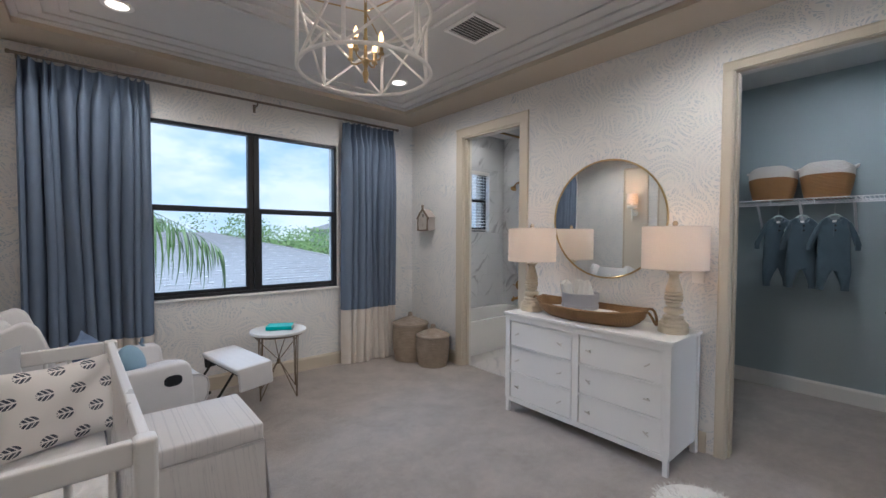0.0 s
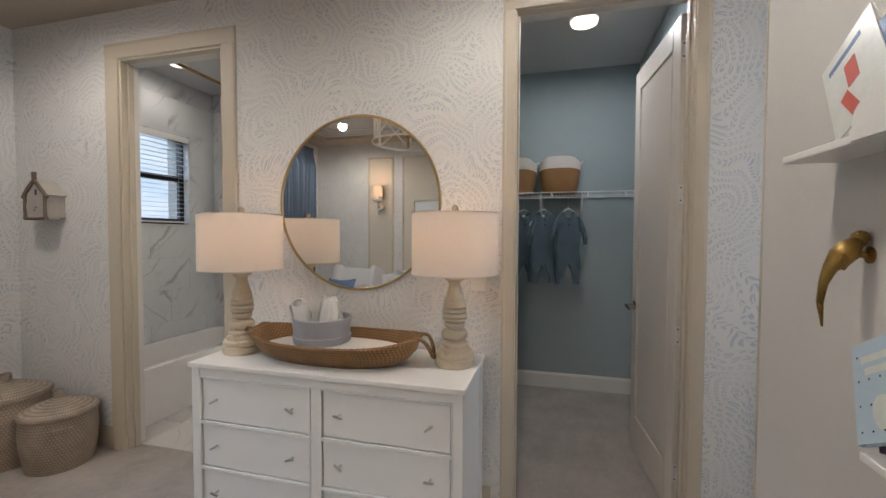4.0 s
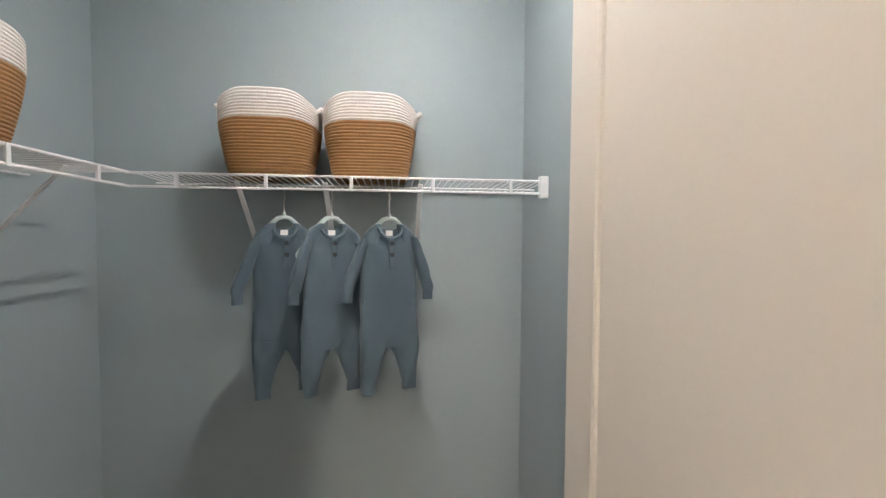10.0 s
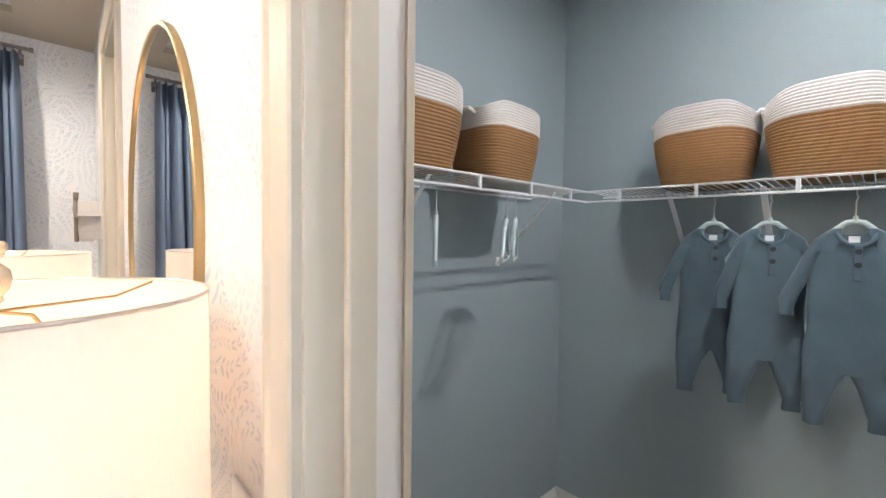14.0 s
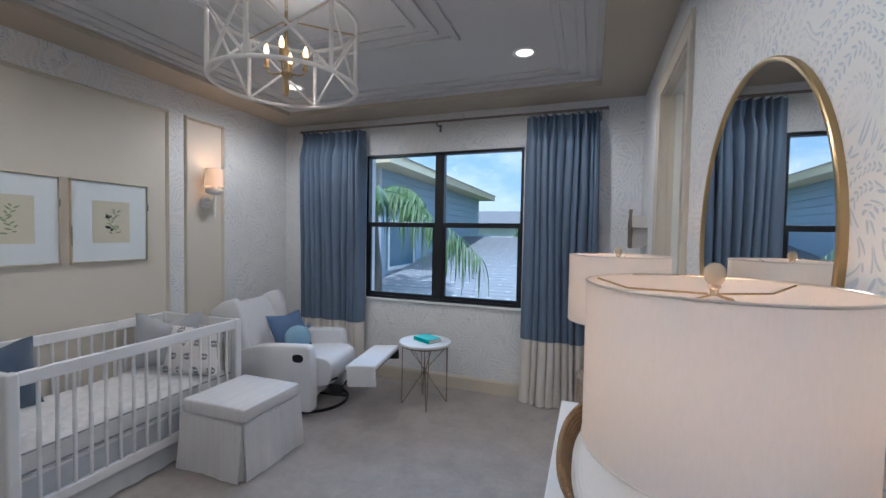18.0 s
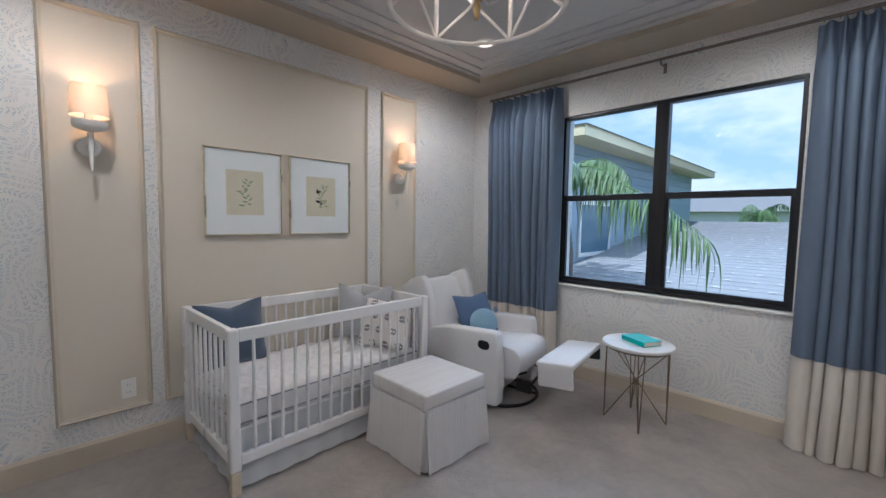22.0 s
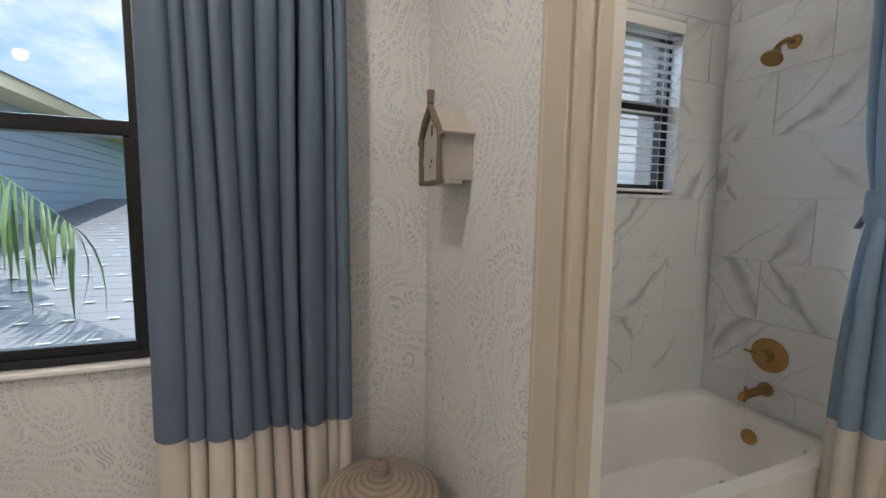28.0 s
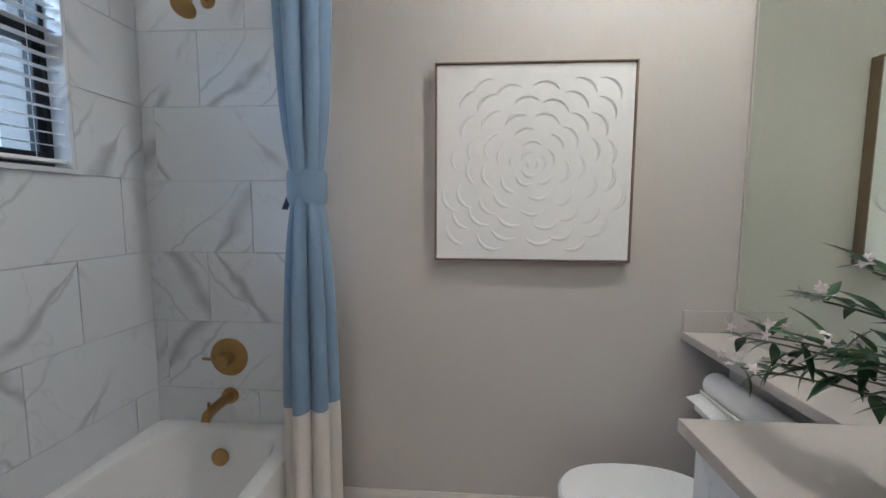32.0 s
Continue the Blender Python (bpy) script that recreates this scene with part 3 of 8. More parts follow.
def window(name, x0, x1, z0, z1, y, lights, rail, label):
    root = thing(name, None, label, "window", kind="structure")
    f, d = 0.026, 0.07
    part("window_frame", box((x0, y, z0), (x0 + f, y + d, z1), 0.003), M_BLACK, root)
    part("window_frame", box((x1 - f, y, z0), (x1, y + d, z1), 0.003), M_BLACK, root)
    part("window_frame", box((x0 + f, y, z0), (x1 - f, y + d, z0 + f), 0.003), M_BLACK, root)
    part("window_frame", box((x0 + f, y, z1 - f), (x1 - f, y + d, z1), 0.003), M_BLACK, root)
    edges = [x0 + f] + [x0 + (x1 - x0) * k / lights for k in range(1, lights)] + [x1 - f]
    for k in range(1, lights):
        part("mullion", box((edges[k] - 0.055, y + 0.006, z0 + f), (edges[k] - 0.010, y + d, z1 - f), 0.004), M_BLACK, root)
        part("mullion", box((edges[k] - 0.010, y - 0.004, z0 + f), (edges[k] + 0.045, y + d, z1 - f), 0.005), M_BLACK, root)
    for k in range(lights):
        a = edges[k] + (0.045 if k else 0)
        b = edges[k + 1] - (0.055 if k < lights - 1 else 0)
        part("meeting_rail", box((a, y + 0.004, rail - 0.025), (b, y + d, rail + 0.025), 0.005), M_BLACK, root)
        part("lower_sash", box((a, y + 0.010, z0 + f), (b, y + 0.045, z0 + f + 0.035), 0.004), M_BLACK, root)
        for s in (a, b - 0.022):
            part("sash_stile", box((s, y + 0.010, z0 + f + 0.035), (s + 0.022, y + 0.045, rail - 0.025), 0.003), M_BLACK, root)
        part("sash_latch", box(((a + b) / 2 - 0.03, y - 0.008, rail + 0.0), ((a + b) / 2 + 0.03, y + 0.006, rail + 0.018), 0.004), M_BLACK, root)
        for za, zb, yy in ((z0 + f + 0.03, rail - 0.02, 0.03), (rail + 0.02, z1 - f, 0.052)):
            p = part("pane", box((a, y + yy, za), (b, y + yy + 0.004, zb)), M_GLASS, root)
            p.visible_shadow = False
    return root


window("window_1", WIN[0] + 0.002, WIN[1] - 0.002, WIN[2] + 0.004, WIN[3] - 0.002, YW + 0.010, 2, 1.64, "black metal double single-hung window with clear panes")
struct("window_sill", box((WIN[0] - 0.03, YW - 0.022, WIN[2] - 0.022), (WIN[1] + 0.03, YW + 0.010, WIN[2]), 0.006), M_WHITE, "thin white sill under the bedroom window", "window sill")
_b = bmesh.new()
for lo, hi in (((WIN[0], YW + 0.081, WIN[2]), (WIN[0] + 0.006, YW + 0.13, WIN[3])), ((WIN[1] - 0.006, YW + 0.081, WIN[2]), (WIN[1], YW + 0.13, WIN[3])), ((WIN[0], YW + 0.081, WIN[3] - 0.006), (WIN[1], YW + 0.13, WIN[3]))):
    box(lo, hi, bm=_b)
struct("window_reveal", _b, M_CEIL, "white plaster reveal round the bedroom window", "trim")
window("window_2", BWIN[0], BWIN[1], BWIN[2], BWIN[3], YWB + 0.055, 1, 1.915, "small black metal window over the bath")


def panel(y0, y1, z0=0.262, z1=2.545):
    root = thing("wall_panel", None, "cream panel framed by a thin moulding on the papered wall", "wall panel", "panels on the crib wall", "structure")
    part("field", box((XC, y0, z0), (XC + 0.004, y1, z1)), M_PANEL, root)
    bm = bmesh.new()
    w = 0.028
    prof = [(0, 0), (0.004, 0.012), (0.012, 0.019), (0.02, 0.012), (w, 0.007), (w, 0)]
    for yy, s in ((y0, 1), (y1, -1)):
        prism([(XC + 0.004 + d, yy + s * a) for a, d in prof], z0, z1, "z", bm=bm)
    part("side_moulding", bm, M_CREAM, root)
    bm = bmesh.new()
    for zz, s in ((z0, 1), (z1, -1)):
        prism([(XC + 0.0045 + d, zz + s * a) for a, d in prof], y0 + 0.006, y1 - 0.006, "y", bm=bm)
    part("cross_moulding", bm, M_CREAM, root)


panel(0.711, 1.152)
panel(1.214, 2.736)
panel(2.875, 3.285)


# ---- lamps ----
M_BULB = emitter("warm_bulb", (1.0, 0.60, 0.25), 4.2)
M_LED = emitter("downlight_lens", (1.0, 0.80, 0.58), 3.0)


def shade_material(name, color, through_share):
    g = G(name)
    out = g.t.nodes["Material Output"]
    v = g.coord()
    n = g.noise(260.0, 2, g.scaled(v, (1, 1, 0.2)))
    c = g.mix(n, tuple(x * 0.93 for x in color), color)
    df, tl = g.node("BsdfDiffuse", Color=c), g.node("BsdfTranslucent", Color=c)
    g.t.links.new(g.node("MixShader", i0=through_share, i1=df.outputs[0], i2=tl.outputs[0]).outputs[0], out.inputs[0])
    return g.mat


M_SHADE = shade_material("white_linen_shade", (0.81, 0.76, 0.71), 0.34)
M_SCONCESHADE = shade_material("white_sconce_fabric", (0.81, 0.76, 0.71), 0.54)


def downlight(x, y, z, watts, cone=171, label="round recessed ceiling light, switched on"):
    root = thing("recessed_light", pose(x, y, z), label, "ceiling light", "recessed ceiling lights")
    part("trim_ring", lathe([(0.058, 0.004), (0.060, -0.004), (0.078, -0.006), (0.084, -0.003), (0.085, 0.0), (0.085, 0.004)], 32, cap=False), M_WHITE, root, smooth=True)
    part("lens", lathe([(0.0, -0.001), (0.058, -0.001), (0.058, 0.002), (0.0, 0.002)], 32, cap=False), M_LED, root, "glowing lens")
    lamp("downlight_lamp", "SPOT", look((x, y, z - 0.03), (x, y, 0)), watts, (1.0, 0.83, 0.64), 0.05, spot=cone, blend=0.6)


for x, y in ((0.12, 3.24), (2.14, 3.16), (0.12, 0.75), (2.14, 0.75)):
    downlight(x, y, 2.814, 40)
_f = thing("flush_light", pose(3.98, 0.41, 2.84), "small round flush ceiling light in the closet, switched on", "ceiling light")
part("base_ring", lathe([(0.0, 0.0), (0.095, 0.0), (0.097, -0.012), (0.088, -0.016)], 36, cap=False), M_WHITE, _f, smooth=30)
part("diffuser", lathe([(0.088, -0.016), (0.084, -0.034), (0.06, -0.046), (0.0, -0.050)], 36, cap=False), M_LED, _f, "glowing diffuser", True)
lamp("closet_lamp", "AREA", look((3.98, 0.41, 2.785), (3.98, 0.41, 0)), 9.3, (1.0, 0.91, 0.81), 0.07)
downlight(3.91, 3.74, 2.839, 7)
# unseen downlight, added in place of a vanity light for the warm wall glow
downlight(3.92, 2.10, 2.839, 50)

M_CAGE = plain("white_rattan_wrap", (0.78, 0.75, 0.72), 0.7, vary=0.05, grain=200, bump=0.3)


def chandelier(x, y):
    root = thing("chandelier", pose(x, y, 0), "white drum cage chandelier with brass candle arms, lit", "chandelier")
    r, lo, hi, n = 0.352, 2.29, 2.615, 6
    circ = lambda z, k=64: [(r * math.cos(i * math.tau / k), r * math.sin(i * math.tau / k), z) for i in range(k)]
    part("top_ring", tube(circ(hi), 0.010, 8, closed=True), M_CAGE, root, smooth=True)
    part("bottom_ring", tube(circ(lo), 0.010, 8, closed=True), M_CAGE, root, smooth=True)
    at = lambda i, z: (r * math.cos(i * math.tau / n + 0.768), r * math.sin(i * math.tau / n + 0.768), z)
    for i in range(n):
        part("upright", tube([at(i, lo), at(i, hi)], 0.0105, 8), M_CAGE, root, smooth=True)
        part("brace", tube([at(i, lo), at(i + 1, hi)], 0.0075, 8), M_CAGE, root, smooth=True)
        part("brace", tube([at(i, hi), at(i + 1, lo)], 0.0075, 8), M_CAGE, root, smooth=True)
    for i in (0, 2, 4):
        part("spoke", tube([at(i, hi), (0, 0, hi)], 0.004, 6), M_BRASS, root, smooth=True)
    part("stem", lathe([(0.0, 2.235), (0.008, 2.237), (0.011, 2.25), (0.018, 2.285), (0.012, 2.30), (0.009, 2.315), (0.013, 2.33), (0.022, 2.34), (0.024, 2.355), (0.010, 2.37), (0.008, 2.44), (0.013, 2.47), (0.009, 2.49), (0.008, 2.66), (0.0, 2.665)], 16, cap=False), M_BRASS, root, smooth=True)
    part("canopy", lathe([(0.0, 2.78), (0.05, 2.782), (0.065, 2.80), (0.065, 2.815), (0.0, 2.815)], 24, cap=False), M_BRASS, root, smooth=True)
    for k in range(5):
        z = 2.67 + k * 0.024
        m = pose(0, 0, z, 90, 0, 90 * (k % 2))
        bm = tube([(0.008 * math.cos(a), 0.013 * math.sin(a), 0) for a in [i * math.tau / 12 for i in range(12)]], 0.0022, 6, closed=True)
        bmesh.ops.transform(bm, matrix=m, verts=bm.verts)
        part("chain_link", bm, M_BRASS, root, smooth=True)
    for i in range(4):
        a = i * math.tau / 4 + 0.5
        c, s = math.cos(a), math.sin(a)
        part("arm", tube([(0.012 * c, 0.012 * s, 2.352), (0.06 * c, 0.06 * s, 2.344), (0.088 * c, 0.088 * s, 2.352), (0.095 * c, 0.095 * s, 2.375)], 0.005, 8), M_BRASS, root, smooth=True)
        cm = pose(0.095 * c, 0.095 * s, 0)
        part("candle_sleeve", lathe([(0.0, 2.370), (0.016, 2.372), (0.017, 2.380), (0.0115, 2.384), (0.0115, 2.435), (0.0, 2.436)], 14, m=cm, cap=False), M_BRASS, root, smooth=True)
        part("bulb", lathe([(0.0, 2.436), (0.008, 2.438), (0.013, 2.452), (0.011, 2.472), (0.004, 2.492), (0.0, 2.496)], 12, m=cm, cap=False), M_BULB, root, "glowing candle bulb", True)
    lamp("chandelier_lamp", "POINT", pose(x, y, 2.53), 17, (1.0, 0.74, 0.50), 0.012)


chandelier(1.125, 1.98)


def sconce(y):
    root = thing("wall_sconce", pose(XC + 0.004, y, 0), "white plaster wall sconce with a lit fabric shade", "wall lamp", "sconces on the crib wall")
    part("back_plate", lathe([(0.0, 0), (0.052, 0), (0.054, 0.008), (0.045, 0.016), (0.0, 0.016)], 24, m=pose(0, 0, 1.80, 0, 90, 0), cap=False), M_WHITE, root, smooth=True)
    part("arm", tube([(0.01, 0, 1.80), (0.06, 0, 1.79), (0.105, 0, 1.81), (0.115, 0, 1.86)], 0.012, 10), M_WHITE, root, smooth=True)
    part("drop_stem", lathe([(0.0, 1.66), (0.005, 1.662), (0.009, 1.72), (0.012, 1.80), (0.014, 1.86), (0.0, 1.862)], 12, m=pose(0.115, 0, 0), cap=False), M_WHITE, root, smooth=True)
    part("dish", lathe([(0.0, 1.868), (0.030, 1.870), (0.066, 1.882), (0.076, 1.893), (0.077, 1.920), (0.073, 1.921), (0.071, 1.905), (0.0, 1.902)], 28, m=pose(0.115, 0, 0), cap=False), M_WHITE, root, smooth=True)
    part("socket", lathe([(0.0, 1.90), (0.022, 1.90), (0.022, 1.975), (0.0, 1.976)], 12, m=pose(0.115, 0, 0), cap=False), M_WHITE, root, smooth=True)
    part("bulb", sphere(0.018, (0.115, 0, 2.000), (1, 1, 1.4), 12), M_BULB, root, smooth=True)
    part("shade", lathe([(0.084, 1.946), (0.074, 2.104), (0.0725, 2.104), (0.0825, 1.946)], 32, m=pose(0.115, 0, 0), cap=False), M_SCONCESHADE, root, "white fabric shade", True)
    lamp("sconce_lamp", "POINT", pose(XC + 0.119, y, 2.045), 3.4, (1.0, 0.54, 0.25), 0.02)


sconce(0.903)
sconce(3.085)


M_VENTBACK = plain("grey_duct", (0.16, 0.16, 0.165), 0.7)


def air_vent(x, y, z):
    root = thing("ceiling_vent", pose(x, y, z), "white louvred ceiling air vent with dark gaps", "vent")
    w, d = 0.15, 0.15
    part("backing", box((-w + 0.02, -d + 0.02, -0.004), (w - 0.02, d - 0.02, -0.001)), M_VENTBACK, root)
    part("frame", ring(-w, -d, w, d, 0.025, -0.012, 0.0, bmesh.new(), 0.003), M_WHITE, root)
    me = None
    for i in range(9):
        if me is None:
            ob = part("slat", box((-w + 0.026, -0.012, -0.0015), (w - 0.026, 0.012, 0.0015), 0.0006, 1), M_WHITE, root)
            me = ob.data
        else:
            ob = new("slat", me)
            ob.parent = root
        ob.matrix_basis = pose(0, -0.108 + i * 0.027, -0.010, 38, 0, 0)


air_vent(1.975, 2.01, 2.815)


def table_lamp(x, y, z, turn):
    root = thing("table_lamp", pose(x, y, z, 0, 0, turn), "turned cream-washed wood table lamp with a white drum shade, lit", "table lamp", "lamps on the dresser")
    g = M_LAMPWOOD
    part("base", lathe([(0.0, 0.0), (0.084, 0.0), (0.088, 0.006), (0.088, 0.034), (0.083, 0.041), (0.087, 0.047), (0.086, 0.060), (0.079, 0.066), (0.072, 0.068), (0.070, 0.078), (0.060, 0.088), (0.0, 0.090)], 48, cap=False), g, root, smooth=28)
    part("turned_column", lathe([(0.0, 0.086), (0.056, 0.088), (0.060, 0.095), (0.060, 0.104), (0.052, 0.108), (0.036, 0.110), (0.033, 0.118), (0.050, 0.121), (0.056, 0.129), (0.058, 0.139), (0.056, 0.149), (0.049, 0.157), (0.033, 0.160), (0.030, 0.166), (0.043, 0.171), (0.046, 0.180), (0.044, 0.190), (0.031, 0.194), (0.047, 0.197), (0.053, 0.203), (0.054, 0.209), (0.037, 0.212), (0.052, 0.215), (0.055, 0.222), (0.054, 0.231), (0.037, 0.234), (0.050, 0.237), (0.053, 0.245), (0.052, 0.252), (0.038, 0.256), (0.049, 0.259), (0.049, 0.266), (0.044, 0.290), (0.034, 0.322), (0.028, 0.346), (0.026, 0.362), (0.030, 0.372), (0.044, 0.380), (0.046, 0.388), (0.0, 0.390)], 48, cap=False), g, root, smooth=28)
    part("neck", lathe([(0.0, 0.39), (0.012, 0.39), (0.012, 0.45), (0.016, 0.455), (0.016, 0.50), (0.0, 0.50)], 14, cap=False), M_BRASS, root, smooth=True)
    part("bulb", sphere(0.03, (0, 0, 0.535), (1, 1, 1.2), 14), M_BULB, root, smooth=True)
    sh = part("shade", lathe([(0.190, 0.405), (0.190, 0.672)], 56, cap=False), M_SHADE, root, "white linen drum shade", True)
    part("rim", tube([(0.190 * math.cos(i * math.tau / 56), 0.190 * math.sin(i * math.tau / 56), 0.671) for i in range(56)], 0.0022, 6, closed=True), M_NICKEL, sh)
    part("rim", tube([(0.190 * math.cos(i * math.tau / 56), 0.190 * math.sin(i * math.tau / 56), 0.406) for i in range(56)], 0.0022, 6, closed=True), M_OFFWHITE, sh)
    bm = bmesh.new()
    for i in range(3):
        a = i * math.tau / 3 + 0.3
        tube([(0.008 * math.cos(a), 0.008 * math.sin(a), 0.658), (0.13 * math.cos(a), 0.13 * math.sin(a), 0.655), (0.185 * math.cos(a), 0.185 * math.sin(a), 0.668)], 0.0018, 6, bm=bm)
    part("spider", bm, M_BRASS, root)
    part("harp", tube([(0.02, 0, 0.50), (0.06, 0, 0.54), (0.06, 0, 0.60), (0.03, 0, 0.65), (0, 0, 0.658), (-0.03, 0, 0.65), (-0.06, 0, 0.60), (-0.06, 0, 0.54), (-0.02, 0, 0.50)], 0.002, 6), M_BRASS, root, smooth=True)
    part("finial", lathe([(0.0, 0.656), (0.006, 0.656), (0.006, 0.666), (0.009, 0.669), (0.008, 0.674), (0.013, 0.680), (0.0155, 0.690), (0.014, 0.700), (0.007, 0.707), (0.0, 0.708)], 20, cap=False), M_CRYSTAL, root, "pale resin ball finial", True)
    lamp("table_lamp_bulb", "POINT", pose(x, y, z + 0.56), 2.5, (1.0, 0.54, 0.25), 0.03)


M_LAMPWOOD = plain("cream_washed_wood", (0.62, 0.53, 0.39), 0.32, vary=0.14, scale=14, grain=70, bump=0.15)
M_CRYSTAL = plain("pale_resin", (0.52, 0.43, 0.31), 0.15, vary=0.05)
DTOP = 0.803
table_lamp(2.792, 1.022, DTOP, 20)
table_lamp(2.715, 2.075, DTOP, 60)
# ---- dresser and what stands on it ----
def dresser():
    x0, x1, y0, y1, h = 2.515, 2.985, 0.925, 2.175, DTOP
    root = thing("dresser", None, "white six-drawer dresser with tapered feet and small metal knobs", "dresser")
    part("top", box((x0 - 0.012, y0 - 0.012, h - 0.022), (x1, y1 + 0.012, h), 0.004), M_WHITE, root)
    s = 0.038
    for y in (y0, y1 - s):
        bm = prism([(x0, y), (x0 + s, y), (x0 + s, y + s), (x0, y + s)], 0.11, h - 0.022)
        c = y + (s if y == y0 else 0)
        t = [(x0, y + (0.008 if y == y0 else 0)), (x0 + s * 0.7, y + (0.008 if y == y0 else 0)), (x0 + s * 0.7, y + s - (0 if y == y0 else 0.008)), (x0, y + s - (0 if y == y0 else 0.008))]
        prism(t, 0.0, 0.11, bm=bm)
        part("front_post", bm, M_WHITE, root)
        part("back_post", box((x1 - s, y, 0), (x1, y + s, h - 0.022), 0.003), M_WHITE, root)
        yy = y + 0.010
        part("side_panel", box((x0 + s, yy, 0.085), (x1 - s, yy + 0.018, h - 0.022)), M_WHITE, root)
    part("back_panel", box((x1 - 0.012, y0 + s, 0.08), (x1 - 0.004, y1 - s, h - 0.022)), M_WHITE, root)
    part("bottom_panel", box((x0 + 0.02, y0 + s, 0.085), (x1 - 0.012, y1 - s, 0.10)), M_WHITE, root)
    mid = (y0 + y1) / 2
    rails = [(0.085, 0.115), (h - 0.062, h - 0.022)]
    for a, b in rails:
        part("front_rail", box((x0 + 0.003, y0 + s, a), (x0 + 0.03, y1 - s, b), 0.002), M_WHITE, root)
    part("centre_stile", box((x0 + 0.003, mid - 0.022, 0.115), (x0 + 0.03, mid + 0.022, h - 0.062), 0.002), M_WHITE, root)
    dh = (h - 0.062 - 0.115) / 3
    for a, b in ((y0 + s, mid - 0.022), (mid + 0.022, y1 - s)):
        for i in range(3):
            z = 0.115 + i * dh
            dr = part("drawer", box((x0 + 0.008, a + 0.0115, z + 0.0105), (x0 + 0.028, b - 0.0115, z + dh - 0.0105), 0.003), M_WHITE, root)
            part("bead", ring(a + 0.001, z + 0.0005, b - 0.001, z + dh - 0.0005, 0.006, 0, 0.013, bmesh.new(), 0.001), M_WHITE, dr, m=Matrix(((0, 0, -1, x0 + 0.0125), (1, 0, 0, 0), (0, 1, 0, 0), (0, 0, 0, 1))))
            for y in (a + (b - a) * 0.16, b - (b - a) * 0.16):
                bm = tube([(x0 + 0.008, y, z + dh * 0.52), (x0 - 0.014, y, z + dh * 0.52)], 0.005, 10)
                zc = z + dh * 0.52
                tilt = radians(38 * math.sin(y * 37 + i * 5))
                box((x0 - 0.022, y - 0.021, zc - 0.005), (x0 - 0.012, y + 0.021, zc + 0.005), 0.004, bm=bm, m=Matrix.Translation((0, y, zc)) @ Matrix.Rotation(tilt, 4, "X") @ Matrix.Translation((0, -y, -zc)))
                part("knob", bm, M_NICKEL, dr, "brushed nickel bar knob", 40)


dresser()
M_SEAGRASS = woven("seagrass_plait", (0.44, 0.265, 0.115), (0.07, 0.036, 0.013), 22.0, 84.0)
M_BINROPE = woven("grey_cotton_rope", (0.64, 0.64, 0.67), (0.50, 0.50, 0.53), 90.0, 210.0)
M_TOWEL = fabric("white_terry", (0.80, 0.78, 0.74), weave=1500, vary=0.05, bump=0.6)


def loft(rings, sides=48, close_bottom=True, bm=None):
    """Rings of (half x, half y, exponent, z, shift x): superellipses joined into a skin."""
    b = bmesh.new()
    rows = []
    for a, c, e, z, *sh in rings:
        row = []
        for k in range(sides):
            t = k * math.tau / sides
            co, si = math.cos(t), math.sin(t)
            row.append(b.verts.new(((sh[0] if sh else 0) + a * math.copysign(abs(co) ** (2 / e), co), c * math.copysign(abs(si) ** (2 / e), si), z(t) if callable(z) else z)))
        rows.append(row)
    for q, w in zip(rows, rows[1:]):
        for k in range(sides):
            b.faces.new((q[k], q[(k + 1) % sides], w[(k + 1) % sides], w[k]))
    if close_bottom:
        b.faces.new(rows[0])
    return joined(bm, b)


def moses_basket():
    root = thing("woven_tray_basket", pose(2.738, 1.582, DTOP, 0, 0, 90) @ Matrix.Diagonal((1.06, 1.02, 1.0, 1)), "shallow oval seagrass changing basket with a white pad", "basket")
    rim = lambda lift: (lambda t: 0.092 + 0.03 * abs(math.cos(t)) ** 3 + lift)
    part("wall", loft([(0.30, 0.13, 2.3, 0.0), (0.345, 0.165, 2.3, 0.03), (0.375, 0.19, 2.3, 0.064), (0.39, 0.20, 2.3, rim(0)), (0.382, 0.194, 2.3, rim(0.006)), (0.37, 0.185, 2.3, rim(-0.002)), (0.355, 0.172, 2.3, 0.06), (0.33, 0.15, 2.3, 0.02)], 72), M_SEAGRASS, root, smooth=60)
    part("rim_braid", tube([(0.388 * math.copysign(abs(math.cos(t)) ** (2 / 2.3), math.cos(t)), 0.198 * math.copysign(abs(math.sin(t)) ** (2 / 2.3), math.sin(t)), 0.095 + 0.03 * abs(math.cos(t)) ** 3 + 0.0012 * math.sin(t * 90)) for t in [k * math.tau / 240 for k in range(240)]], 0.009, 8, closed=True), M_SEAGRASS, root, smooth=True)
    for s in (-1, 1):
        part("handle", tube([(s * (0.378 + 0.075 * math.sin(q) ** 1.2), -0.058 * math.cos(q), 0.125 - 0.085 * math.sin(q) ** 2 + 0.03 * math.sin(2 * q) ** 2) for q in [k * math.pi / 18 for k in range(19)]], 0.008, 10), M_SEAGRASS, root, smooth=True)
    part("pad", loft([(0.30, 0.13, 2.4, 0.012), (0.345, 0.163, 2.4, 0.035), (0.345, 0.163, 2.4, 0.052), (0.30, 0.13, 2.4, 0.066), (0.12, 0.05, 2.2, 0.070), (0.001, 0.001, 2, 0.070)], 64), M_TOWEL, root, "white quilted pad", 60)


moses_basket()


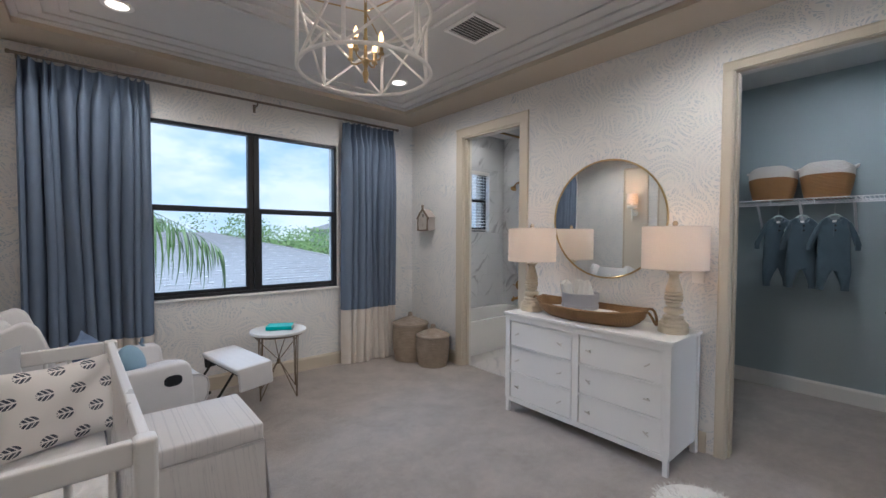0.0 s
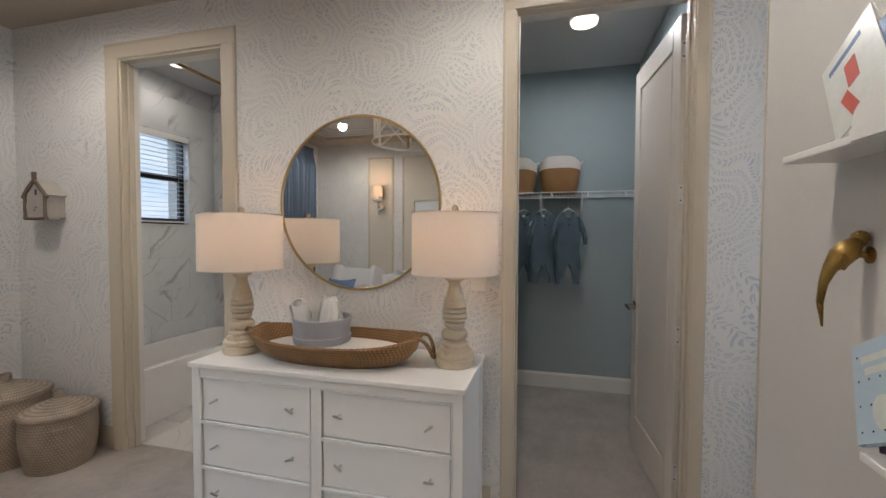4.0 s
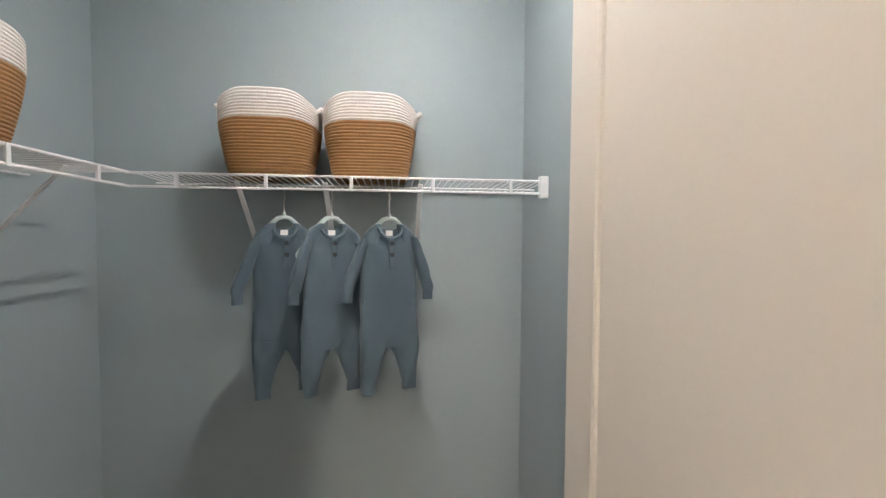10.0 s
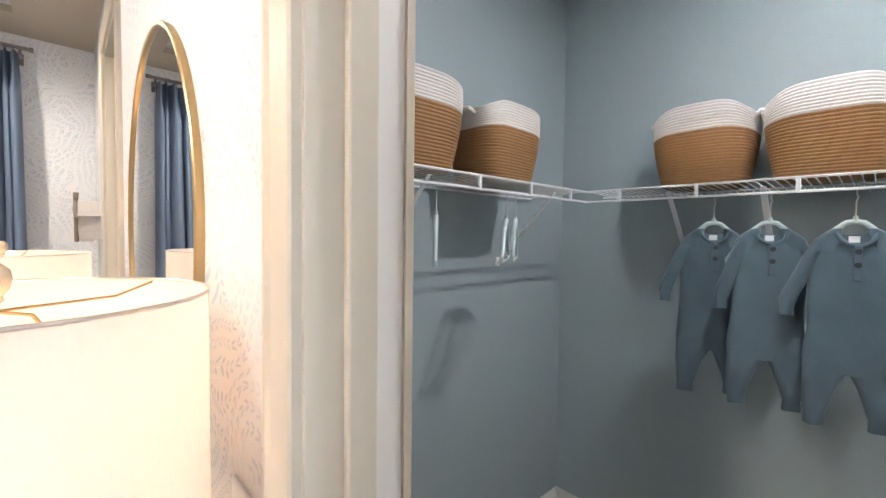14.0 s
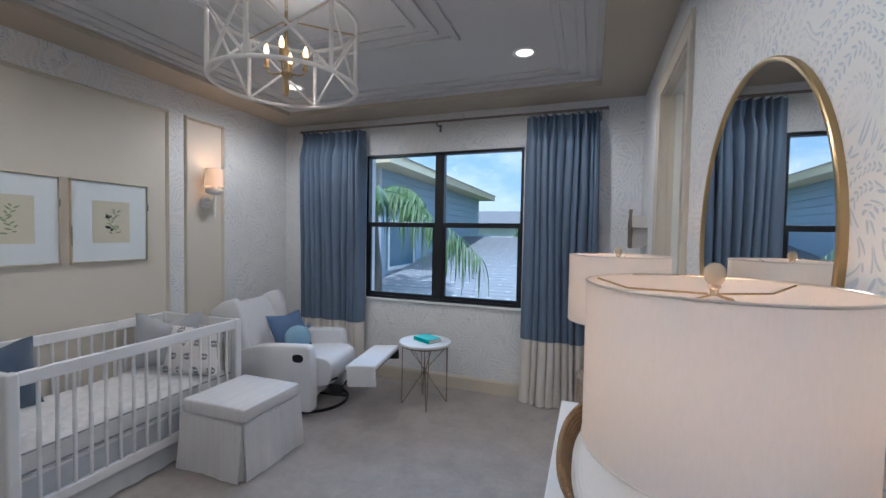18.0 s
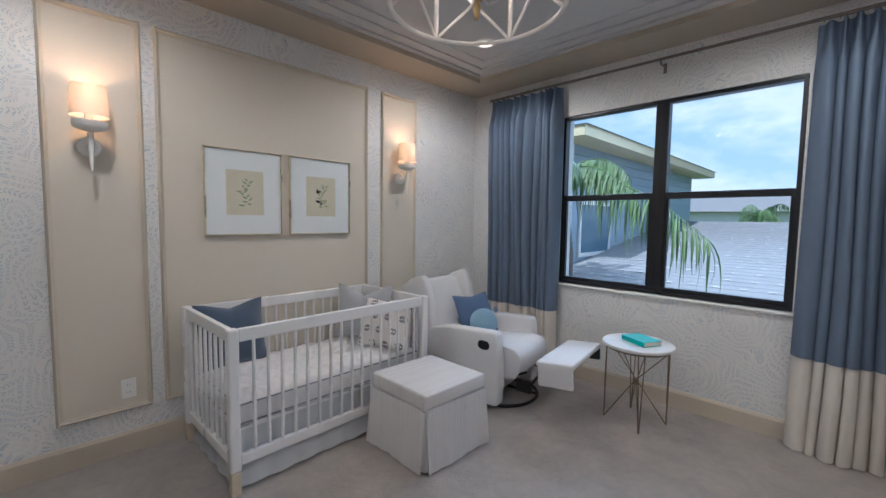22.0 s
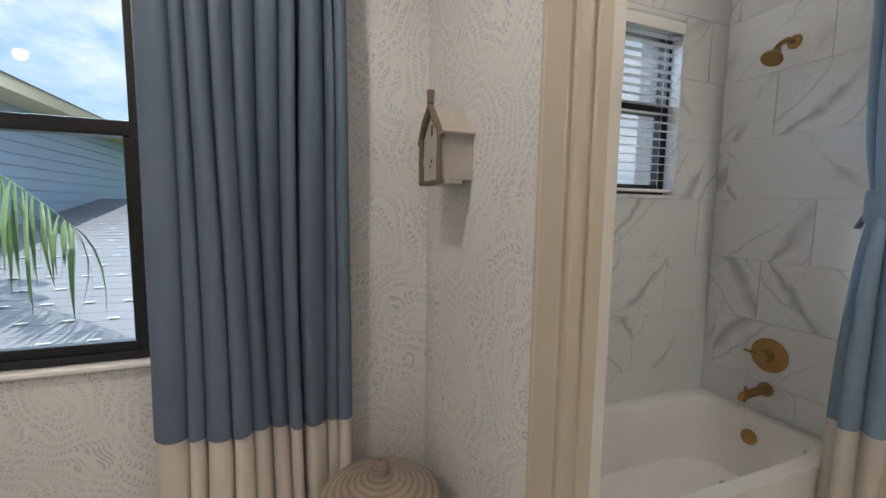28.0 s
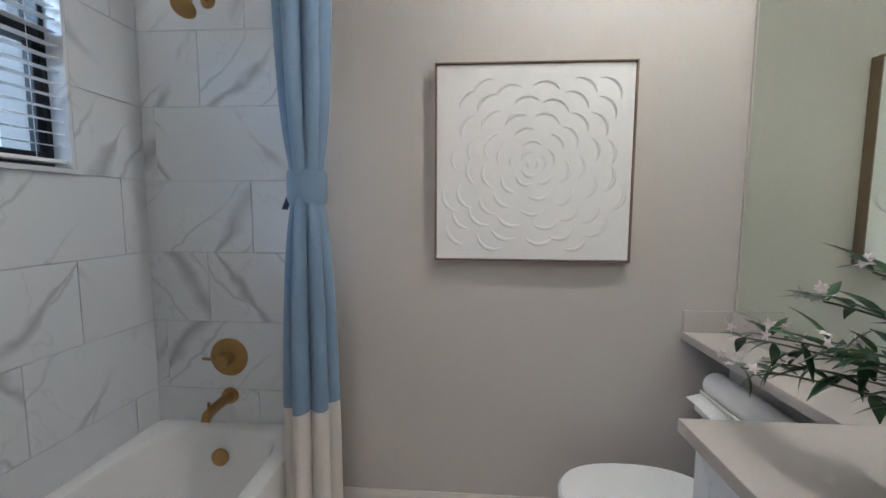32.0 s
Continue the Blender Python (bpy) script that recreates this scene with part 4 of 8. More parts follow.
def towel_bin():
    cx, cy, z0 = 2.750, 1.655, DTOP + 0.071
    root = thing("rope_bin", pose(cx, cy, z0), "round grey rope bin filled with rolled towels", "bin")

    def coils(lo, hi, r0, r1, n):
        out = []
        for i in range(n):
            z = lo + (hi - lo) * i / n
            r = r0 + (r1 - r0) * i / n
            out += [(r, z), (r + 0.0014, z + (hi - lo) / n * 0.5), (r, z + (hi - lo) / n * 0.96)]
        return out
    part("foot_band", lathe([(0.0, 0.0), (0.120, 0.0)] + coils(0.004, 0.036, 0.130, 0.134, 7) + [(0.128, 0.037)], 56, cap=False), M_BINROPE, root, "lower coiled rope band", 60)
    part("wall", lathe([(0.120, 0.034)] + coils(0.036, 0.118, 0.127, 0.136, 17) + [(0.132, 0.120), (0.126, 0.118), (0.120, 0.036), (0.0, 0.034)], 56, cap=False), M_BINROPE, root, smooth=60)
    for k, (x, y, tx, ty, wide) in enumerate(((-0.050, 0.062, -6, -13, 0.054), (-0.058, -0.052, 9, -6, 0.046), (0.048, -0.055, 13, 9, 0.052), (0.046, 0.048, -5, 6, 0.052))):
        tw = thing("rolled_towel", pose(cx + x, cy + y, z0 + 0.040, tx, ty, k * 70 + 20), "rolled white terry towel standing in the bin", "towel", "rolled towels")

        def spiral(u, v, k=k, wide=wide):
            a = u * 3.3 * math.tau
            r = (0.008 + (wide - 0.008) * u) * (1 - 0.10 * (2 * v - 1) ** 8) + 0.0022 * math.sin(a * 2.3 + v * 4 + k)
            return (r * math.cos(a) * 1.08, r * math.sin(a) * 0.86, 0.158 * v + 0.010 * math.sin(a * 0.6 + k) * v)
        part("roll", sheet(spiral, 110, 12, 0.009), M_TOWEL, tw, smooth=True)


towel_bin()


def round_mirror():
    root = thing("round_mirror", pose(XD, 1.60, 1.545, 0, -90, 0), "round wall mirror in a thin brass frame", "mirror")
    part("glass", lathe([(0.0, 0.008), (0.447, 0.008), (0.447, 0.002), (0.0, 0.002)], 96, cap=False), M_MIRROR, root)
    part("frame", lathe([(0.446, 0.0), (0.459, 0.0), (0.460, 0.012), (0.458, 0.015), (0.452, 0.015), (0.448, 0.012), (0.446, 0.007)], 96, cap=False), M_BRASS, root, "thin brushed brass frame", 30)


round_mirror()


def switch_plate(m, label, outlet=False):
    root = thing("wall_socket" if outlet else "light_switch", m, label, "socket" if outlet else "switch")
    part("plate", box((-0.036, -0.058, 0), (0.036, 0.058, 0.006), 0.003), M_WHITE, root)
    if outlet:
        for y in (-0.022, 0.022):
            o = part("receptacle", box((-0.017, y - 0.014, 0.006), (0.017, y + 0.014, 0.009), 0.003), M_WHITE, root)
            for x in (-0.007, 0.007):
                part("slot", box((x - 0.001, y - 0.004, 0.009), (x + 0.001, y + 0.005, 0.0095)), M_BLACK, o)
    else:
        part("rocker", box((-0.017, -0.033, 0.006), (0.017, 0.033, 0.010), 0.003), M_WHITE, root)


switch_plate(Matrix(((0, 0, -1, XD), (1, 0, 0, 0.955), (0, 1, 0, 1.165), (0, 0, 0, 1))), "white rocker switch behind the lamp")
switch_plate(Matrix(((0, 0, 1, XC + 0.004), (-1, 0, 0, 1.033), (0, 1, 0, 0.395), (0, 0, 0, 1))), "white double wall socket beside the crib", True)

M_DRIFT = plain("driftwood", (0.20, 0.155, 0.115), 0.85, vary=0.25, scale=12, grain=60, bump=0.6)
M_WORNWHITE = plain("worn_white_wood", (0.52, 0.48, 0.43), 0.8, vary=0.16, scale=9, grain=60, bump=0.5)


def birdhouse():
    root = thing("birdhouse", pose(XD, BH_Y, 1.47), "small weathered wooden birdhouse hung on the wall", "birdhouse")
    d, a, e, p = 0.108, 0.087, 0.160, 0.240     # depth, half width, eaves, peak
    part("box", prism([(-a, 0.012), (a, 0.012), (a, e), (0, p), (-a, e)], -d, 0.0, "x", 0.003), M_WORNWHITE, root)
    part("floor_board", box((-d + 0.012, -a - 0.002, 0.0), (-0.035, a + 0.002, 0.012), 0.002), M_WORNWHITE, root)
    for s in (-1, 1):
        part("roof_board", prism([(0, p), (s * (a + 0.012), e - 0.012), (s * (a + 0.018), e - 0.005), (0, p + 0.010)], -d - 0.006, 0.0, "x"), M_WORNWHITE, root)
        part("gable_twig", tube([(-d - 0.006, s * (a + 0.024), e - 0.022), (-d - 0.009, s * a * 0.55, e + 0.042), (-d - 0.006, s * -0.012, p + 0.024)], 0.010, 8, rs=[0.009, 0.012, 0.009]), M_DRIFT, root, smooth=True)
        part("side_twig", tube([(-d - 0.005, s * a, 0.0), (-d - 0.008, s * (a + 0.003), 0.08), (-d - 0.005, s * (a + 0.002), e)], 0.009, 8, rs=[0.011, 0.008, 0.010]), M_DRIFT, root, smooth=True)
    part("foot_twig", tube([(-d - 0.005, -a - 0.012, 0.006), (-d - 0.008, 0.0, 0.003), (-d - 0.005, a + 0.012, 0.007)], 0.009, 8), M_DRIFT, root, smooth=True)
    part("peak_twig", tube([(-d - 0.007, 0.0, p - 0.005), (-d - 0.004, 0.005, p + 0.058)], 0.011, 8, rs=[0.010, 0.014]), M_DRIFT, root, smooth=True)
    part("slot", box((-d - 0.001, -0.009, 0.155), (-d + 0.001, 0.009, 0.19), 0.0006, 1), M_BLACK, root)
    for z, y in ((0.075, 0.0), (0.06, 0.014)):
        part("hole", lathe([(0.0, 0), (0.005, 0), (0.005, 0.002), (0, 0.002)], 12, m=pose(-d - 0.0005, y, z, 0, -90, 0), cap=False), M_BLACK, root)


BH_Y = 3.785
birdhouse()
M_RATTAN = woven("grey_brown_rattan", (0.50, 0.42, 0.33), (0.16, 0.115, 0.08), 11.0, 60.0)
M_RATTANLID = woven("grey_brown_rattan_lid", (0.60, 0.52, 0.43), (0.11, 0.075, 0.05), 14.0, 74.0, radial=True)


def lidded_basket(x, y, r, h, turn, label):
    root = thing("lidded_basket", pose(x, y, 0, 0, 0, turn), label, "basket", "lidded baskets in the corner")
    prof = [(0.0, 0.0), (r * 0.90, 0.0)]
    n = 16
    for i in range(n + 1):
        f = i / n
        rr = r * (0.90 + 0.13 * math.sin(f * 2.4))
        prof += [(rr, 0.008 + f * (h - 0.012)), (rr + 0.003, 0.008 + (f + 0.5 / n) * (h - 0.012))]
    top = prof[-1][0]
    part("body", lathe(prof, 56, cap=False), M_RATTAN, root, smooth=60)
    lid = [(top + 0.010, h - 0.004), (top + 0.014, h + 0.008), (top + 0.006, h + 0.018)]
    for i in range(1, 15):
        f = i / 15
        z = h + 0.018 + 0.36 * r * (0.78 * f + 0.22 * math.sin(f * 1.5))
        lid += [(top * (1 - f) + 0.020 * f + 0.004, z), (top * (1 - f - 0.03) + 0.020 * f + 0.004, z + 0.003)]
    zt = h + 0.018 + 0.36 * r
    ld = part("lid", lathe(lid + [(0.0, zt)], 72, cap=False), M_RATTANLID, root, "low conical woven lid", 60)
    part("knob", lathe([(0.032, zt - 0.014), (0.028, zt + 0.002), (0.027, zt + 0.030), (0.024, zt + 0.040), (0.014, zt + 0.046), (0.0, zt + 0.047)], 24, cap=False), M_RATTANLID, ld, "pointed woven knob", True)
    for s in (-1, 1):
        part("handle", tube([(s * (top - 0.002), -0.045, h * 0.82), (s * (top + 0.03), -0.03, h * 0.84), (s * (top + 0.04), 0, h * 0.85), (s * (top + 0.03), 0.03, h * 0.84), (s * (top - 0.002), 0.045, h * 0.82)], 0.007, 8), M_RATTAN, root, smooth=True)


lidded_basket(2.735, 3.80, 0.198, 0.40, 100, "large grey-brown woven basket with a domed lid")
lidded_basket(2.80, 3.465, 0.176, 0.315, 60, "smaller grey-brown woven basket with a domed lid")

# ---- curtains ----
ROD_Y, ROD_Z = 4.035, 2.645


def curtain_rod():
    root = thing("curtain_rod", None, "slim pewter curtain rod on small brackets", "curtain rod")
    part("rod", tube([(-0.43, ROD_Y, ROD_Z), (2.70, ROD_Y, ROD_Z)], 0.011, 12), M_ROD, root, smooth=True)
    for x in (-0.43, 2.70):
        part("finial", lathe([(0.0, 0), (0.015, 0), (0.016, 0.02), (0.0, 0.022)], 14, m=pose(x - (0.02 if x < 0 else 0), ROD_Y, ROD_Z, 0, 90, 0), cap=False), M_ROD, root, smooth=True)
    for x in (-0.40, 1.16, 2.66):
        b = part("bracket", tube([(x, YW, ROD_Z - 0.03), (x, ROD_Y + 0.01, ROD_Z - 0.03), (x, ROD_Y, ROD_Z - 0.008)], 0.007, 8), M_ROD, root, smooth=True)
        part("plate", box((x - 0.012, YW - 0.006, ROD_Z - 0.075), (x + 0.012, YW, ROD_Z + 0.0), 0.002), M_ROD, b)
    for x0, x1, n in ((-0.40, 0.33, 10), (2.03, 2.64, 9)):
        for i in range(n):
            x = x0 + (x1 - x0) * (i + 0.4) / n
            part("ring", tube([(x, ROD_Y + 0.017 * math.cos(a), ROD_Z - 0.004 + 0.017 * math.sin(a)) for a in [k * math.tau / 14 for k in range(14)]], 0.0022, 6, closed=True), M_ROD, root, smooth=True)


curtain_rod()


def curtain(x0, x1, folds, seed, flare, label):
    root = thing("curtain", None, label, "curtain", "bedroom curtains")
    rnd = random.Random(seed)
    ph = [rnd.uniform(0, 6.28) for _ in range(6)]
    zt, zs, zb = ROD_Z - 0.022, 0.60, 0.008
    cut = [0.0]
    for _ in range(folds):
        cut.append(cut[-1] + rnd.uniform(0.4, 1.8))
    cut = [c / cut[-1] for c in cut]
    deep = [rnd.uniform(0.45, 1.2) for _ in range(folds + 2)]
    skew = [rnd.uniform(-0.16, 0.16) for _ in range(folds)]

    def surf(u, z):
        low = 1 - (z - zb) / (zt - zb)
        w = x1 - x0
        wv = min(1.0, max(0.0, u + 0.022 * math.sin(z * 1.9 + u * 6 + ph[0]) * math.sin(math.pi * u)))
        i = min(folds - 1, max(k for k in range(folds + 1) if cut[k] <= wv + 1e-9))
        f = (wv - cut[i]) / (cut[i + 1] - cut[i])
        f = f + skew[i] * math.sin(math.pi * f) * (0.6 + 0.6 * low)
        amp = (0.066 + 0.012 * low) * (deep[i] * (1 - f) + deep[i + 1] * f) * (1 + 0.22 * math.sin(z * 1.5 + ph[3]))
        pinch = min(1.0, max(0.0, (z - zt + 0.26) / 0.17))
        hump = abs(math.sin(math.pi * f)) ** (0.72 + 4.2 * pinch * pinch)
        amp *= 1 - 0.42 * pinch
        y = ROD_Y + 0.066 - 2.0 * amp * hump - 0.012 * low + 0.005 * math.sin(f * 9 + z * 2.3 + ph[1] + i) + 0.003 * math.sin(u * 61 + z * 5.1 + ph[2]) * math.sin(z * 3.7 + i * 1.9)
        x = x0 + w * u + flare * low * (u - 0.5) * w - 0.009 * math.sin(math.tau * f) * (0.7 + 0.5 * low) * (1 - 1.5 * pinch)
        y -= 0.022 * pinch
        return (x, y, z)

    n = folds * 18
    part("blue_panel", sheet(lambda u, v: surf(u, zs + (zt - zs) * v), n, 40, 0.004), M_BLUE, root, smooth=70)
    part("white_panel", sheet(lambda u, v: surf(u, zb + (zs - zb) * v), n, 10, 0.004), M_OFFWHITE, root, "off-white lower band", 70)
    part("seam", tube([(x, y - 0.001, z) for x, y, z in [surf(i / n, zs) for i in range(n + 1)]], 0.0016, 5), M_BLUE, root)


curtain(-0.40, 0.345, 11, 3, 0.0, "dusty blue linen curtain with an off-white lower band")
curtain(2.03, 2.655, 10, 8, 0.06, "dusty blue linen curtain with an off-white lower band, drawn aside")


# ---- crib ----
M_CRIB = plain("white_crib_paint", (0.80, 0.79, 0.78), 0.3, vary=0.02, bump=0.02)
M_SHEET = fabric("white_minky", (0.76, 0.74, 0.73), weave=2600, vary=0.06, bump=0.4)
M_PIPING = fabric("grey_piping", (0.30, 0.32, 0.35))
M_SKIRT = fabric("pale_grey_crib_skirt", (0.60, 0.61, 0.63), vary=0.05)
M_VELVET = fabric("slate_blue_velvet", (0.065, 0.095, 0.15), weave=1500, vary=0.2, sheen=0.5)
M_GREYPILLOW = fabric("light_grey_velvet", (0.42, 0.43, 0.45), weave=1500, vary=0.08, sheen=0.4)
M_NAVYPILLOW = fabric("denim_blue_linen", (0.11, 0.17, 0.30), vary=0.12)
M_SKYPILLOW = fabric("sky_blue_linen", (0.27, 0.42, 0.54), vary=0.1)


def leaf_print():
    g = G("leaf_print_cotton")
    p = g.node("SeparateXYZ", Vector=g.coord())
    row = g.math("MULTIPLY", p.outputs[1], 10.5)
    odd = g.math("MULTIPLY", g.math("MODULO", g.math("FLOOR", g.math("ADD", row, 40.0)), 2.0), 0.5)
    u = g.math("SUBTRACT", g.math("FRACT", g.math("ADD", g.math("ADD", g.math("MULTIPLY", p.outputs[0], 9.0), odd), 40.0)), 0.5)
    v = g.math("SUBTRACT", g.math("FRACT", g.math("ADD", row, 40.0)), 0.5)
    e = g.math("ADD", g.math("POWER", g.math("MULTIPLY", u, 3.8), 2.0), g.math("POWER", g.math("MULTIPLY", v, 3.9), 2.0))
    body = g.ramp(e, 0.92, 1.05, 1.0, 0.0)
    lobes = g.math("FRACT", g.math("ADD", g.math("MULTIPLY", u, 6.0), g.math("MULTIPLY", g.math("ABSOLUTE", v), 5.0)))
    cut = g.ramp(lobes, 0.26, 0.34)
    stem = g.ramp(g.math("ABSOLUTE", v), 0.025, 0.045)
    ink = g.math("MULTIPLY", g.math("MULTIPLY", body, cut), stem)
    n = g.noise(90.0, 2)
    return g.set(g.mix(g.math("MULTIPLY", ink, g.ramp(n, 0.2, 0.6, 0.75, 1.0)), (0.76, 0.73, 0.70), (0.035, 0.045, 0.075)), 0.9)


M_LEAFPRINT = leaf_print()


def cushion(w, h, t, ears=0.25, seed=1, dent=0.0):
    """A stuffed square cushion in its own plane, x by y, with pulled corners and a soft dent on top."""
    rnd = random.Random(seed)
    ph = [rnd.uniform(0, 6) for _ in range(4)]
    b = bmesh.new()
    n = 22
    for s in (1, -1):
        g = []
        for i in range(n + 1):
            row = []
            for j in range(n + 1):
                u, v = 2 * i / n - 1, 2 * j / n - 1
                pull = 1 - ears * 0.22 * ((1 - u * u) * (v * v) + (1 - v * v) * (u * u))
                k = max(0.0, (1 - abs(u) ** 2.6) * (1 - abs(v) ** 2.6)) ** 0.62
                z = s * t / 2 * k * (1 + 0.06 * math.sin(u * 5 + ph[0]) * math.sin(v * 4 + ph[1]))
                y = v * h / 2 * pull - dent * h * max(0, v) * max(0.0, 1 - abs(u) * 1.3)
                row.append(b.verts.new((u * w / 2 * pull, y, z)))
            g.append(row)
        for i in range(n):
            for j in range(n):
                b.faces.new((g[i][j], g[i + 1][j], g[i + 1][j + 1], g[i][j + 1]))
    bmesh.ops.remove_doubles(b, verts=b.verts, dist=1e-5)
    return b


def pillow(m, w, h, t, mat, label, ears=0.3, seed=1, dent=0.0, piping=None):
    root = thing("pillow", m, label, "pillow")
    part("cover", cushion(w, h, t, ears, seed, dent), mat, root, smooth=True)
    return root


def crib():
    x0, x1, y0, y1, h = -0.722, 0.070, 1.325, 2.715, 0.867
    askew = pose(x1, y1, 0, 0, 0, 2.0) @ pose(-x1, -y1, 0)
    root = thing("crib", askew, "white wooden crib with round slats and a pale skirt", "crib")
    p = 0.055
    for x in (x0, x1 - p):
        for y in (y0, y1 - p):
            part("post", box((x, y, 0.12), (x + p, y + p, h), 0.012, 3), M_CRIB, root)
            part("foot", box((x + 0.003, y + 0.003, 0), (x + p - 0.003, y + p - 0.003, 0.12), 0.006), M_LAMPWOOD, root, "square washed-wood foot")
    for x in (x0 + 0.012, x1 - p + 0.012):
        part("top_rail", box((x, y0 + p, h - 0.072), (x + 0.030, y1 - p, h - 0.004), 0.006), M_CRIB, root)
        part("bottom_rail", box((x, y0 + p, 0.145), (x + 0.030, y1 - p, 0.205), 0.006), M_CRIB, root)
    for y in (y0 + 0.012, y1 - p + 0.012):
        part("top_rail", box((x0 + p, y, h - 0.072), (x1 - p, y + 0.030, h - 0.004), 0.006), M_CRIB, root)
        part("bottom_rail", box((x0 + p, y, 0.145), (x1 - p, y + 0.030, 0.205), 0.006), M_CRIB, root)
    me = mesh_of("slat", lathe([(0.0085, 0.20), (0.010, 0.5), (0.0085, h - 0.07)], 12), M_CRIB, True)

    def slat(x, y):
        ob = new("slat", me)
        ob.parent = root
        ob.matrix_basis = pose(x, y, 0)
    n = 16
    for i in range(n):
        y = 1.459 + 0.0757 * i
        slat(x0 + 0.027, y)
        slat(x1 - p + 0.027, y)
    for i in range(8):
        x = x0 + p + (x1 - x0 - 2 * p) * (i + 0.5) / 8
        slat(x, y0 + 0.027)
        slat(x, y1 - p + 0.027)
    part("mattress_support", box((x0 + 0.05, y0 + 0.05, 0.315), (x1 - 0.05, y1 - 0.05, 0.33)), M_CRIB, root)
    mt = thing("crib_mattress", askew, "crib mattress in a soft white textured sheet", "mattress")
    def top(u, v):
        x, y = x0 + 0.062 + (x1 - x0 - 0.124) * u, y0 + 0.062 + (y1 - y0 - 0.124) * v
        e = min(u, 1 - u) * (x1 - x0) * 18
        f = min(v, 1 - v) * (y1 - y0) * 18
        edge = min(1, e) ** 0.5 * min(1, f) ** 0.5
        return (x, y, 0.445 + 0.035 * edge + 0.010 * math.sin(x * 60 + 2 * math.sin(y * 31)) * math.sin(y * 55 + math.sin(x * 40)) * edge)
    bm = sheet(top, 44, 76)
    box((x0 + 0.062, y0 + 0.062, 0.332), (x1 - 0.062, y1 - 0.062, 0.446), 0.012, 3, bm=bm)
    part("sheet", bm, M_SHEET, mt, smooth=60)
    for z in (0.345, 0.447):
        part("piping", tube([(x1 - 0.061, y0 + 0.061, z), (x1 - 0.061, y1 - 0.061, z), (x0 + 0.061, y1 - 0.061, z), (x0 + 0.061, y0 + 0.061, z)], 0.005, 8, closed=True), M_PIPING, mt, "grey piping", True)
    sk = thing("crib_skirt", askew, "pale grey pleated crib skirt under the mattress", "skirt")
    def front(u, v):
        y = y0 + 0.062 + (y1 - y0 - 0.124) * u
        return (x1 - 0.068 + 0.030 * (1 - v) ** 2 + 0.006 * math.sin(y * 40) * (1 - v) + 0.004 * math.sin(y * 13), y, 0.012 + 0.303 * v)
    part("front_panel", sheet(front, 120, 4, 0.004), M_SKIRT, sk, smooth=True)
    def end(u, v):
        x = x0 + 0.062 + (x1 - x0 - 0.134) * u
        return (x, y0 + 0.068 - 0.030 * (1 - v) ** 2 + 0.006 * math.sin(x * 40) * (1 - v), 0.012 + 0.303 * v)
    part("end_panel", sheet(end, 60, 4, 0.004), M_SKIRT, sk, smooth=True)
    zt = 0.475
    pillow(askew @ pose(-0.585, 1.575, zt + 0.200, 77, 0, 92), 0.43, 0.42, 0.15, M_VELVET, "slate blue velvet pillow with a chopped top, leaning in the crib", 0.35, 2, 0.08)
    pillow(askew @ pose(-0.44, 2.50, zt + 0.225, 76, 0, 33), 0.46, 0.42, 0.15, M_GREYPILLOW, "light grey velvet pillow with a chopped top", 0.5, 5, 0.16)
    pillow(askew @ pose(-0.15, 2.48, zt + 0.18, 70, 0, 16), 0.42, 0.36, 0.13, M_LEAFPRINT, "white pillow block-printed with navy leaves", 0.25, 7, 0.02)


crib()


# ---- ottoman, glider, side table ----
def stripe_fabric(name, slope):
    g = G(name)
    p = g.node("SeparateXYZ", Vector=g.coord())
    a = g.math("MULTIPLY_ADD", p.outputs[1], slope, p.outputs[0])
    wide = g.noise(1.0, 1, g.node("CombineXYZ", X=g.math("MULTIPLY", a, 90.0), Y=0.0, Z=g.math("MULTIPLY", p.outputs[2], 0.6)).outputs[0])
    fine = g.noise(1.0, 3, g.node("CombineXYZ", X=g.math("MULTIPLY", a, 420.0), Y=0.0, Z=g.math("MULTIPLY", p.outputs[2], 22.0)).outputs[0])
    s = g.math("MULTIPLY", g.ramp(wide, 0.50, 0.62), g.ramp(fine, 0.45, 0.6))
    w = g.noise(500.0, 1)
    g.bump(w, 0.3, 0.002)
    return g.set(g.mix(g.math("MULTIPLY", s, 0.5), (0.665, 0.64, 0.625), (0.40, 0.39, 0.41)), 0.92)


M_STRIPE = stripe_fabric("striped_linen", 1.0)
M_STRIPETOP = stripe_fabric("striped_linen_top", 0.0)


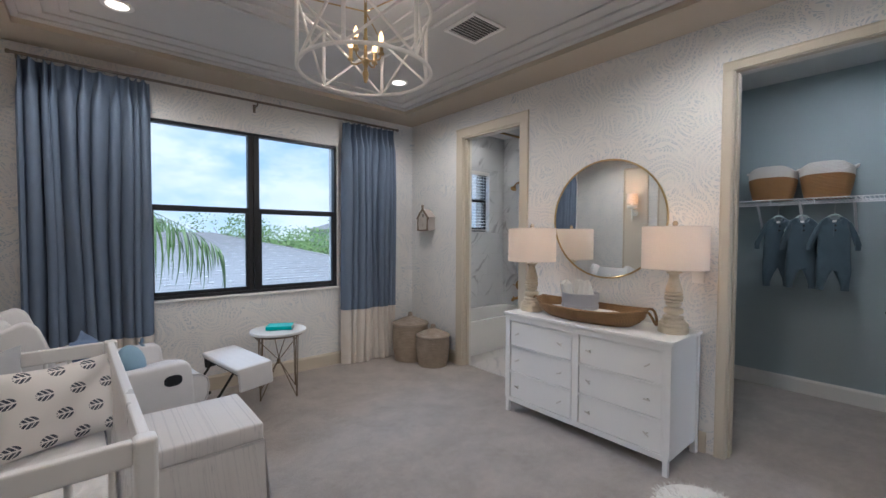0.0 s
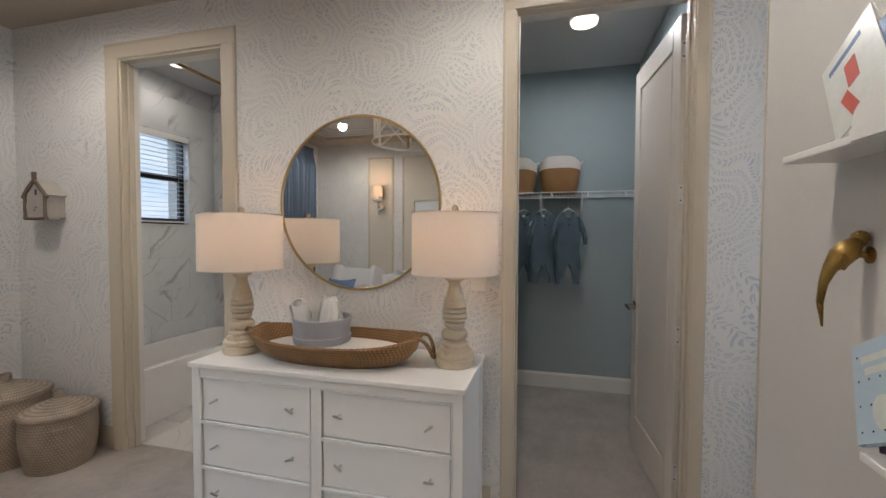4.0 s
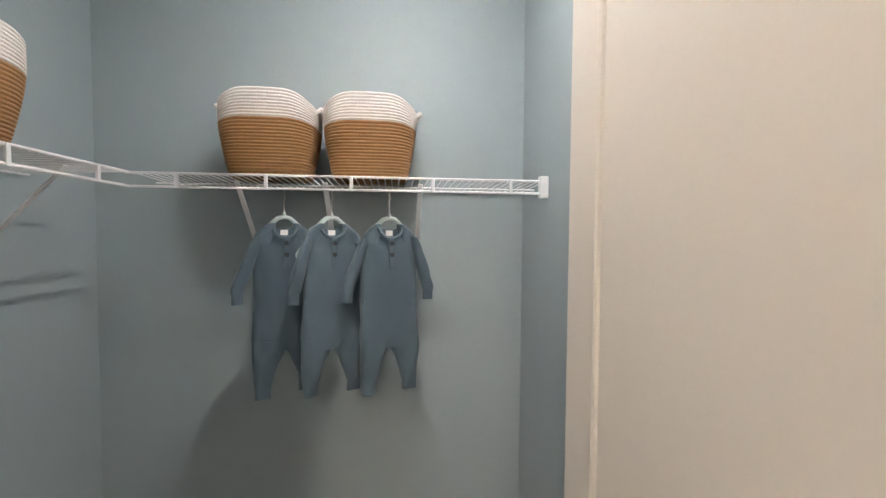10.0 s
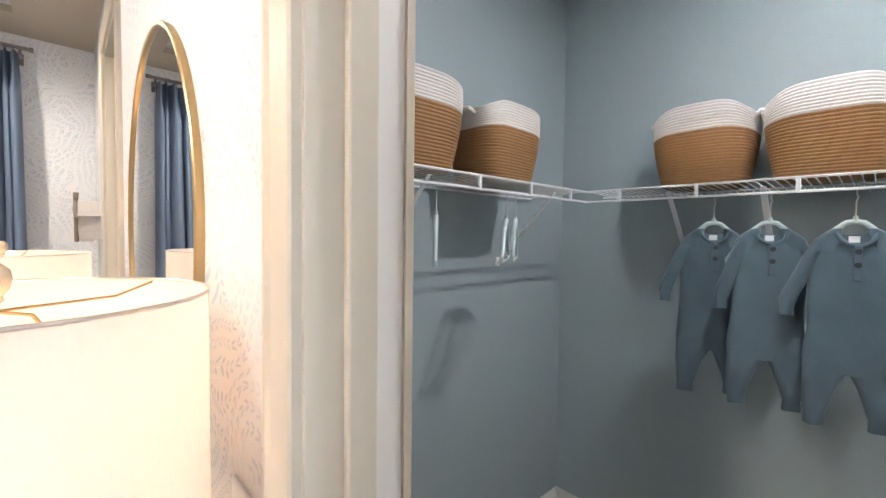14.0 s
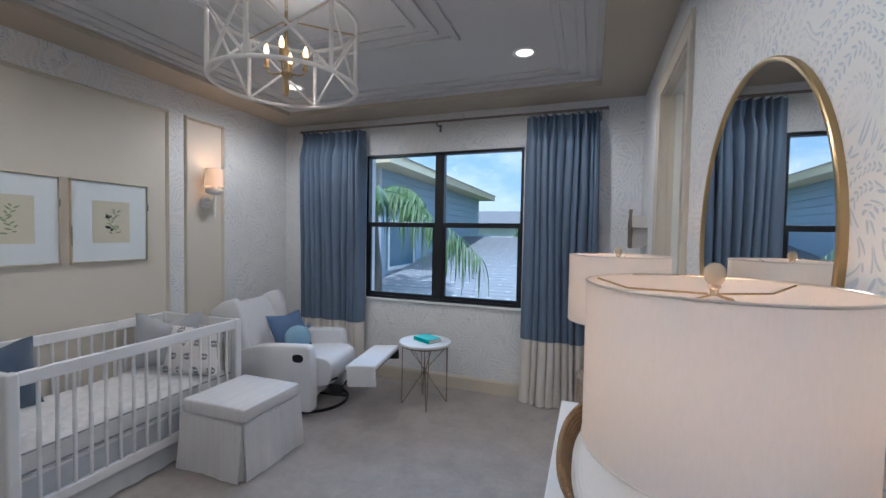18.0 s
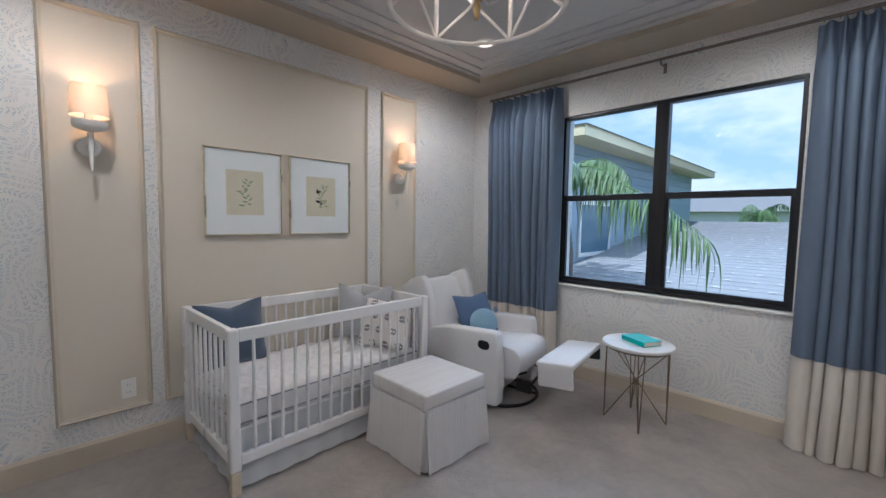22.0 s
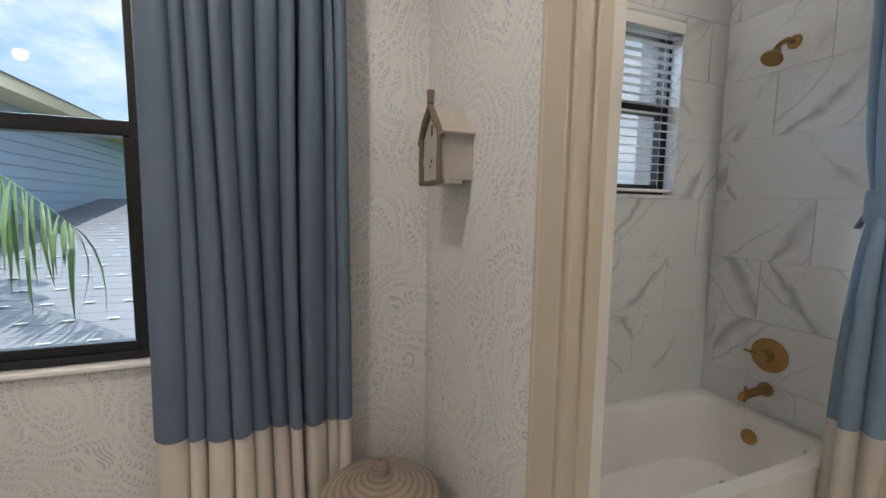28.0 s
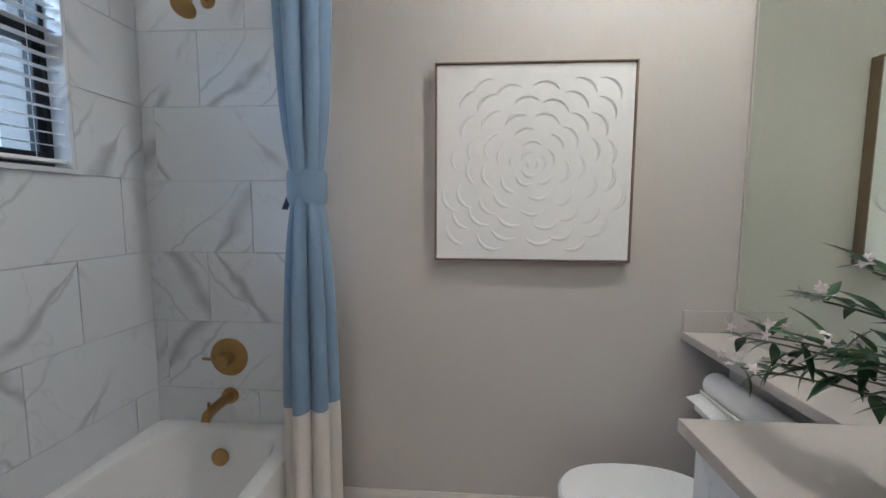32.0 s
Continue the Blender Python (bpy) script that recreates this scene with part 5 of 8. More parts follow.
def ottoman():
    x0, x1, y0, y1, h = 0.127, 0.640, 2.175, 2.690, 0.452
    root = thing("storage_ottoman", None, "cube ottoman in pale striped linen with a skirted base", "ottoman")
    bm = box((x0, y0, h - 0.095), (x1, y1, h - 0.006), 0.014, 3)
    for v in bm.verts:
        if v.co.z > h - 0.05:
            u, w = (v.co.x - x0) / (x1 - x0) * 2 - 1, (v.co.y - y0) / (y1 - y0) * 2 - 1
            v.co.z += 0.012 * (1 - u * u) * (1 - w * w)
    part("lid_cushion", bm, M_STRIPETOP, root, smooth=50)
    part("piping", tube([(x0, y0, h - 0.095), (x1, y0, h - 0.095), (x1, y1, h - 0.095), (x0, y1, h - 0.095)], 0.004, 6, closed=True), M_STRIPE, root)
    part("carcass", box((x0 + 0.02, y0 + 0.02, 0.02), (x1 - 0.02, y1 - 0.02, h - 0.09)), M_STRIPE, root)
    cx, cy = (x0 + x1) / 2, (y0 + y1) / 2
    sides = (((x0, y0), (x1, y0)), ((x1, y0), (x1, y1)), ((x1, y1), (x0, y1)), ((x0, y1), (x0, y0)))
    for a, b in sides:
        d = Vector((b[0] - a[0], b[1] - a[1], 0))
        nrm = Vector((d.y, -d.x, 0)).normalized()
        def f(u, v, a=a, d=d, nrm=nrm):
            low = 1 - v
            over = 1.0 + 0.004 * low
            q = Vector((a[0], a[1], 0)) + d * (0.5 + (u - 0.5) * over)
            edge = max(0.0, abs(u - 0.5) * 2 - 0.82) / 0.18
            out = 0.004 + low * (0.030 + 0.006 * math.sin(u * 9 + a[0] * 7)) + 0.008 * low * edge ** 2 + 0.003 * low * math.sin(u * 31 + a[1] * 5)
            q += nrm * out
            return (q.x, q.y, 0.006 + (h - 0.105) * v)
        part("skirt_panel", sheet(f, 36, 10, 0.004), M_STRIPE, root, smooth=60)

        def fold(u, v, b=b, d=d, nrm=nrm):
            low = 1 - v
            run = d.normalized()
            c = Vector((b[0], b[1], 0))
            p0 = c - run * 0.030 + nrm * (low * 0.016 - 0.001)
            p1 = c + (nrm + run) * (0.005 * low - 0.002)
            p2 = c - nrm * 0.030 + run * (low * 0.016 - 0.001)
            q = p0.lerp(p1, u * 2) if u < 0.5 else p1.lerp(p2, u * 2 - 1)
            return (q.x, q.y, 0.008 + (h - 0.11) * v)
        part("corner_pleat", sheet(fold, 8, 8, 0.003), M_STRIPE, root, smooth=60)


ottoman()


def glider():
    w = pose(0.05, 3.350, 0, 0, 0, 9)
    root = thing("glider_chair", w.copy(), "white upholstered swivel recliner with its footrest out", "armchair")
    # the cushion rolls over its front edge and reaches past the arms
    prof = [(-0.30, 0.27), (0.36, 0.22), (0.44, 0.24), (0.480, 0.30), (0.492, 0.37), (0.482, 0.425), (0.440, 0.462), (0.36, 0.474), (0.10, 0.452), (-0.30, 0.415)]
    seat = prism(prof, -0.258, 0.258, "y", 0.018)
    part("seat_cushion", seat, M_UPHOLSTERY, root, smooth=60)
    for s in (-0.256, 0.256):
        part("seat_piping", tube([(p, s, q) for p, q in prof[2:]], 0.005, 6), M_UPHOLSTERY, root, smooth=True)
    part("seat_base", box((-0.30, -0.25, 0.12), (0.33, 0.25, 0.27), 0.02, 3), M_UPHOLSTERY, root, smooth=60)
    out = [(-0.40, 0.07), (-0.36, 0.045), (0.34, 0.04), (0.368, 0.055), (0.372, 0.20), (0.366, 0.42), (0.352, 0.56), (0.335, 0.590), (0.30, 0.600), (-0.10, 0.585), (-0.26, 0.545), (-0.42, 0.44)]
    for s in (-1, 1):
        y0, y1 = (-0.37, -0.262) if s < 0 else (0.262, 0.37)
        arm = part("arm", prism(out, y0, y1, "y", 0.020), M_UPHOLSTERY, root, smooth=50)
        if s < 0:
            cup = lambda t: (0.245 + 0.046 * math.copysign(abs(math.cos(t)) ** 0.75, math.cos(t)), 0.495 + 0.031 * math.copysign(abs(math.sin(t)) ** 0.75, math.sin(t)))
            ring_ = [k * math.tau / 28 for k in range(28)]
            part("release_handle", prism([cup(t) for t in ring_], y0 - 0.004, y0 + 0.004, "y"), M_BLACK, arm, "black oval recliner latch")
            part("latch_rim", tube([(cup(t)[0], y0 - 0.003, cup(t)[1]) for t in ring_], 0.004, 6, closed=True), M_BLACK, arm)
    lean = Matrix.Translation((-0.22, 0, 0.38)) @ Matrix.Rotation(radians(-27), 4, "Y")
    bk = box((-0.12, -0.27, -0.10), (0.035, 0.27, 0.605), 0.045, 5)
    for v in bk.verts:
        if v.co.z > 0.5:
            v.co.z -= 0.030 * (v.co.y / 0.27) ** 2
        if v.co.x > 0:
            v.co.x += 0.02 * (1 - (v.co.y / 0.27) ** 2)
    bmesh.ops.transform(bk, matrix=lean, verts=bk.verts)
    part("backrest", bk, M_UPHOLSTERY, root, smooth=60)
    for s in (-1, 1):
        wing = prism([(-0.15, 0.02), (0.00, 0.02), (0.055, 0.20), (0.115, 0.40), (0.135, 0.54), (0.110, 0.595), (-0.02, 0.610), (-0.15, 0.590)], s * 0.27, s * 0.345, "y", 0.018)
        bmesh.ops.transform(wing, matrix=lean, verts=wing.verts)
        part("wing", wing, M_UPHOLSTERY, root, smooth=50)
    # footrest: a broad padded panel whose ends turn down
    tilt = Matrix.Translation((0.645, 0, 0.43)) @ Matrix.Rotation(radians(-4), 4, "Y")
    def slab(lo, hi, bevel):
        b = box(lo, hi, bevel, 4)
        bmesh.ops.transform(b, matrix=tilt, verts=b.verts)
        return b
    part("footrest", slab((0.0, -0.335, -0.022), (0.262, 0.335, 0.022), 0.016), M_UPHOLSTERY, root, "padded footrest panel", 60)
    part("footrest_flap", slab((0.012, -0.337, -0.150), (0.258, -0.305, 0.006), 0.012), M_UPHOLSTERY, root, "turned-down end of the footrest", 60)
    part("footrest_flap", slab((0.012, 0.305, -0.110), (0.258, 0.337, 0.006), 0.012), M_BLACK, root)
    part("footrest_board", slab((0.02, -0.300, -0.040), (0.24, 0.300, -0.020), 0.004), M_BLACK, root)
    for s in (-0.20, 0.20):
        bar = lambda p, q, off, r=0.009: tube([(p[0], s + off, p[1]), (q[0], s + off, q[1])], r, 6)
        lk = part("linkage", bar((0.20, 0.14), (0.52, 0.30), 0.0), M_DARKMETAL, root)
        part("link_bar", bar((0.52, 0.16), (0.68, 0.39), 0.012), M_DARKMETAL, lk)
        part("link_bar", bar((0.30, 0.24), (0.56, 0.17), 0.024), M_DARKMETAL, lk)
        part("link_plate", box((0.44, s - 0.006, 0.14), (0.56, s + 0.004, 0.24), 0.004), M_DARKMETAL, lk)
    part("swivel_ring", tube([(0.20 + 0.30 * math.cos(t), 0.30 * math.sin(t), 0.014) for t in [k * math.tau / 48 for k in range(48)]], 0.013, 8, closed=True), M_DARKMETAL, root, "black steel swivel ring", True)
    for a in (0.4, 2.0, 3.5, 5.1):
        part("ring_spoke", tube([(0.20 + 0.30 * math.cos(a), 0.30 * math.sin(a), 0.014), (0.16 + 0.1 * math.cos(a), 0.1 * math.sin(a), 0.05), (0.12, 0, 0.09)], 0.010, 6), M_DARKMETAL, root)
    part("swivel_post", lathe([(0.0, 0.05), (0.06, 0.05), (0.06, 0.10), (0.10, 0.12), (0.0, 0.121)], 20, m=pose(0.12, 0, 0), cap=False), M_DARKMETAL, root)
    pillow(w @ pose(-0.075, 0.03, 0.615, 62, 0, 74), 0.40, 0.37, 0.14, M_NAVYPILLOW, "denim blue square pillow on the armchair", 0.35, 3, 0.04)
    tp = thing("pillow", w @ pose(0.09, -0.11, 0.592, 72, 0, 62), "small round sky blue pillow with a tuft", "pillow")
    part("cover", sphere(0.125, (0, 0, 0), (1.0, 0.92, 0.52), 28), M_SKYPILLOW, tp, smooth=True)
    bm = bmesh.new()
    rnd = random.Random(5)
    for k in range(14):
        a = k * 0.45
        tube([(0.09, 0.08, 0.05), (0.09 + 0.03 * math.cos(a), 0.09 + 0.03 * math.sin(a), 0.055 + rnd.uniform(0, 0.02))], 0.003, 5, bm=bm)
    part("tuft", bm, M_BLUELIGHT, tp)


glider()
M_TEAL = fabric("teal_book_cloth", (0.0, 0.46, 0.44), weave=1200, vary=0.06, bump=0.15, rough=0.6)
M_PAGES = plain("book_pages", (0.74, 0.70, 0.62), 0.9, vary=0.08, grain=300, bump=0.3)
M_TABLETOP = marble("pale_marble_top", (0.72, 0.70, 0.68), 0.3, 0.15)
M_WIRE = plain("antique_gold_wire", (0.26, 0.205, 0.15), 0.4, 0.9, vary=0.1)


def side_table(x, y):
    root = thing("side_table", pose(x, y, 0), "round white side table on angled gold wire legs", "side table")
    part("tabletop", lathe([(0.0, 0.552), (0.228, 0.552), (0.235, 0.558), (0.235, 0.572), (0.230, 0.577), (0.0, 0.577)], 64, cap=False), M_TABLETOP, root, smooth=30)
    part("apron_ring", tube([(0.205 * math.cos(t), 0.205 * math.sin(t), 0.542) for t in [k * math.tau / 48 for k in range(48)]], 0.008, 8, closed=True), M_WIRE, root, smooth=True)
    for i in range(4):
        a = i * math.tau / 4 - 1.1
        r = 0.205
        top = lambda d: (r * math.cos(a + d), r * math.sin(a + d), 0.542)
        foot = (r * math.cos(a), r * math.sin(a), 0.004)
        leg = part("leg", tube([top(-0.10), (r * math.cos(a - 0.012), r * math.sin(a - 0.012), 0.004), (r * math.cos(a + 0.012), r * math.sin(a + 0.012), 0.004), top(0.10)], 0.0042, 8), M_WIRE, root, smooth=True)
        part("brace", tube([foot, (0.012 * math.cos(a), 0.012 * math.sin(a), 0.29), (r * math.cos(a + 2.6), r * math.sin(a + 2.6), 0.54)], 0.0038, 8), M_WIRE, leg, smooth=True)
    part("hub", tube([(0, 0, 0.27), (0, 0, 0.31)], 0.016, 10), M_WIRE, root, smooth=True)


side_table(1.216, 3.69)


def book(m, w, h, t, mat, label, group="", category="book", title=None):
    """Lies in x by y, its spine on the -x side, t thick."""
    root = thing("book", m, label, category, group)
    part("page_block", box((-w / 2 + 0.004, -h / 2 + 0.004, 0.003), (w / 2 - 0.004, h / 2 - 0.004, t - 0.003)), M_PAGES, root)
    part("cover", box((-w / 2, -h / 2, t - 0.003), (w / 2, h / 2, t), 0.001), mat, root)
    part("back_cover", box((-w / 2, -h / 2, 0), (w / 2, h / 2, 0.003), 0.001), mat, root)
    part("spine", box((-w / 2 - 0.0005, -h / 2, 0), (-w / 2 + 0.0045, h / 2, t), 0.0015), mat, root)
    return root


book(pose(1.235, 3.70, 0.577, 0, 0, 62), 0.155, 0.215, 0.034, M_TEAL, "closed teal cloth-bound book on the side table")
M_GOLDFRAME = plain("thin_gold_frame", (0.72, 0.64, 0.48), 0.3, 0.9)
M_MATBOARD = plain("white_mat_board", (0.80, 0.81, 0.82), 0.9, vary=0.02)
M_PRINTPAPER = plain("cream_print_paper", (0.68, 0.62, 0.49), 0.9, vary=0.05)
M_LEAFINK = plain("green_print_ink", (0.30, 0.36, 0.17), 0.9, vary=0.2, scale=30)
M_DARKINK = plain("dark_print_ink", (0.03, 0.035, 0.04), 0.9, vary=0.2)


def picture(y0, y1, z0, z1, seed, bird):
    root = thing("framed_print", pose(XC + 0.004, (y0 + y1) / 2, (z0 + z1) / 2), "framed print of birds and leaves in a white mat" if bird else "framed print of a green sprig in a white mat", "picture", "prints over the crib")
    a, b = (y1 - y0) / 2, (z1 - z0) / 2
    turn = Matrix(((0, 0, 1, 0), (1, 0, 0, 0), (0, 1, 0, 0), (0, 0, 0, 1)))
    part("frame", ring(-a, -b, a, b, 0.008, 0.0, 0.026, bmesh.new(), 0.002), M_GOLDFRAME, root, "thin gold frame", m=turn)
    part("mat", box((0.004, -a + 0.01, -b + 0.01), (0.012, a - 0.01, b - 0.01)), M_MATBOARD, root)
    part("print", box((0.012, -a * 0.48, -b * 0.52), (0.0135, a * 0.48, b * 0.52)), M_PRINTPAPER, root)
    rnd = random.Random(seed)
    lf, dk = bmesh.new(), bmesh.new()
    def blob(bm, y, z, ang, l, w):
        c, s = math.cos(ang), math.sin(ang)
        pts = [(l * (k / 8) , w * math.sin(math.pi * k / 8)) for k in range(9)] + [(l * (k / 8), -w * math.sin(math.pi * k / 8)) for k in range(7, 0, -1)]
        prism([(y + p * c - q * s, z + p * s + q * c) for p, q in pts], 0.0135, 0.0142, "x", bm=bm)
    for k in range(15):
        z = -0.09 + 0.012 * k
        y = 0.02 * math.sin(k * 0.6) + (0.01 if bird else 0)
        blob(lf, y, z, (0.5 if k % 2 else 2.6) + rnd.uniform(-0.5, 0.5), rnd.uniform(0.028, 0.05), 0.0055)
    if bird:
        for y, z, an in ((-0.045, 0.03, 0.3), (0.0, -0.045, 2.9)):
            blob(dk, y, z, an, 0.05, 0.011)
            blob(dk, y + 0.01, z, an + 1.1, 0.03, 0.008)
    part("leaves", lf, M_LEAFINK, root)
    if bird:
        part("birds", dk, M_DARKINK, root)
    else:
        dk.free()
    gl = part("glazing", box((0.0165, -a + 0.01, -b + 0.01), (0.0185, a - 0.01, b - 0.01)), M_GLASS, root)
    gl.visible_shadow = False


picture(1.460, 1.975, 1.300, 1.888, 2, False)
picture(2.030, 2.548, 1.300, 1.888, 9, True)


# ---- the white wall with book ledges ----
M_BOOKBLUE = plain("blue_book_cover", (0.10, 0.17, 0.36), 0.4, vary=0.1)
M_BOOKGREEN = plain("green_book_cover", (0.10, 0.36, 0.05), 0.4, vary=0.1)
M_BOOKYELLOW = plain("yellow_book_cover", (0.70, 0.60, 0.30), 0.45, vary=0.08)
M_BOOKPALE = plain("pale_blue_book_cover", (0.52, 0.64, 0.74), 0.4, vary=0.08)
M_BOOKDARK = plain("dark_plum_book_cover", (0.06, 0.035, 0.055), 0.45, vary=0.1)
M_BOOKWHITE = plain("white_book_cover", (0.72, 0.74, 0.70), 0.35, vary=0.12, scale=16)
M_BOOKRED = plain("red_print", (0.55, 0.10, 0.06), 0.5, vary=0.2)


def cloud_shelf(x0, x1, z, span, label):
    """A wall ledge with a scalloped cloud-shaped guard standing on its front edge."""
    root = thing("wall_shelf", None, label, "shelf", "book ledges on the white wall")
    part("board", box((x0, YB, z - 0.018), (x1, YB + 0.125, z), 0.003), M_WHITE, root)
    part("back_rail", box((x0, YB, z), (x1, YB + 0.012, z + 0.05), 0.003), M_WHITE, root)
    a, b = span
    w = b - a
    sc = [(a, z - 0.018), (b, z - 0.018), (b, z + 0.004)]
    for cx, cz, rx, rz, a0, a1 in ((0.86, 0.018, 0.12, 0.040, -0.2, 1.9), (0.62, 0.060, 0.20, 0.058, 0.2, 2.3), (0.28, 0.040, 0.17, 0.048, 0.9, 2.9), (0.10, 0.012, 0.09, 0.030, 1.1, 3.3)):
        for k in range(9):
            t = a0 + (a1 - a0) * k / 8
            sc.append((a + w * cx + w * rx * math.cos(t), z + cz + rz * math.sin(t)))
    part("cloud_guard", prism(sc, YB + 0.1255, YB + 0.1395, "y"), M_WHITE, root, "scalloped cloud-shaped guard")
    return root


cloud_shelf(1.25, 2.315, 1.585, (1.705, 2.04), "white wall ledge with a cloud-shaped guard holding picture books")
cloud_shelf(1.25, 2.005, 0.957, (1.49, 1.81), "lower white wall ledge with a cloud-shaped guard, half full of books")


def standing(x, z, w, h, t, lean, mat, label, yy=0.05, back=-6.0):
    """A book set upright on a ledge, leaning sideways, its front to the room."""
    m = pose(x, YB + yy, z + w / 2 * abs(math.sin(radians(lean))), 0, 0, 0) @ pose(0, 0, 0, 0, lean, 0) @ pose(0, 0, h / 2 + 0.004, 90 + back, 0, 180)
    return book(m, w, h, t, mat, label, "picture books on the ledges")


def lettering(text, size, m, parent, material):
    cu = bpy.data.curves.new("lettering", "FONT")
    cu.body, cu.size, cu.extrude, cu.align_x = text, size, 0.0004, "CENTER"
    tmp = bpy.data.objects.new("lettering", cu)
    scene.collection.objects.link(tmp)
    me = bpy.data.meshes.new_from_object(tmp.evaluated_get(bpy.context.evaluated_depsgraph_get()))
    bpy.data.objects.remove(tmp)
    bpy.data.curves.remove(cu)
    ob = new("lettering", me)
    me.materials.append(material)
    ob.parent = parent
    ob.matrix_basis = m
    return ob


_z = 1.589
b1 = standing(2.115, _z, 0.19, 0.24, 0.010, 32, M_BOOKWHITE, "thin white picture book with red drawings", 0.045, -8)
part("picture_mark", box((-0.02, -0.02, 0.0100), (0.02, 0.05, 0.0104)), M_BOOKRED, b1)
part("picture_mark", box((-0.06, -0.09, 0.0100), (-0.03, -0.01, 0.0104), m=pose(0, 0, 0, 0, 0, 20)), M_BOOKRED, b1)
part("title_bar", box((-0.07, 0.075, 0.0100), (0.05, 0.09, 0.0104)), M_BOOKBLUE, b1)
for k, (x, w, h, t, ln, mat, nm) in enumerate(((1.93, 0.21, 0.26, 0.016, 24, M_BOOKBLUE, "dark blue picture book with a pale panel"), (1.85, 0.20, 0.25, 0.014, 20, M_BOOKBLUE, "blue picture book"), (1.70, 0.19, 0.23, 0.014, 12, M_BOOKGREEN, "green picture book"), (1.54, 0.2, 0.24, 0.014, 6, M_BOOKYELLOW, "pale yellow picture book"))):
    bb = standing(x, _z, w, h, t, ln, mat, nm + " on the upper ledge", 0.050 + 0.006 * k, -9)
    if k == 0:
        part("picture_panel", ring(-w * 0.28, -h * 0.3, w * 0.28, h * 0.2, 0.02, t, t + 0.0005, bmesh.new()), M_BOOKWHITE, bb)
_z = 0.961
b2 = standing(1.93, _z, 0.155, 0.20, 0.014, 30, M_BOOKPALE, "pale blue board book with a drawn animal on the cover", 0.095, -12)
part("title_bar", box((-0.05, 0.055, 0.0140), (0.03, 0.070, 0.0144)), M_BOOKWHITE, b2)
part("title_bar", box((-0.04, 0.030, 0.0140), (0.045, 0.045, 0.0144)), M_BOOKWHITE, b2)
part("drawing", sphere(0.028, (0.0, -0.045, 0.0140), (1.0, 1.2, 0.02), 14), M_BOOKWHITE, b2)
for k in range(16):
    part("dot", box((-0.062 + 0.031 * (k % 5), -0.08 + 0.05 * (k // 5), 0.0140), (-0.058 + 0.031 * (k % 5), -0.076 + 0.05 * (k // 5), 0.0143)), M_DARKINK, b2)
b3 = standing(1.905, _z, 0.155, 0.188, 0.018, 29, M_BOOKDARK, "dark plum board book", 0.075, -11)
b4 = standing(1.872, _z, 0.175, 0.262, 0.020, 21, M_BOOKYELLOW, "yellow picture book with lettering on the cover", 0.055, -9)
lettering("Read", 0.045, pose(-0.010, 0.078, 0.0203), b4, M_DARKINK)
b5 = standing(1.800, _z, 0.185, 0.285, 0.018, 20, M_BOOKGREEN, "bright green picture book", 0.034, -6)
b6 = standing(1.69, _z, 0.19, 0.25, 0.016, 19, M_BOOKWHITE, "white picture book with a green sprig", 0.070, -8)
part("picture_mark", sphere(0.035, (0.02, -0.02, 0.016), (1.3, 1, 0.01), 12), M_BOOKGREEN, b6)
standing(1.56, _z, 0.2, 0.26, 0.016, 6, M_BOOKBLUE, "blue picture book on the lower ledge", 0.040, -7)


def bird_hook(x, z):
    root = thing("bird_wall_hook", pose(x, YB, z) @ Matrix.Diagonal((0.8, 0.8, 0.9, 1)), "brass wall hook shaped as a bird with a long curved tail", "wall hook")
    pts = [(0.012, 0.010, 0.030), (0.008, 0.030, 0.032), (0.0, 0.055, 0.012), (-0.002, 0.078, -0.010), (-0.002, 0.098, -0.035), (0.0, 0.112, -0.075), (0.002, 0.118, -0.125), (0.004, 0.110, -0.190)]
    part("figure", tube(pts, 0.02, 14, rs=[0.010, 0.019, 0.031, 0.029, 0.018, 0.012, 0.009, 0.003]), M_BRONZEGOLD, root, smooth=True)
    part("figure_head", sphere(0.021, (0.008, 0.022, 0.045), (1, 1.1, 0.9), 14), M_BRONZEGOLD, root, smooth=True)
    part("beak", tube([(0.008, 0.012, 0.050), (0.012, -0.0, 0.056)], 0.005, 8, rs=[0.006, 0.001]), M_BRONZEGOLD, root, smooth=True)
    part("mount", lathe([(0.0, 0), (0.022, 0), (0.022, 0.006), (0.008, 0.012), (0.008, 0.04), (0.0, 0.04)], 16, m=pose(0, 0, 0, -90, 0, 0), cap=False), M_BRONZEGOLD, root, smooth=True)
    part("foot_perch", tube([(-0.012, 0.055, -0.012), (-0.014, 0.072, -0.035), (-0.012, 0.09, -0.03)], 0.006, 8), M_BRONZEGOLD, root, smooth=True)


M_BRONZEGOLD = plain("antique_gold_casting", (0.36, 0.235, 0.075), 0.3, 1.0, vary=0.2, scale=20, grain=120, bump=0.2)
bird_hook(2.195, 1.335)


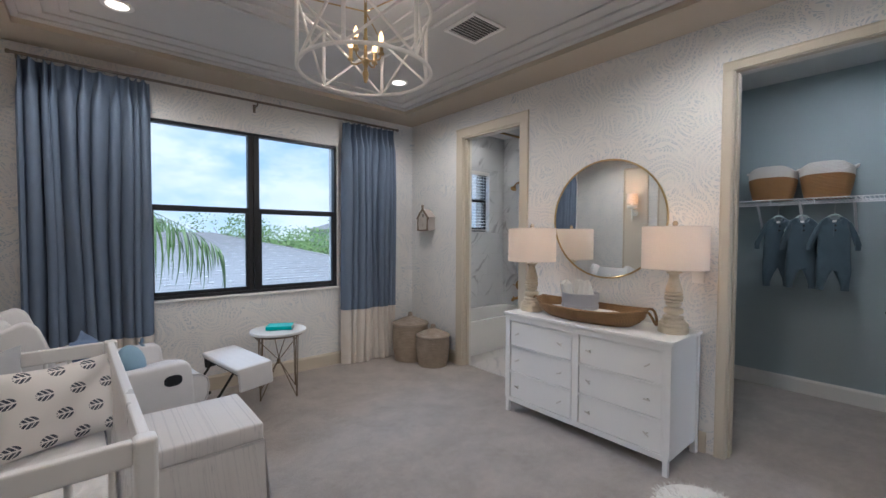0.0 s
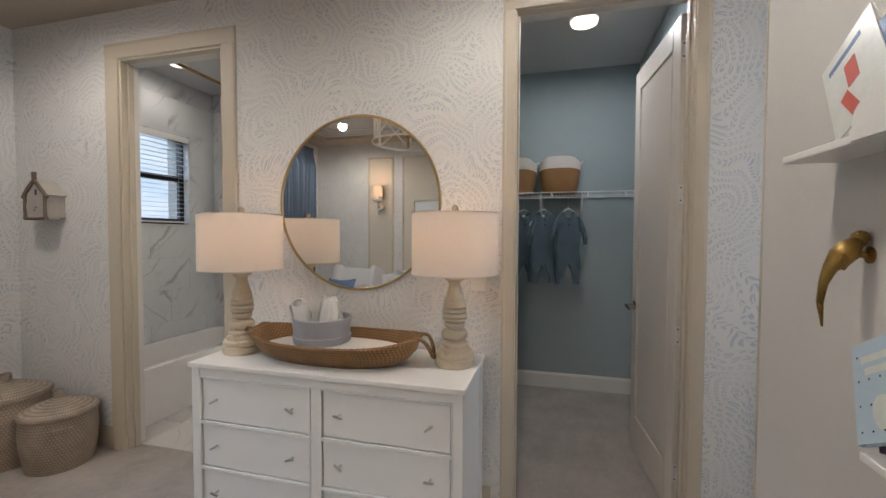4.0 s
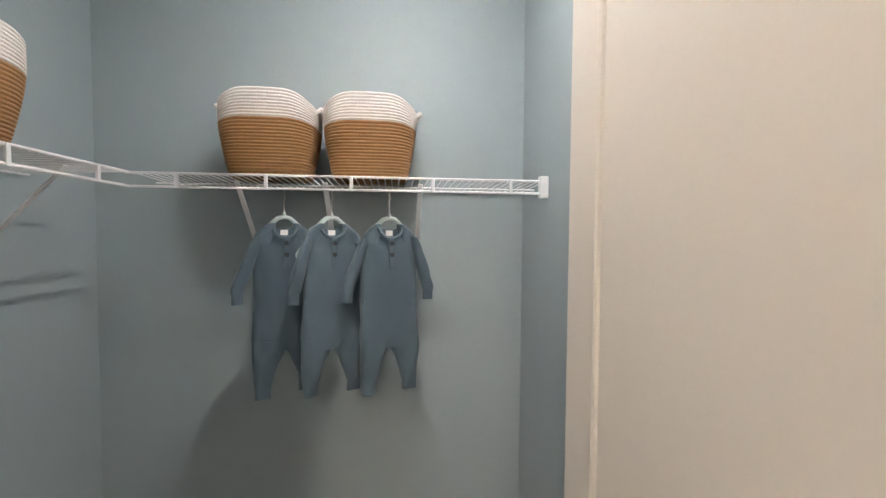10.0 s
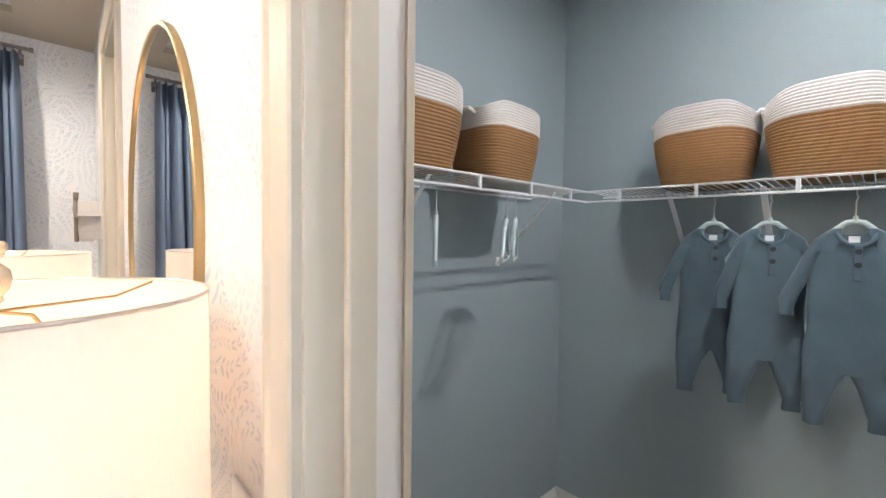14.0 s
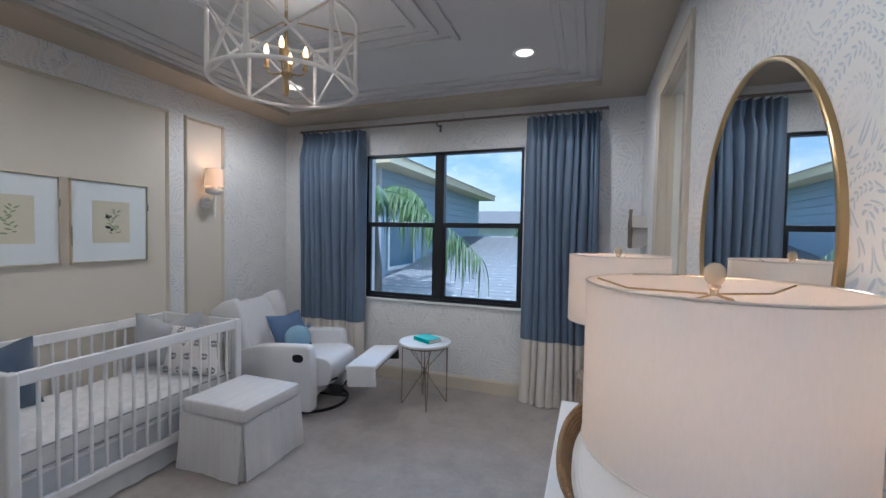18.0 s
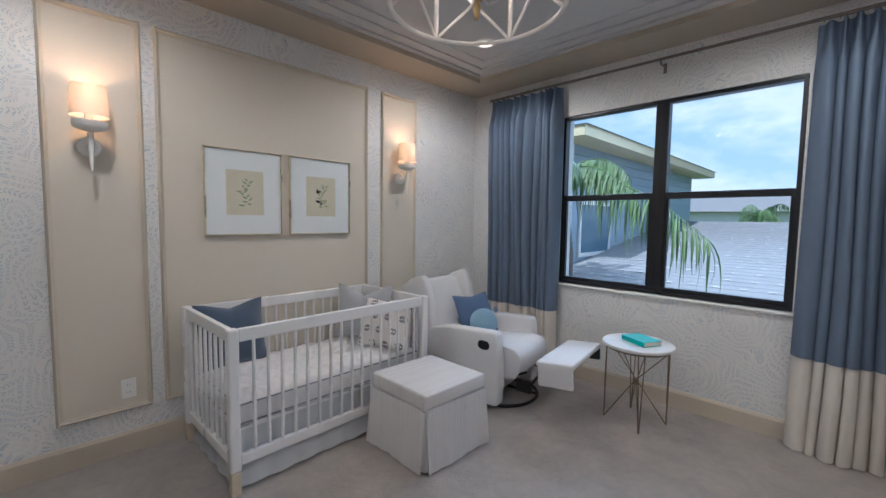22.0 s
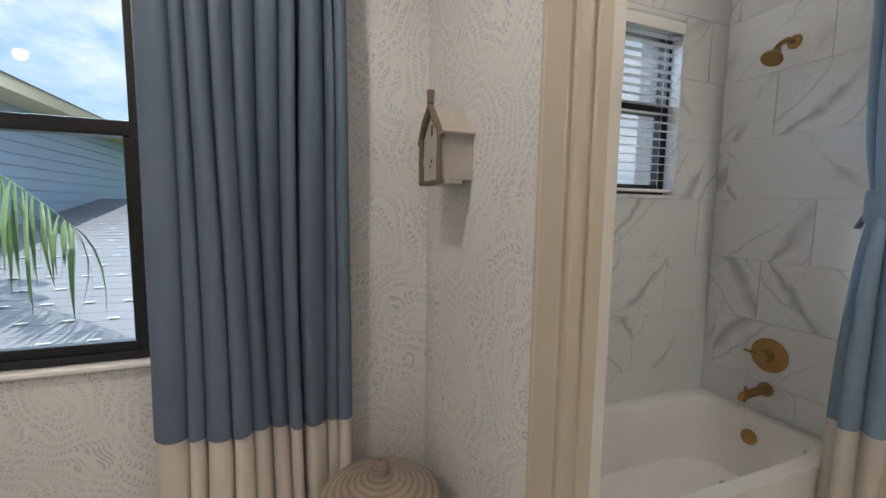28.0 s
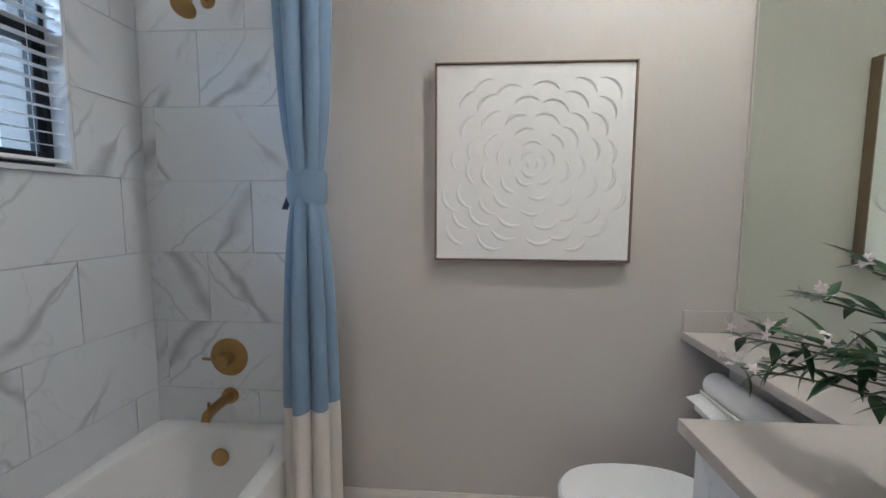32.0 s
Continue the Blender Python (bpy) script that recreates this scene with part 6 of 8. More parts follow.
def fur_stool(x, y):
    root = thing("fur_stool", pose(x, y, 0), "small round stool covered in white shaggy fur", "stool")
    part("seat", lathe([(0.0, 0.30), (0.15, 0.30), (0.165, 0.33), (0.155, 0.375), (0.10, 0.39), (0.0, 0.392)], 32, cap=False), M_TOWEL, root, smooth=True)
    rnd = random.Random(6)
    bm = bmesh.new()
    for k in range(900):
        a, f = rnd.uniform(0, math.tau), rnd.random() ** 0.5
        top = rnd.random() < 0.7
        c = Vector((0.155 * f * math.cos(a), 0.155 * f * math.sin(a), 0.385 - 0.02 * f ** 3)) if top else Vector((0.163 * math.cos(a), 0.163 * math.sin(a), rnd.uniform(0.31, 0.37)))
        d = Vector((math.cos(a) * (0.3 + f), math.sin(a) * (0.3 + f), 1.0 if top else -0.2)) + Vector((rnd.uniform(-0.6, 0.6), rnd.uniform(-0.6, 0.6), 0))
        d = d.normalized() * rnd.uniform(0.018, 0.035)
        u = d.orthogonal().normalized() * 0.003
        bm.faces.new([bm.verts.new(p) for p in (c - u, c + u, c + d)])
    part("fur", bm, M_TOWEL, root, "white shaggy fur", kind="stuff")
    for i in range(4):
        a = i * math.tau / 4 + 0.4
        part("leg", tube([(0.10 * math.cos(a), 0.10 * math.sin(a), 0.31), (0.14 * math.cos(a), 0.14 * math.sin(a), 0.0)], 0.012, 10), M_LAMPWOOD, root, smooth=True)


fur_stool(1.74, 0.52)
# ---- closet ----
M_WIREWHITE = plain("white_epoxy_wire", (0.78, 0.78, 0.78), 0.35, vary=0.03)
SZ = 1.725


def wire_shelf(name_label, m, length, wires):
    """Runs along its own x; wall at y = 0.30, lip at y = 0."""
    root = thing("wire_shelf", m, name_label, "wire shelf", "closet shelves")
    for y, z, r in ((0.0, 0.012, 0.0042), (0.0, -0.033, 0.0042), (0.15, -0.005, 0.0035), (0.292, -0.005, 0.0035)):
        part("rail", tube([(0, y, z), (length, y, z)], r, 8), M_WIREWHITE, root, smooth=True)
    me = mesh_of("wire", tube([(0, 0.0, 0.006), (0, 0.006, 0.011), (0, 0.292, 0.0)], 0.0019, 6), M_WIREWHITE)
    for i in range(wires):
        ob = new("wire", me)
        ob.parent = root
        ob.matrix_basis = pose(0.012 + (length - 0.024) * i / (wires - 1), 0, 0)
    me = mesh_of("lip_clip", box((-0.006, -0.006, -0.037), (0.006, 0.004, 0.015), 0.002), M_WIREWHITE)
    k = max(2, int(length / 0.27))
    for i in range(k):
        ob = new("lip_clip", me)
        ob.parent = root
        ob.matrix_basis = pose(length * (i + 0.5) / k, 0, 0)
    return root


def bracket(parent, x):
    b = part("bracket", box((x - 0.009, -0.002, -0.004), (x + 0.009, 0.002, 0.425), 0.0015, 1, m=Matrix.Translation((0, 0.292, -0.318)) @ Matrix.Rotation(radians(43.2), 4, "X")), M_WIREWHITE, parent)
    part("foot_plate", box((x - 0.012, 0.288, -0.325), (x + 0.012, 0.30, -0.285), 0.002), M_WIREWHITE, b)


sh1 = wire_shelf("white wire closet shelf along the back wall", Matrix(((0, 1, 0, 4.55), (-1, 0, 0, 1.315), (0, 0, 1, SZ), (0, 0, 0, 1))), 1.42, 56)
for x in (0.33, 0.62, 0.95):
    bracket(sh1, x)
part("end_bracket", box((1.385, -0.012, -0.05), (1.419, 0.012, 0.03), 0.004), M_WIREWHITE, sh1, "white plastic end bracket")
sh2 = wire_shelf("white wire closet shelf along the side wall", Matrix(((1, 0, 0, 3.135), (0, 1, 0, 1.315), (0, 0, 1, SZ), (0, 0, 0, 1))), 1.41, 56)
for x in (0.49, 1.155):
    bracket(sh2, x)

M_ROPETAN = plain("tan_jute_rope", (0.34, 0.185, 0.075), 0.85, vary=0.14, scale=10, grain=180, bump=0.5)
M_ROPEWHITE = plain("white_cotton_rope", (0.72, 0.68, 0.63), 0.9, vary=0.06, scale=10, grain=180, bump=0.5)


def rope_basket(x, y, turn, w=0.335, d=0.25, h=0.276, dip=0.03):
    root = thing("rope_storage_basket", pose(x, y, SZ + 0.014, 0, 0, turn), "coiled rope storage basket, tan below and white above", "basket", "rope baskets on the closet shelves")

    def skin(a, b, n):
        rings = []
        for i in range(n + 1):
            for q, bulge in ((0.0, 0.0), (0.3, 0.0032), (0.7, 0.0032)):
                f = min(1.0, a + (b - a) * (i + q) / n)
                if i == n and q:
                    break
                s = 0.80 + 0.20 * math.sin(min(1.0, f * 1.15) * math.pi / 2) - 0.03 * max(0, f - 0.8)
                z = lambda t, f=f: f * h + dip * f * f * (0.5 - abs(math.cos(t)) ** 2) * -0.0 + dip * f ** 3 * (abs(math.sin(t)) ** 3 - 0.5)
                rings.append((w / 2 * s + bulge, d / 2 * s + bulge, 4.2, z))
        return rings
    part("tan_body", loft([(0.02, 0.02, 2, 0.0)] + skin(0.0, 0.70, 18), 48), M_ROPETAN, root, "tan jute rope coils", 60)
    up = skin(0.70, 1.0, 9)
    inner = [(a - 0.011, b - 0.011, e, z) for a, b, e, z in reversed(up)]
    part("white_band", loft(up + inner, 48, False), M_ROPEWHITE, root, "white cotton rope band", 60)
    part("lining", loft([(w / 2 * 0.85, d / 2 * 0.85, 3.2, h * 0.60), (w / 2 * 0.2, d / 2 * 0.2, 3, h * 0.60), (0.002, 0.002, 2, h * 0.60)], 32, False), M_ROPETAN, root)
    for s in (-1, 1):
        part("handle", tube([(s * w / 2 * 0.96, -0.05, h * 0.86), (s * (w / 2 + 0.016), -0.035, h * 0.93), (s * (w / 2 + 0.02), 0.0, h * 0.95), (s * (w / 2 + 0.016), 0.035, h * 0.93), (s * w / 2 * 0.96, 0.05, h * 0.86)], 0.008, 8), M_ROPEWHITE, root, smooth=True)


rope_basket(4.695, 0.905, 90, dip=0.05)
rope_basket(4.695, 0.545, 90, dip=0.05)
rope_basket(4.072, 1.452, 2, 0.345, 0.25, 0.262)
rope_basket(3.622, 1.452, -2, 0.375, 0.25, 0.272)

M_ONESIE = fabric("slate_blue_ribbed_cotton", (0.080, 0.120, 0.148), weave=2200, vary=0.12)
M_HANGER = plain("pale_mint_plastic", (0.50, 0.60, 0.58), 0.4, vary=0.03)


def hanger(m, label, group=""):
    root = thing("clothes_hanger", m, label, "hanger", group)
    part("hook", tube([(0.0, 0, 0.034), (0.0, 0, 0.094)] + [(0.014 - 0.014 * math.cos(a), 0, 0.118 + 0.018 * math.sin(a)) for a in [k * 3.9 / 10 - 0.9 for k in range(11)]], 0.0016, 6), M_NICKEL, root, "thin wire hook", True)
    part("collar", tube([(0, 0, 0.030), (0, 0, 0.050)], 0.006, 8, rs=[0.008, 0.005]), M_HANGER, root, smooth=True)
    for s in (-1, 1):
        part("arm", tube([(0, 0, 0.034), (s * 0.020, 0, 0.030), (s * 0.042, 0, 0.010), (s * 0.082, 0, -0.042), (s * 0.118, 0, -0.092), (s * 0.116, 0, -0.102)], 0.007, 8, rs=[0.007, 0.0075, 0.0075, 0.0065, 0.005, 0.004]), M_HANGER, root, smooth=True)
    part("bar", tube([(-0.116, 0, -0.100), (-0.10, 0, -0.105), (0.10, 0, -0.105), (0.116, 0, -0.100)], 0.0045, 8), M_HANGER, root, smooth=True)
    return root


def romper(y, x, turn, flip):
    """A baby's one-piece suit on a hanger; its own x runs across the shoulders."""
    m = pose(x, y, 1.562, 0, 0, -90 + turn)
    hanger(m, "pale mint plastic hanger holding a romper", "hangers with rompers")
    root = thing("baby_romper", m @ Matrix.Diagonal((0.95, 1.0, 0.93, 1)), "slate blue long-sleeved baby romper on a hanger", "baby clothes", "rompers in the closet")
    rnd = random.Random(int(y * 1000))
    ph = [rnd.uniform(0, 6.28) for _ in range(5)]

    def crease(px, pz):
        """Soft drapes, deepest at the waist and the knees."""
        d = 0.006 * math.sin(px * 55 + pz * 26 + ph[0]) * math.sin(pz * 17 + ph[1]) + 0.004 * math.sin(px * 95 - pz * 30 + ph[2])
        return d + 0.007 * math.sin(px * 30 + ph[3]) * min(1.0, max(0.0, -pz - 0.1) * 3)

    def tubular(rows, side=1.0, shift=0.0):
        """A flattened sleeve of cloth: rows of (left, right, height, half depth)."""
        k = 20
        b = bmesh.new()
        rings = []
        for a, c, z, t in rows:
            mid, half = (a + c) / 2, (c - a) / 2
            ring_ = []
            for q in range(k):
                w = q * math.tau / k
                px = mid + half * math.copysign(abs(math.cos(w)) ** 0.8, math.cos(w))
                py = t * math.copysign(abs(math.sin(w)) ** 0.7, math.sin(w)) + shift
                ring_.append(b.verts.new((px * side, py + crease(px * side, z), z)))
            rings.append(ring_)
        for r0, r1 in zip(rings, rings[1:]):
            for q in range(k):
                b.faces.new((r0[q], r0[(q + 1) % k], r1[(q + 1) % k], r1[q]))
        b.faces.new(rings[0])
        b.faces.new(rings[-1])
        return b

    def finer(rows, n=5):
        out = []
        for r0, r1 in zip(rows, rows[1:]):
            out += [tuple(p + (q - p) * i / n for p, q in zip(r0, r1)) for i in range(n)]
        return out + [rows[-1]]
    part("body", tubular(finer([(-0.070, 0.070, -0.030, 0.012), (-0.102, 0.102, -0.046, 0.015), (-0.112, 0.112, -0.078, 0.021), (-0.106, 0.106, -0.16, 0.024), (-0.104, 0.104, -0.27, 0.022), (-0.112, 0.112, -0.39, 0.024), (-0.112, 0.112, -0.452, 0.0238)])), M_ONESIE, root, smooth=60)
    for s in (-1, 1):
        part("shoulder", tubular(finer([(0.030, 0.050, 0.014, 0.011), (0.030, 0.074, -0.002, 0.016), (0.036, 0.098, -0.028, 0.019), (0.042, 0.102, -0.060, 0.020)], 3), s), M_ONESIE, root, smooth=60)
        part("leg", tubular(finer([(0.0, 0.111, -0.415, 0.022), (0.002, 0.112, -0.450, 0.0235), (0.020, 0.112, -0.490, 0.023), (0.040, 0.108, -0.545, 0.021), (0.050, 0.106, -0.585, 0.019)]), s), M_ONESIE, root, smooth=60)
        part("leg_cuff", tubular(finer([(0.052, 0.104, -0.582, 0.016), (0.051, 0.105, -0.624, 0.016)], 3), s), M_ONESIE, root, "ribbed leg cuff", 60)
        k = 0.012 if s * flip > 0 else 0.026
        fwd = -0.026 if s * flip > 0 else -0.002
        part("sleeve", tubular(finer([(0.076, 0.098, -0.034, 0.012), (0.080, 0.120, -0.075, 0.017), (0.092 + k * 0.5, 0.140 + k * 0.4, -0.15, 0.018), (0.104 + k, 0.150 + k, -0.215, 0.017), (0.108 + k, 0.152 + k, -0.235, 0.016)]), s, fwd), M_ONESIE, root, smooth=60)
        part("cuff", tubular(finer([(0.111 + k, 0.149 + k, -0.232, 0.013), (0.112 + k, 0.148 + k, -0.274, 0.013)], 3), s, fwd), M_ONESIE, root, "ribbed sleeve cuff", 60)
    part("neck_band", tube([(-0.046, -0.012, 0.000), (-0.036, -0.022, -0.022), (-0.018, -0.027, -0.036), (0.0, -0.028, -0.040), (0.018, -0.027, -0.036), (0.036, -0.022, -0.022), (0.046, -0.012, 0.000)], 0.006, 8), M_ONESIE, root, smooth=True)
    part("placket", box((-0.010, -0.0345, -0.150), (0.011, -0.024, -0.040), 0.003), M_ONESIE, root)
    for z in (-0.058, -0.100):
        part("button", lathe([(0.0, 0), (0.0085, 0), (0.0085, 0.003), (0.0, 0.003)], 12, m=pose(0, -0.0345, z, 90, 0, 0), cap=False), M_DARKINK, root, "dark button")
    part("size_label", box((-0.013, 0.000, -0.040), (0.013, 0.002, -0.010)), M_WHITE, root, "white woven label")
    part("back_neck", prism([(-0.048, 0.004), (-0.02, -0.006), (0.02, -0.006), (0.048, 0.004), (0.05, -0.05), (-0.05, -0.05)], 0.004, 0.010, "y"), M_ONESIE, root)


romper(0.832, 4.555, 27, 1)
romper(0.672, 4.552, 25, -1)
romper(0.474, 4.548, 17, 1)
for x, t in ((3.655, 48), (3.985, 33), (4.038, 34)):
    hanger(pose(x, 1.318, 1.562, 0, 0, t), "empty pale mint hanger on the closet rail", "empty hangers")

# ---- bathroom ----
GROUT = plain("pale_grout", (0.62, 0.62, 0.61), 0.9, vary=0.04)
ZT0, ZT1, TW, TILE_H, GAP = 0.40, 2.70, 0.61, 0.3005, 0.0022


def tiled(name, axis, at, side, a0, a1, z0, z1, hole, label, phase, step=-1):
    """Large marble tiles in running bond, each a piece of its own, on a bed of grout."""
    bed = wall_with_holes(axis, at if side > 0 else at - 0.008, 0.008, a0, a1, z0, z1, [hole] if hole else [])
    root = struct(name, bed, GROUT, label, "tiled wall")
    r0 = 0.556 - TILE_H
    rows = int((z1 - r0) / TILE_H) + 1
    for r in range(rows):
        za, zb = max(z0, r0 + r * TILE_H), min(z1, r0 + (r + 1) * TILE_H)
        if zb - za < 0.02:
            continue
        k = -1
        while True:
            ua = phase - 6 * TW + (k + (step * (r - 2)) % 3 / 3) * TW
            k += 1
            if ua > a1:
                break
            if ua + TW < a0:
                continue
            pieces = [(max(a0, ua), min(a1, ua + TW), za, zb)]
            if hole:
                cut = []
                for p, q, s, t in pieces:
                    if q <= hole[0] or p >= hole[1] or t <= hole[2] or s >= hole[3]:
                        cut.append((p, q, s, t))
                        continue
                    if p < hole[0]:
                        cut.append((p, hole[0], s, t))
                    if q > hole[1]:
                        cut.append((hole[1], q, s, t))
                    if s < hole[2]:
                        cut.append((max(p, hole[0]), min(q, hole[1]), s, hole[2]))
                    if t > hole[3]:
                        cut.append((max(p, hole[0]), min(q, hole[1]), hole[3], t))
                pieces = cut
            for p, q, s, t in pieces:
                if q - p < 0.015 or t - s < 0.015:
                    continue
                g = GAP / 2
                f0, f1 = (at + 0.008, at + 0.0125) if side > 0 else (at - 0.0125, at - 0.008)
                if axis == "x":
                    bm = box((f0, p + g, s + g), (f1, q - g, t - g), 0.0012, 1)
                else:
                    bm = box((p + g, f0, s + g), (q - g, f1, t - g), 0.0012, 1)
                part("tile", bm, M_MARBLE, root)
    return root


YT = 3.375
tiled("tiled_wall_east", "x", XB, -1, YT, YWB, ZT0, 2.84, None, "white marble-look tiles with grey veins above the bath", 3.82)
tiled("tiled_wall_north", "y", YWB, -1, XD + TH, XB - 0.013, ZT0, 2.84, (BWIN[0], BWIN[1], BWIN[2], BWIN[3]), "white marble-look tiles round the bathroom window", 3.70, 1)
tiled("tiled_wall_west", "x", XD + TH, 1, YT, YWB - 0.013, ZT0, 2.84, None, "white marble-look tiles at the end of the bath", 3.82)
_b = bmesh.new()
for lo, hi in (((BWIN[0], YWB - 0.012, BWIN[2]), (BWIN[0] + 0.012, YWB + 0.055, BWIN[3])), ((BWIN[1] - 0.012, YWB - 0.012, BWIN[2]), (BWIN[1], YWB + 0.055, BWIN[3])), ((BWIN[0] + 0.012, YWB - 0.012, BWIN[3] - 0.012), (BWIN[1] - 0.012, YWB + 0.055, BWIN[3])), ((BWIN[0] - 0.01, YWB - 0.026, BWIN[2] - 0.012), (BWIN[1] + 0.01, YWB + 0.055, BWIN[2] + 0.006))):
    box(lo, hi, 0.002, bm=_b)
struct("window_reveal_bath", _b, M_MARBLE, "marble lining and sill of the bathroom window", "trim")
fl = struct("floor_bath", box((XD + 0.07, 1.66, 0.0005), (XB, YT + 0.03, 0.004)), GROUT, "marble-look tile floor of the bathroom", "tile floor")
for i in range(3):
    for j in range(6):
        x0, y0 = XD + 0.07 + i * 0.61 - (0.3 if j % 2 else 0), 1.66 + j * 0.305
        p, q = max(XD + 0.072, x0 + 0.0015), min(XB - 0.002, x0 + 0.6085)
        s, t = y0 + 0.0015, min(YT + 0.028, y0 + 0.3035)
        if q - p > 0.02 and t - s > 0.02:
            part("tile", box((p, s, 0.004), (q, t, 0.0085), 0.001, 1), M_FLOORTILE, fl)


def bathtub():
    x0, x1, y0, y1, h = XD + TH + 0.013, XB - 0.013, 3.385, YWB - 0.014, 0.410
    a, b = (x1 - x0) / 2, (y1 - y0) / 2
    root = thing("bathtub", pose((x0 + x1) / 2, (y0 + y1) / 2, 0), "white acrylic alcove bathtub with a flat front", "bathtub")
    part("shell", loft([(a, b, 30, 0.005), (a, b, 30, h - 0.012), (a - 0.004, b - 0.004, 26, h - 0.002), (a - 0.012, b - 0.012, 22, h), (a - 0.055, b - 0.055, 7, h), (a - 0.066, b - 0.066, 6.5, h - 0.004), (a - 0.075, b - 0.074, 6, h - 0.02), (a - 0.10, b - 0.085, 5, h - 0.14), (a - 0.15, b - 0.105, 4.2, 0.11), (a - 0.19, b - 0.14, 4, 0.085), (0.25, 0.10, 3, 0.078), (0.02, 0.01, 2, 0.078)], 128), M_PORCELAIN, root, smooth=40)
    part("overflow", lathe([(0.0, 0), (0.036, 0), (0.036, 0.008), (0.030, 0.012), (0.0, 0.012)], 24, m=pose(a - 0.099, 0.010, 0.305, 0, -84, 0), cap=False), M_BRONZE, root, "round bronze overflow plate", True)
    part("drain", lathe([(0.0, 0), (0.03, 0), (0.034, 0.003), (0.022, 0.007), (0.0, 0.008)], 20, m=pose(a - 0.225, 0.010, 0.081), cap=False), M_BRONZE, root, "bronze drain", True)


bathtub()


def shower_fittings():
    x = XB - 0.0125
    v = thing("shower_valve", pose(x, 3.742, 0.702, 0, -90, 0), "round bronze shower valve with a lever", "tap")
    part("plate", lathe([(0.0, 0), (0.082, 0), (0.083, 0.006), (0.072, 0.012), (0.0, 0.012)], 40, cap=False), M_BRONZE, v, smooth=30)
    part("hub", lathe([(0.030, 0.010), (0.032, 0.045), (0.026, 0.060), (0.0, 0.062)], 24, cap=False), M_BRONZE, v, smooth=30)
    part("lever", tube([(0, 0.0, 0.05), (0.005, 0.05, 0.052), (0.008, 0.085, 0.056)], 0.006, 10), M_BRONZE, v, smooth=True)
    s = thing("tub_spout", pose(x, 3.745, 0.528), "bronze tub spout with a diverter knob", "tap")
    part("flange", lathe([(0.0, 0), (0.036, 0), (0.034, 0.014), (0.0, 0.014)], 24, m=pose(0, 0, 0, 0, -90, 0), cap=False), M_BRONZE, s, smooth=True)
    part("spout", tube([(-0.005, 0, 0), (-0.06, 0, 0.0), (-0.13, 0, -0.004), (-0.162, 0, -0.010), (-0.176, 0, -0.032)], 0.02, 14, rs=[0.024, 0.021, 0.020, 0.020, 0.017]), M_BRONZE, s, smooth=True)
    part("diverter", tube([(-0.150, 0, 0.010), (-0.150, 0, 0.038)], 0.006, 10), M_BRONZE, s, smooth=True)
    h = thing("shower", pose(x, 3.765, 2.17), "bronze shower head on a short arm", "shower head")
    part("flange", lathe([(0.0, 0), (0.032, 0), (0.026, 0.010), (0.0, 0.012)], 24, m=pose(0, 0, 0, 0, -90, 0), cap=False), M_BRONZE, h, smooth=True)
    part("arm", tube([(0, 0, 0), (-0.05, 0, 0.004), (-0.10, 0, -0.025), (-0.125, 0, -0.05)], 0.011, 10), M_BRONZE, h, smooth=True)
    part("head", lathe([(0.0, 0.06), (0.014, 0.058), (0.018, 0.035), (0.040, 0.010), (0.044, 0.0), (0.040, -0.005), (0.0, -0.006)], 28, m=pose(-0.148, 0, -0.095, 0, 35, 0), cap=False), M_BRONZE, h, smooth=30)


shower_fittings()


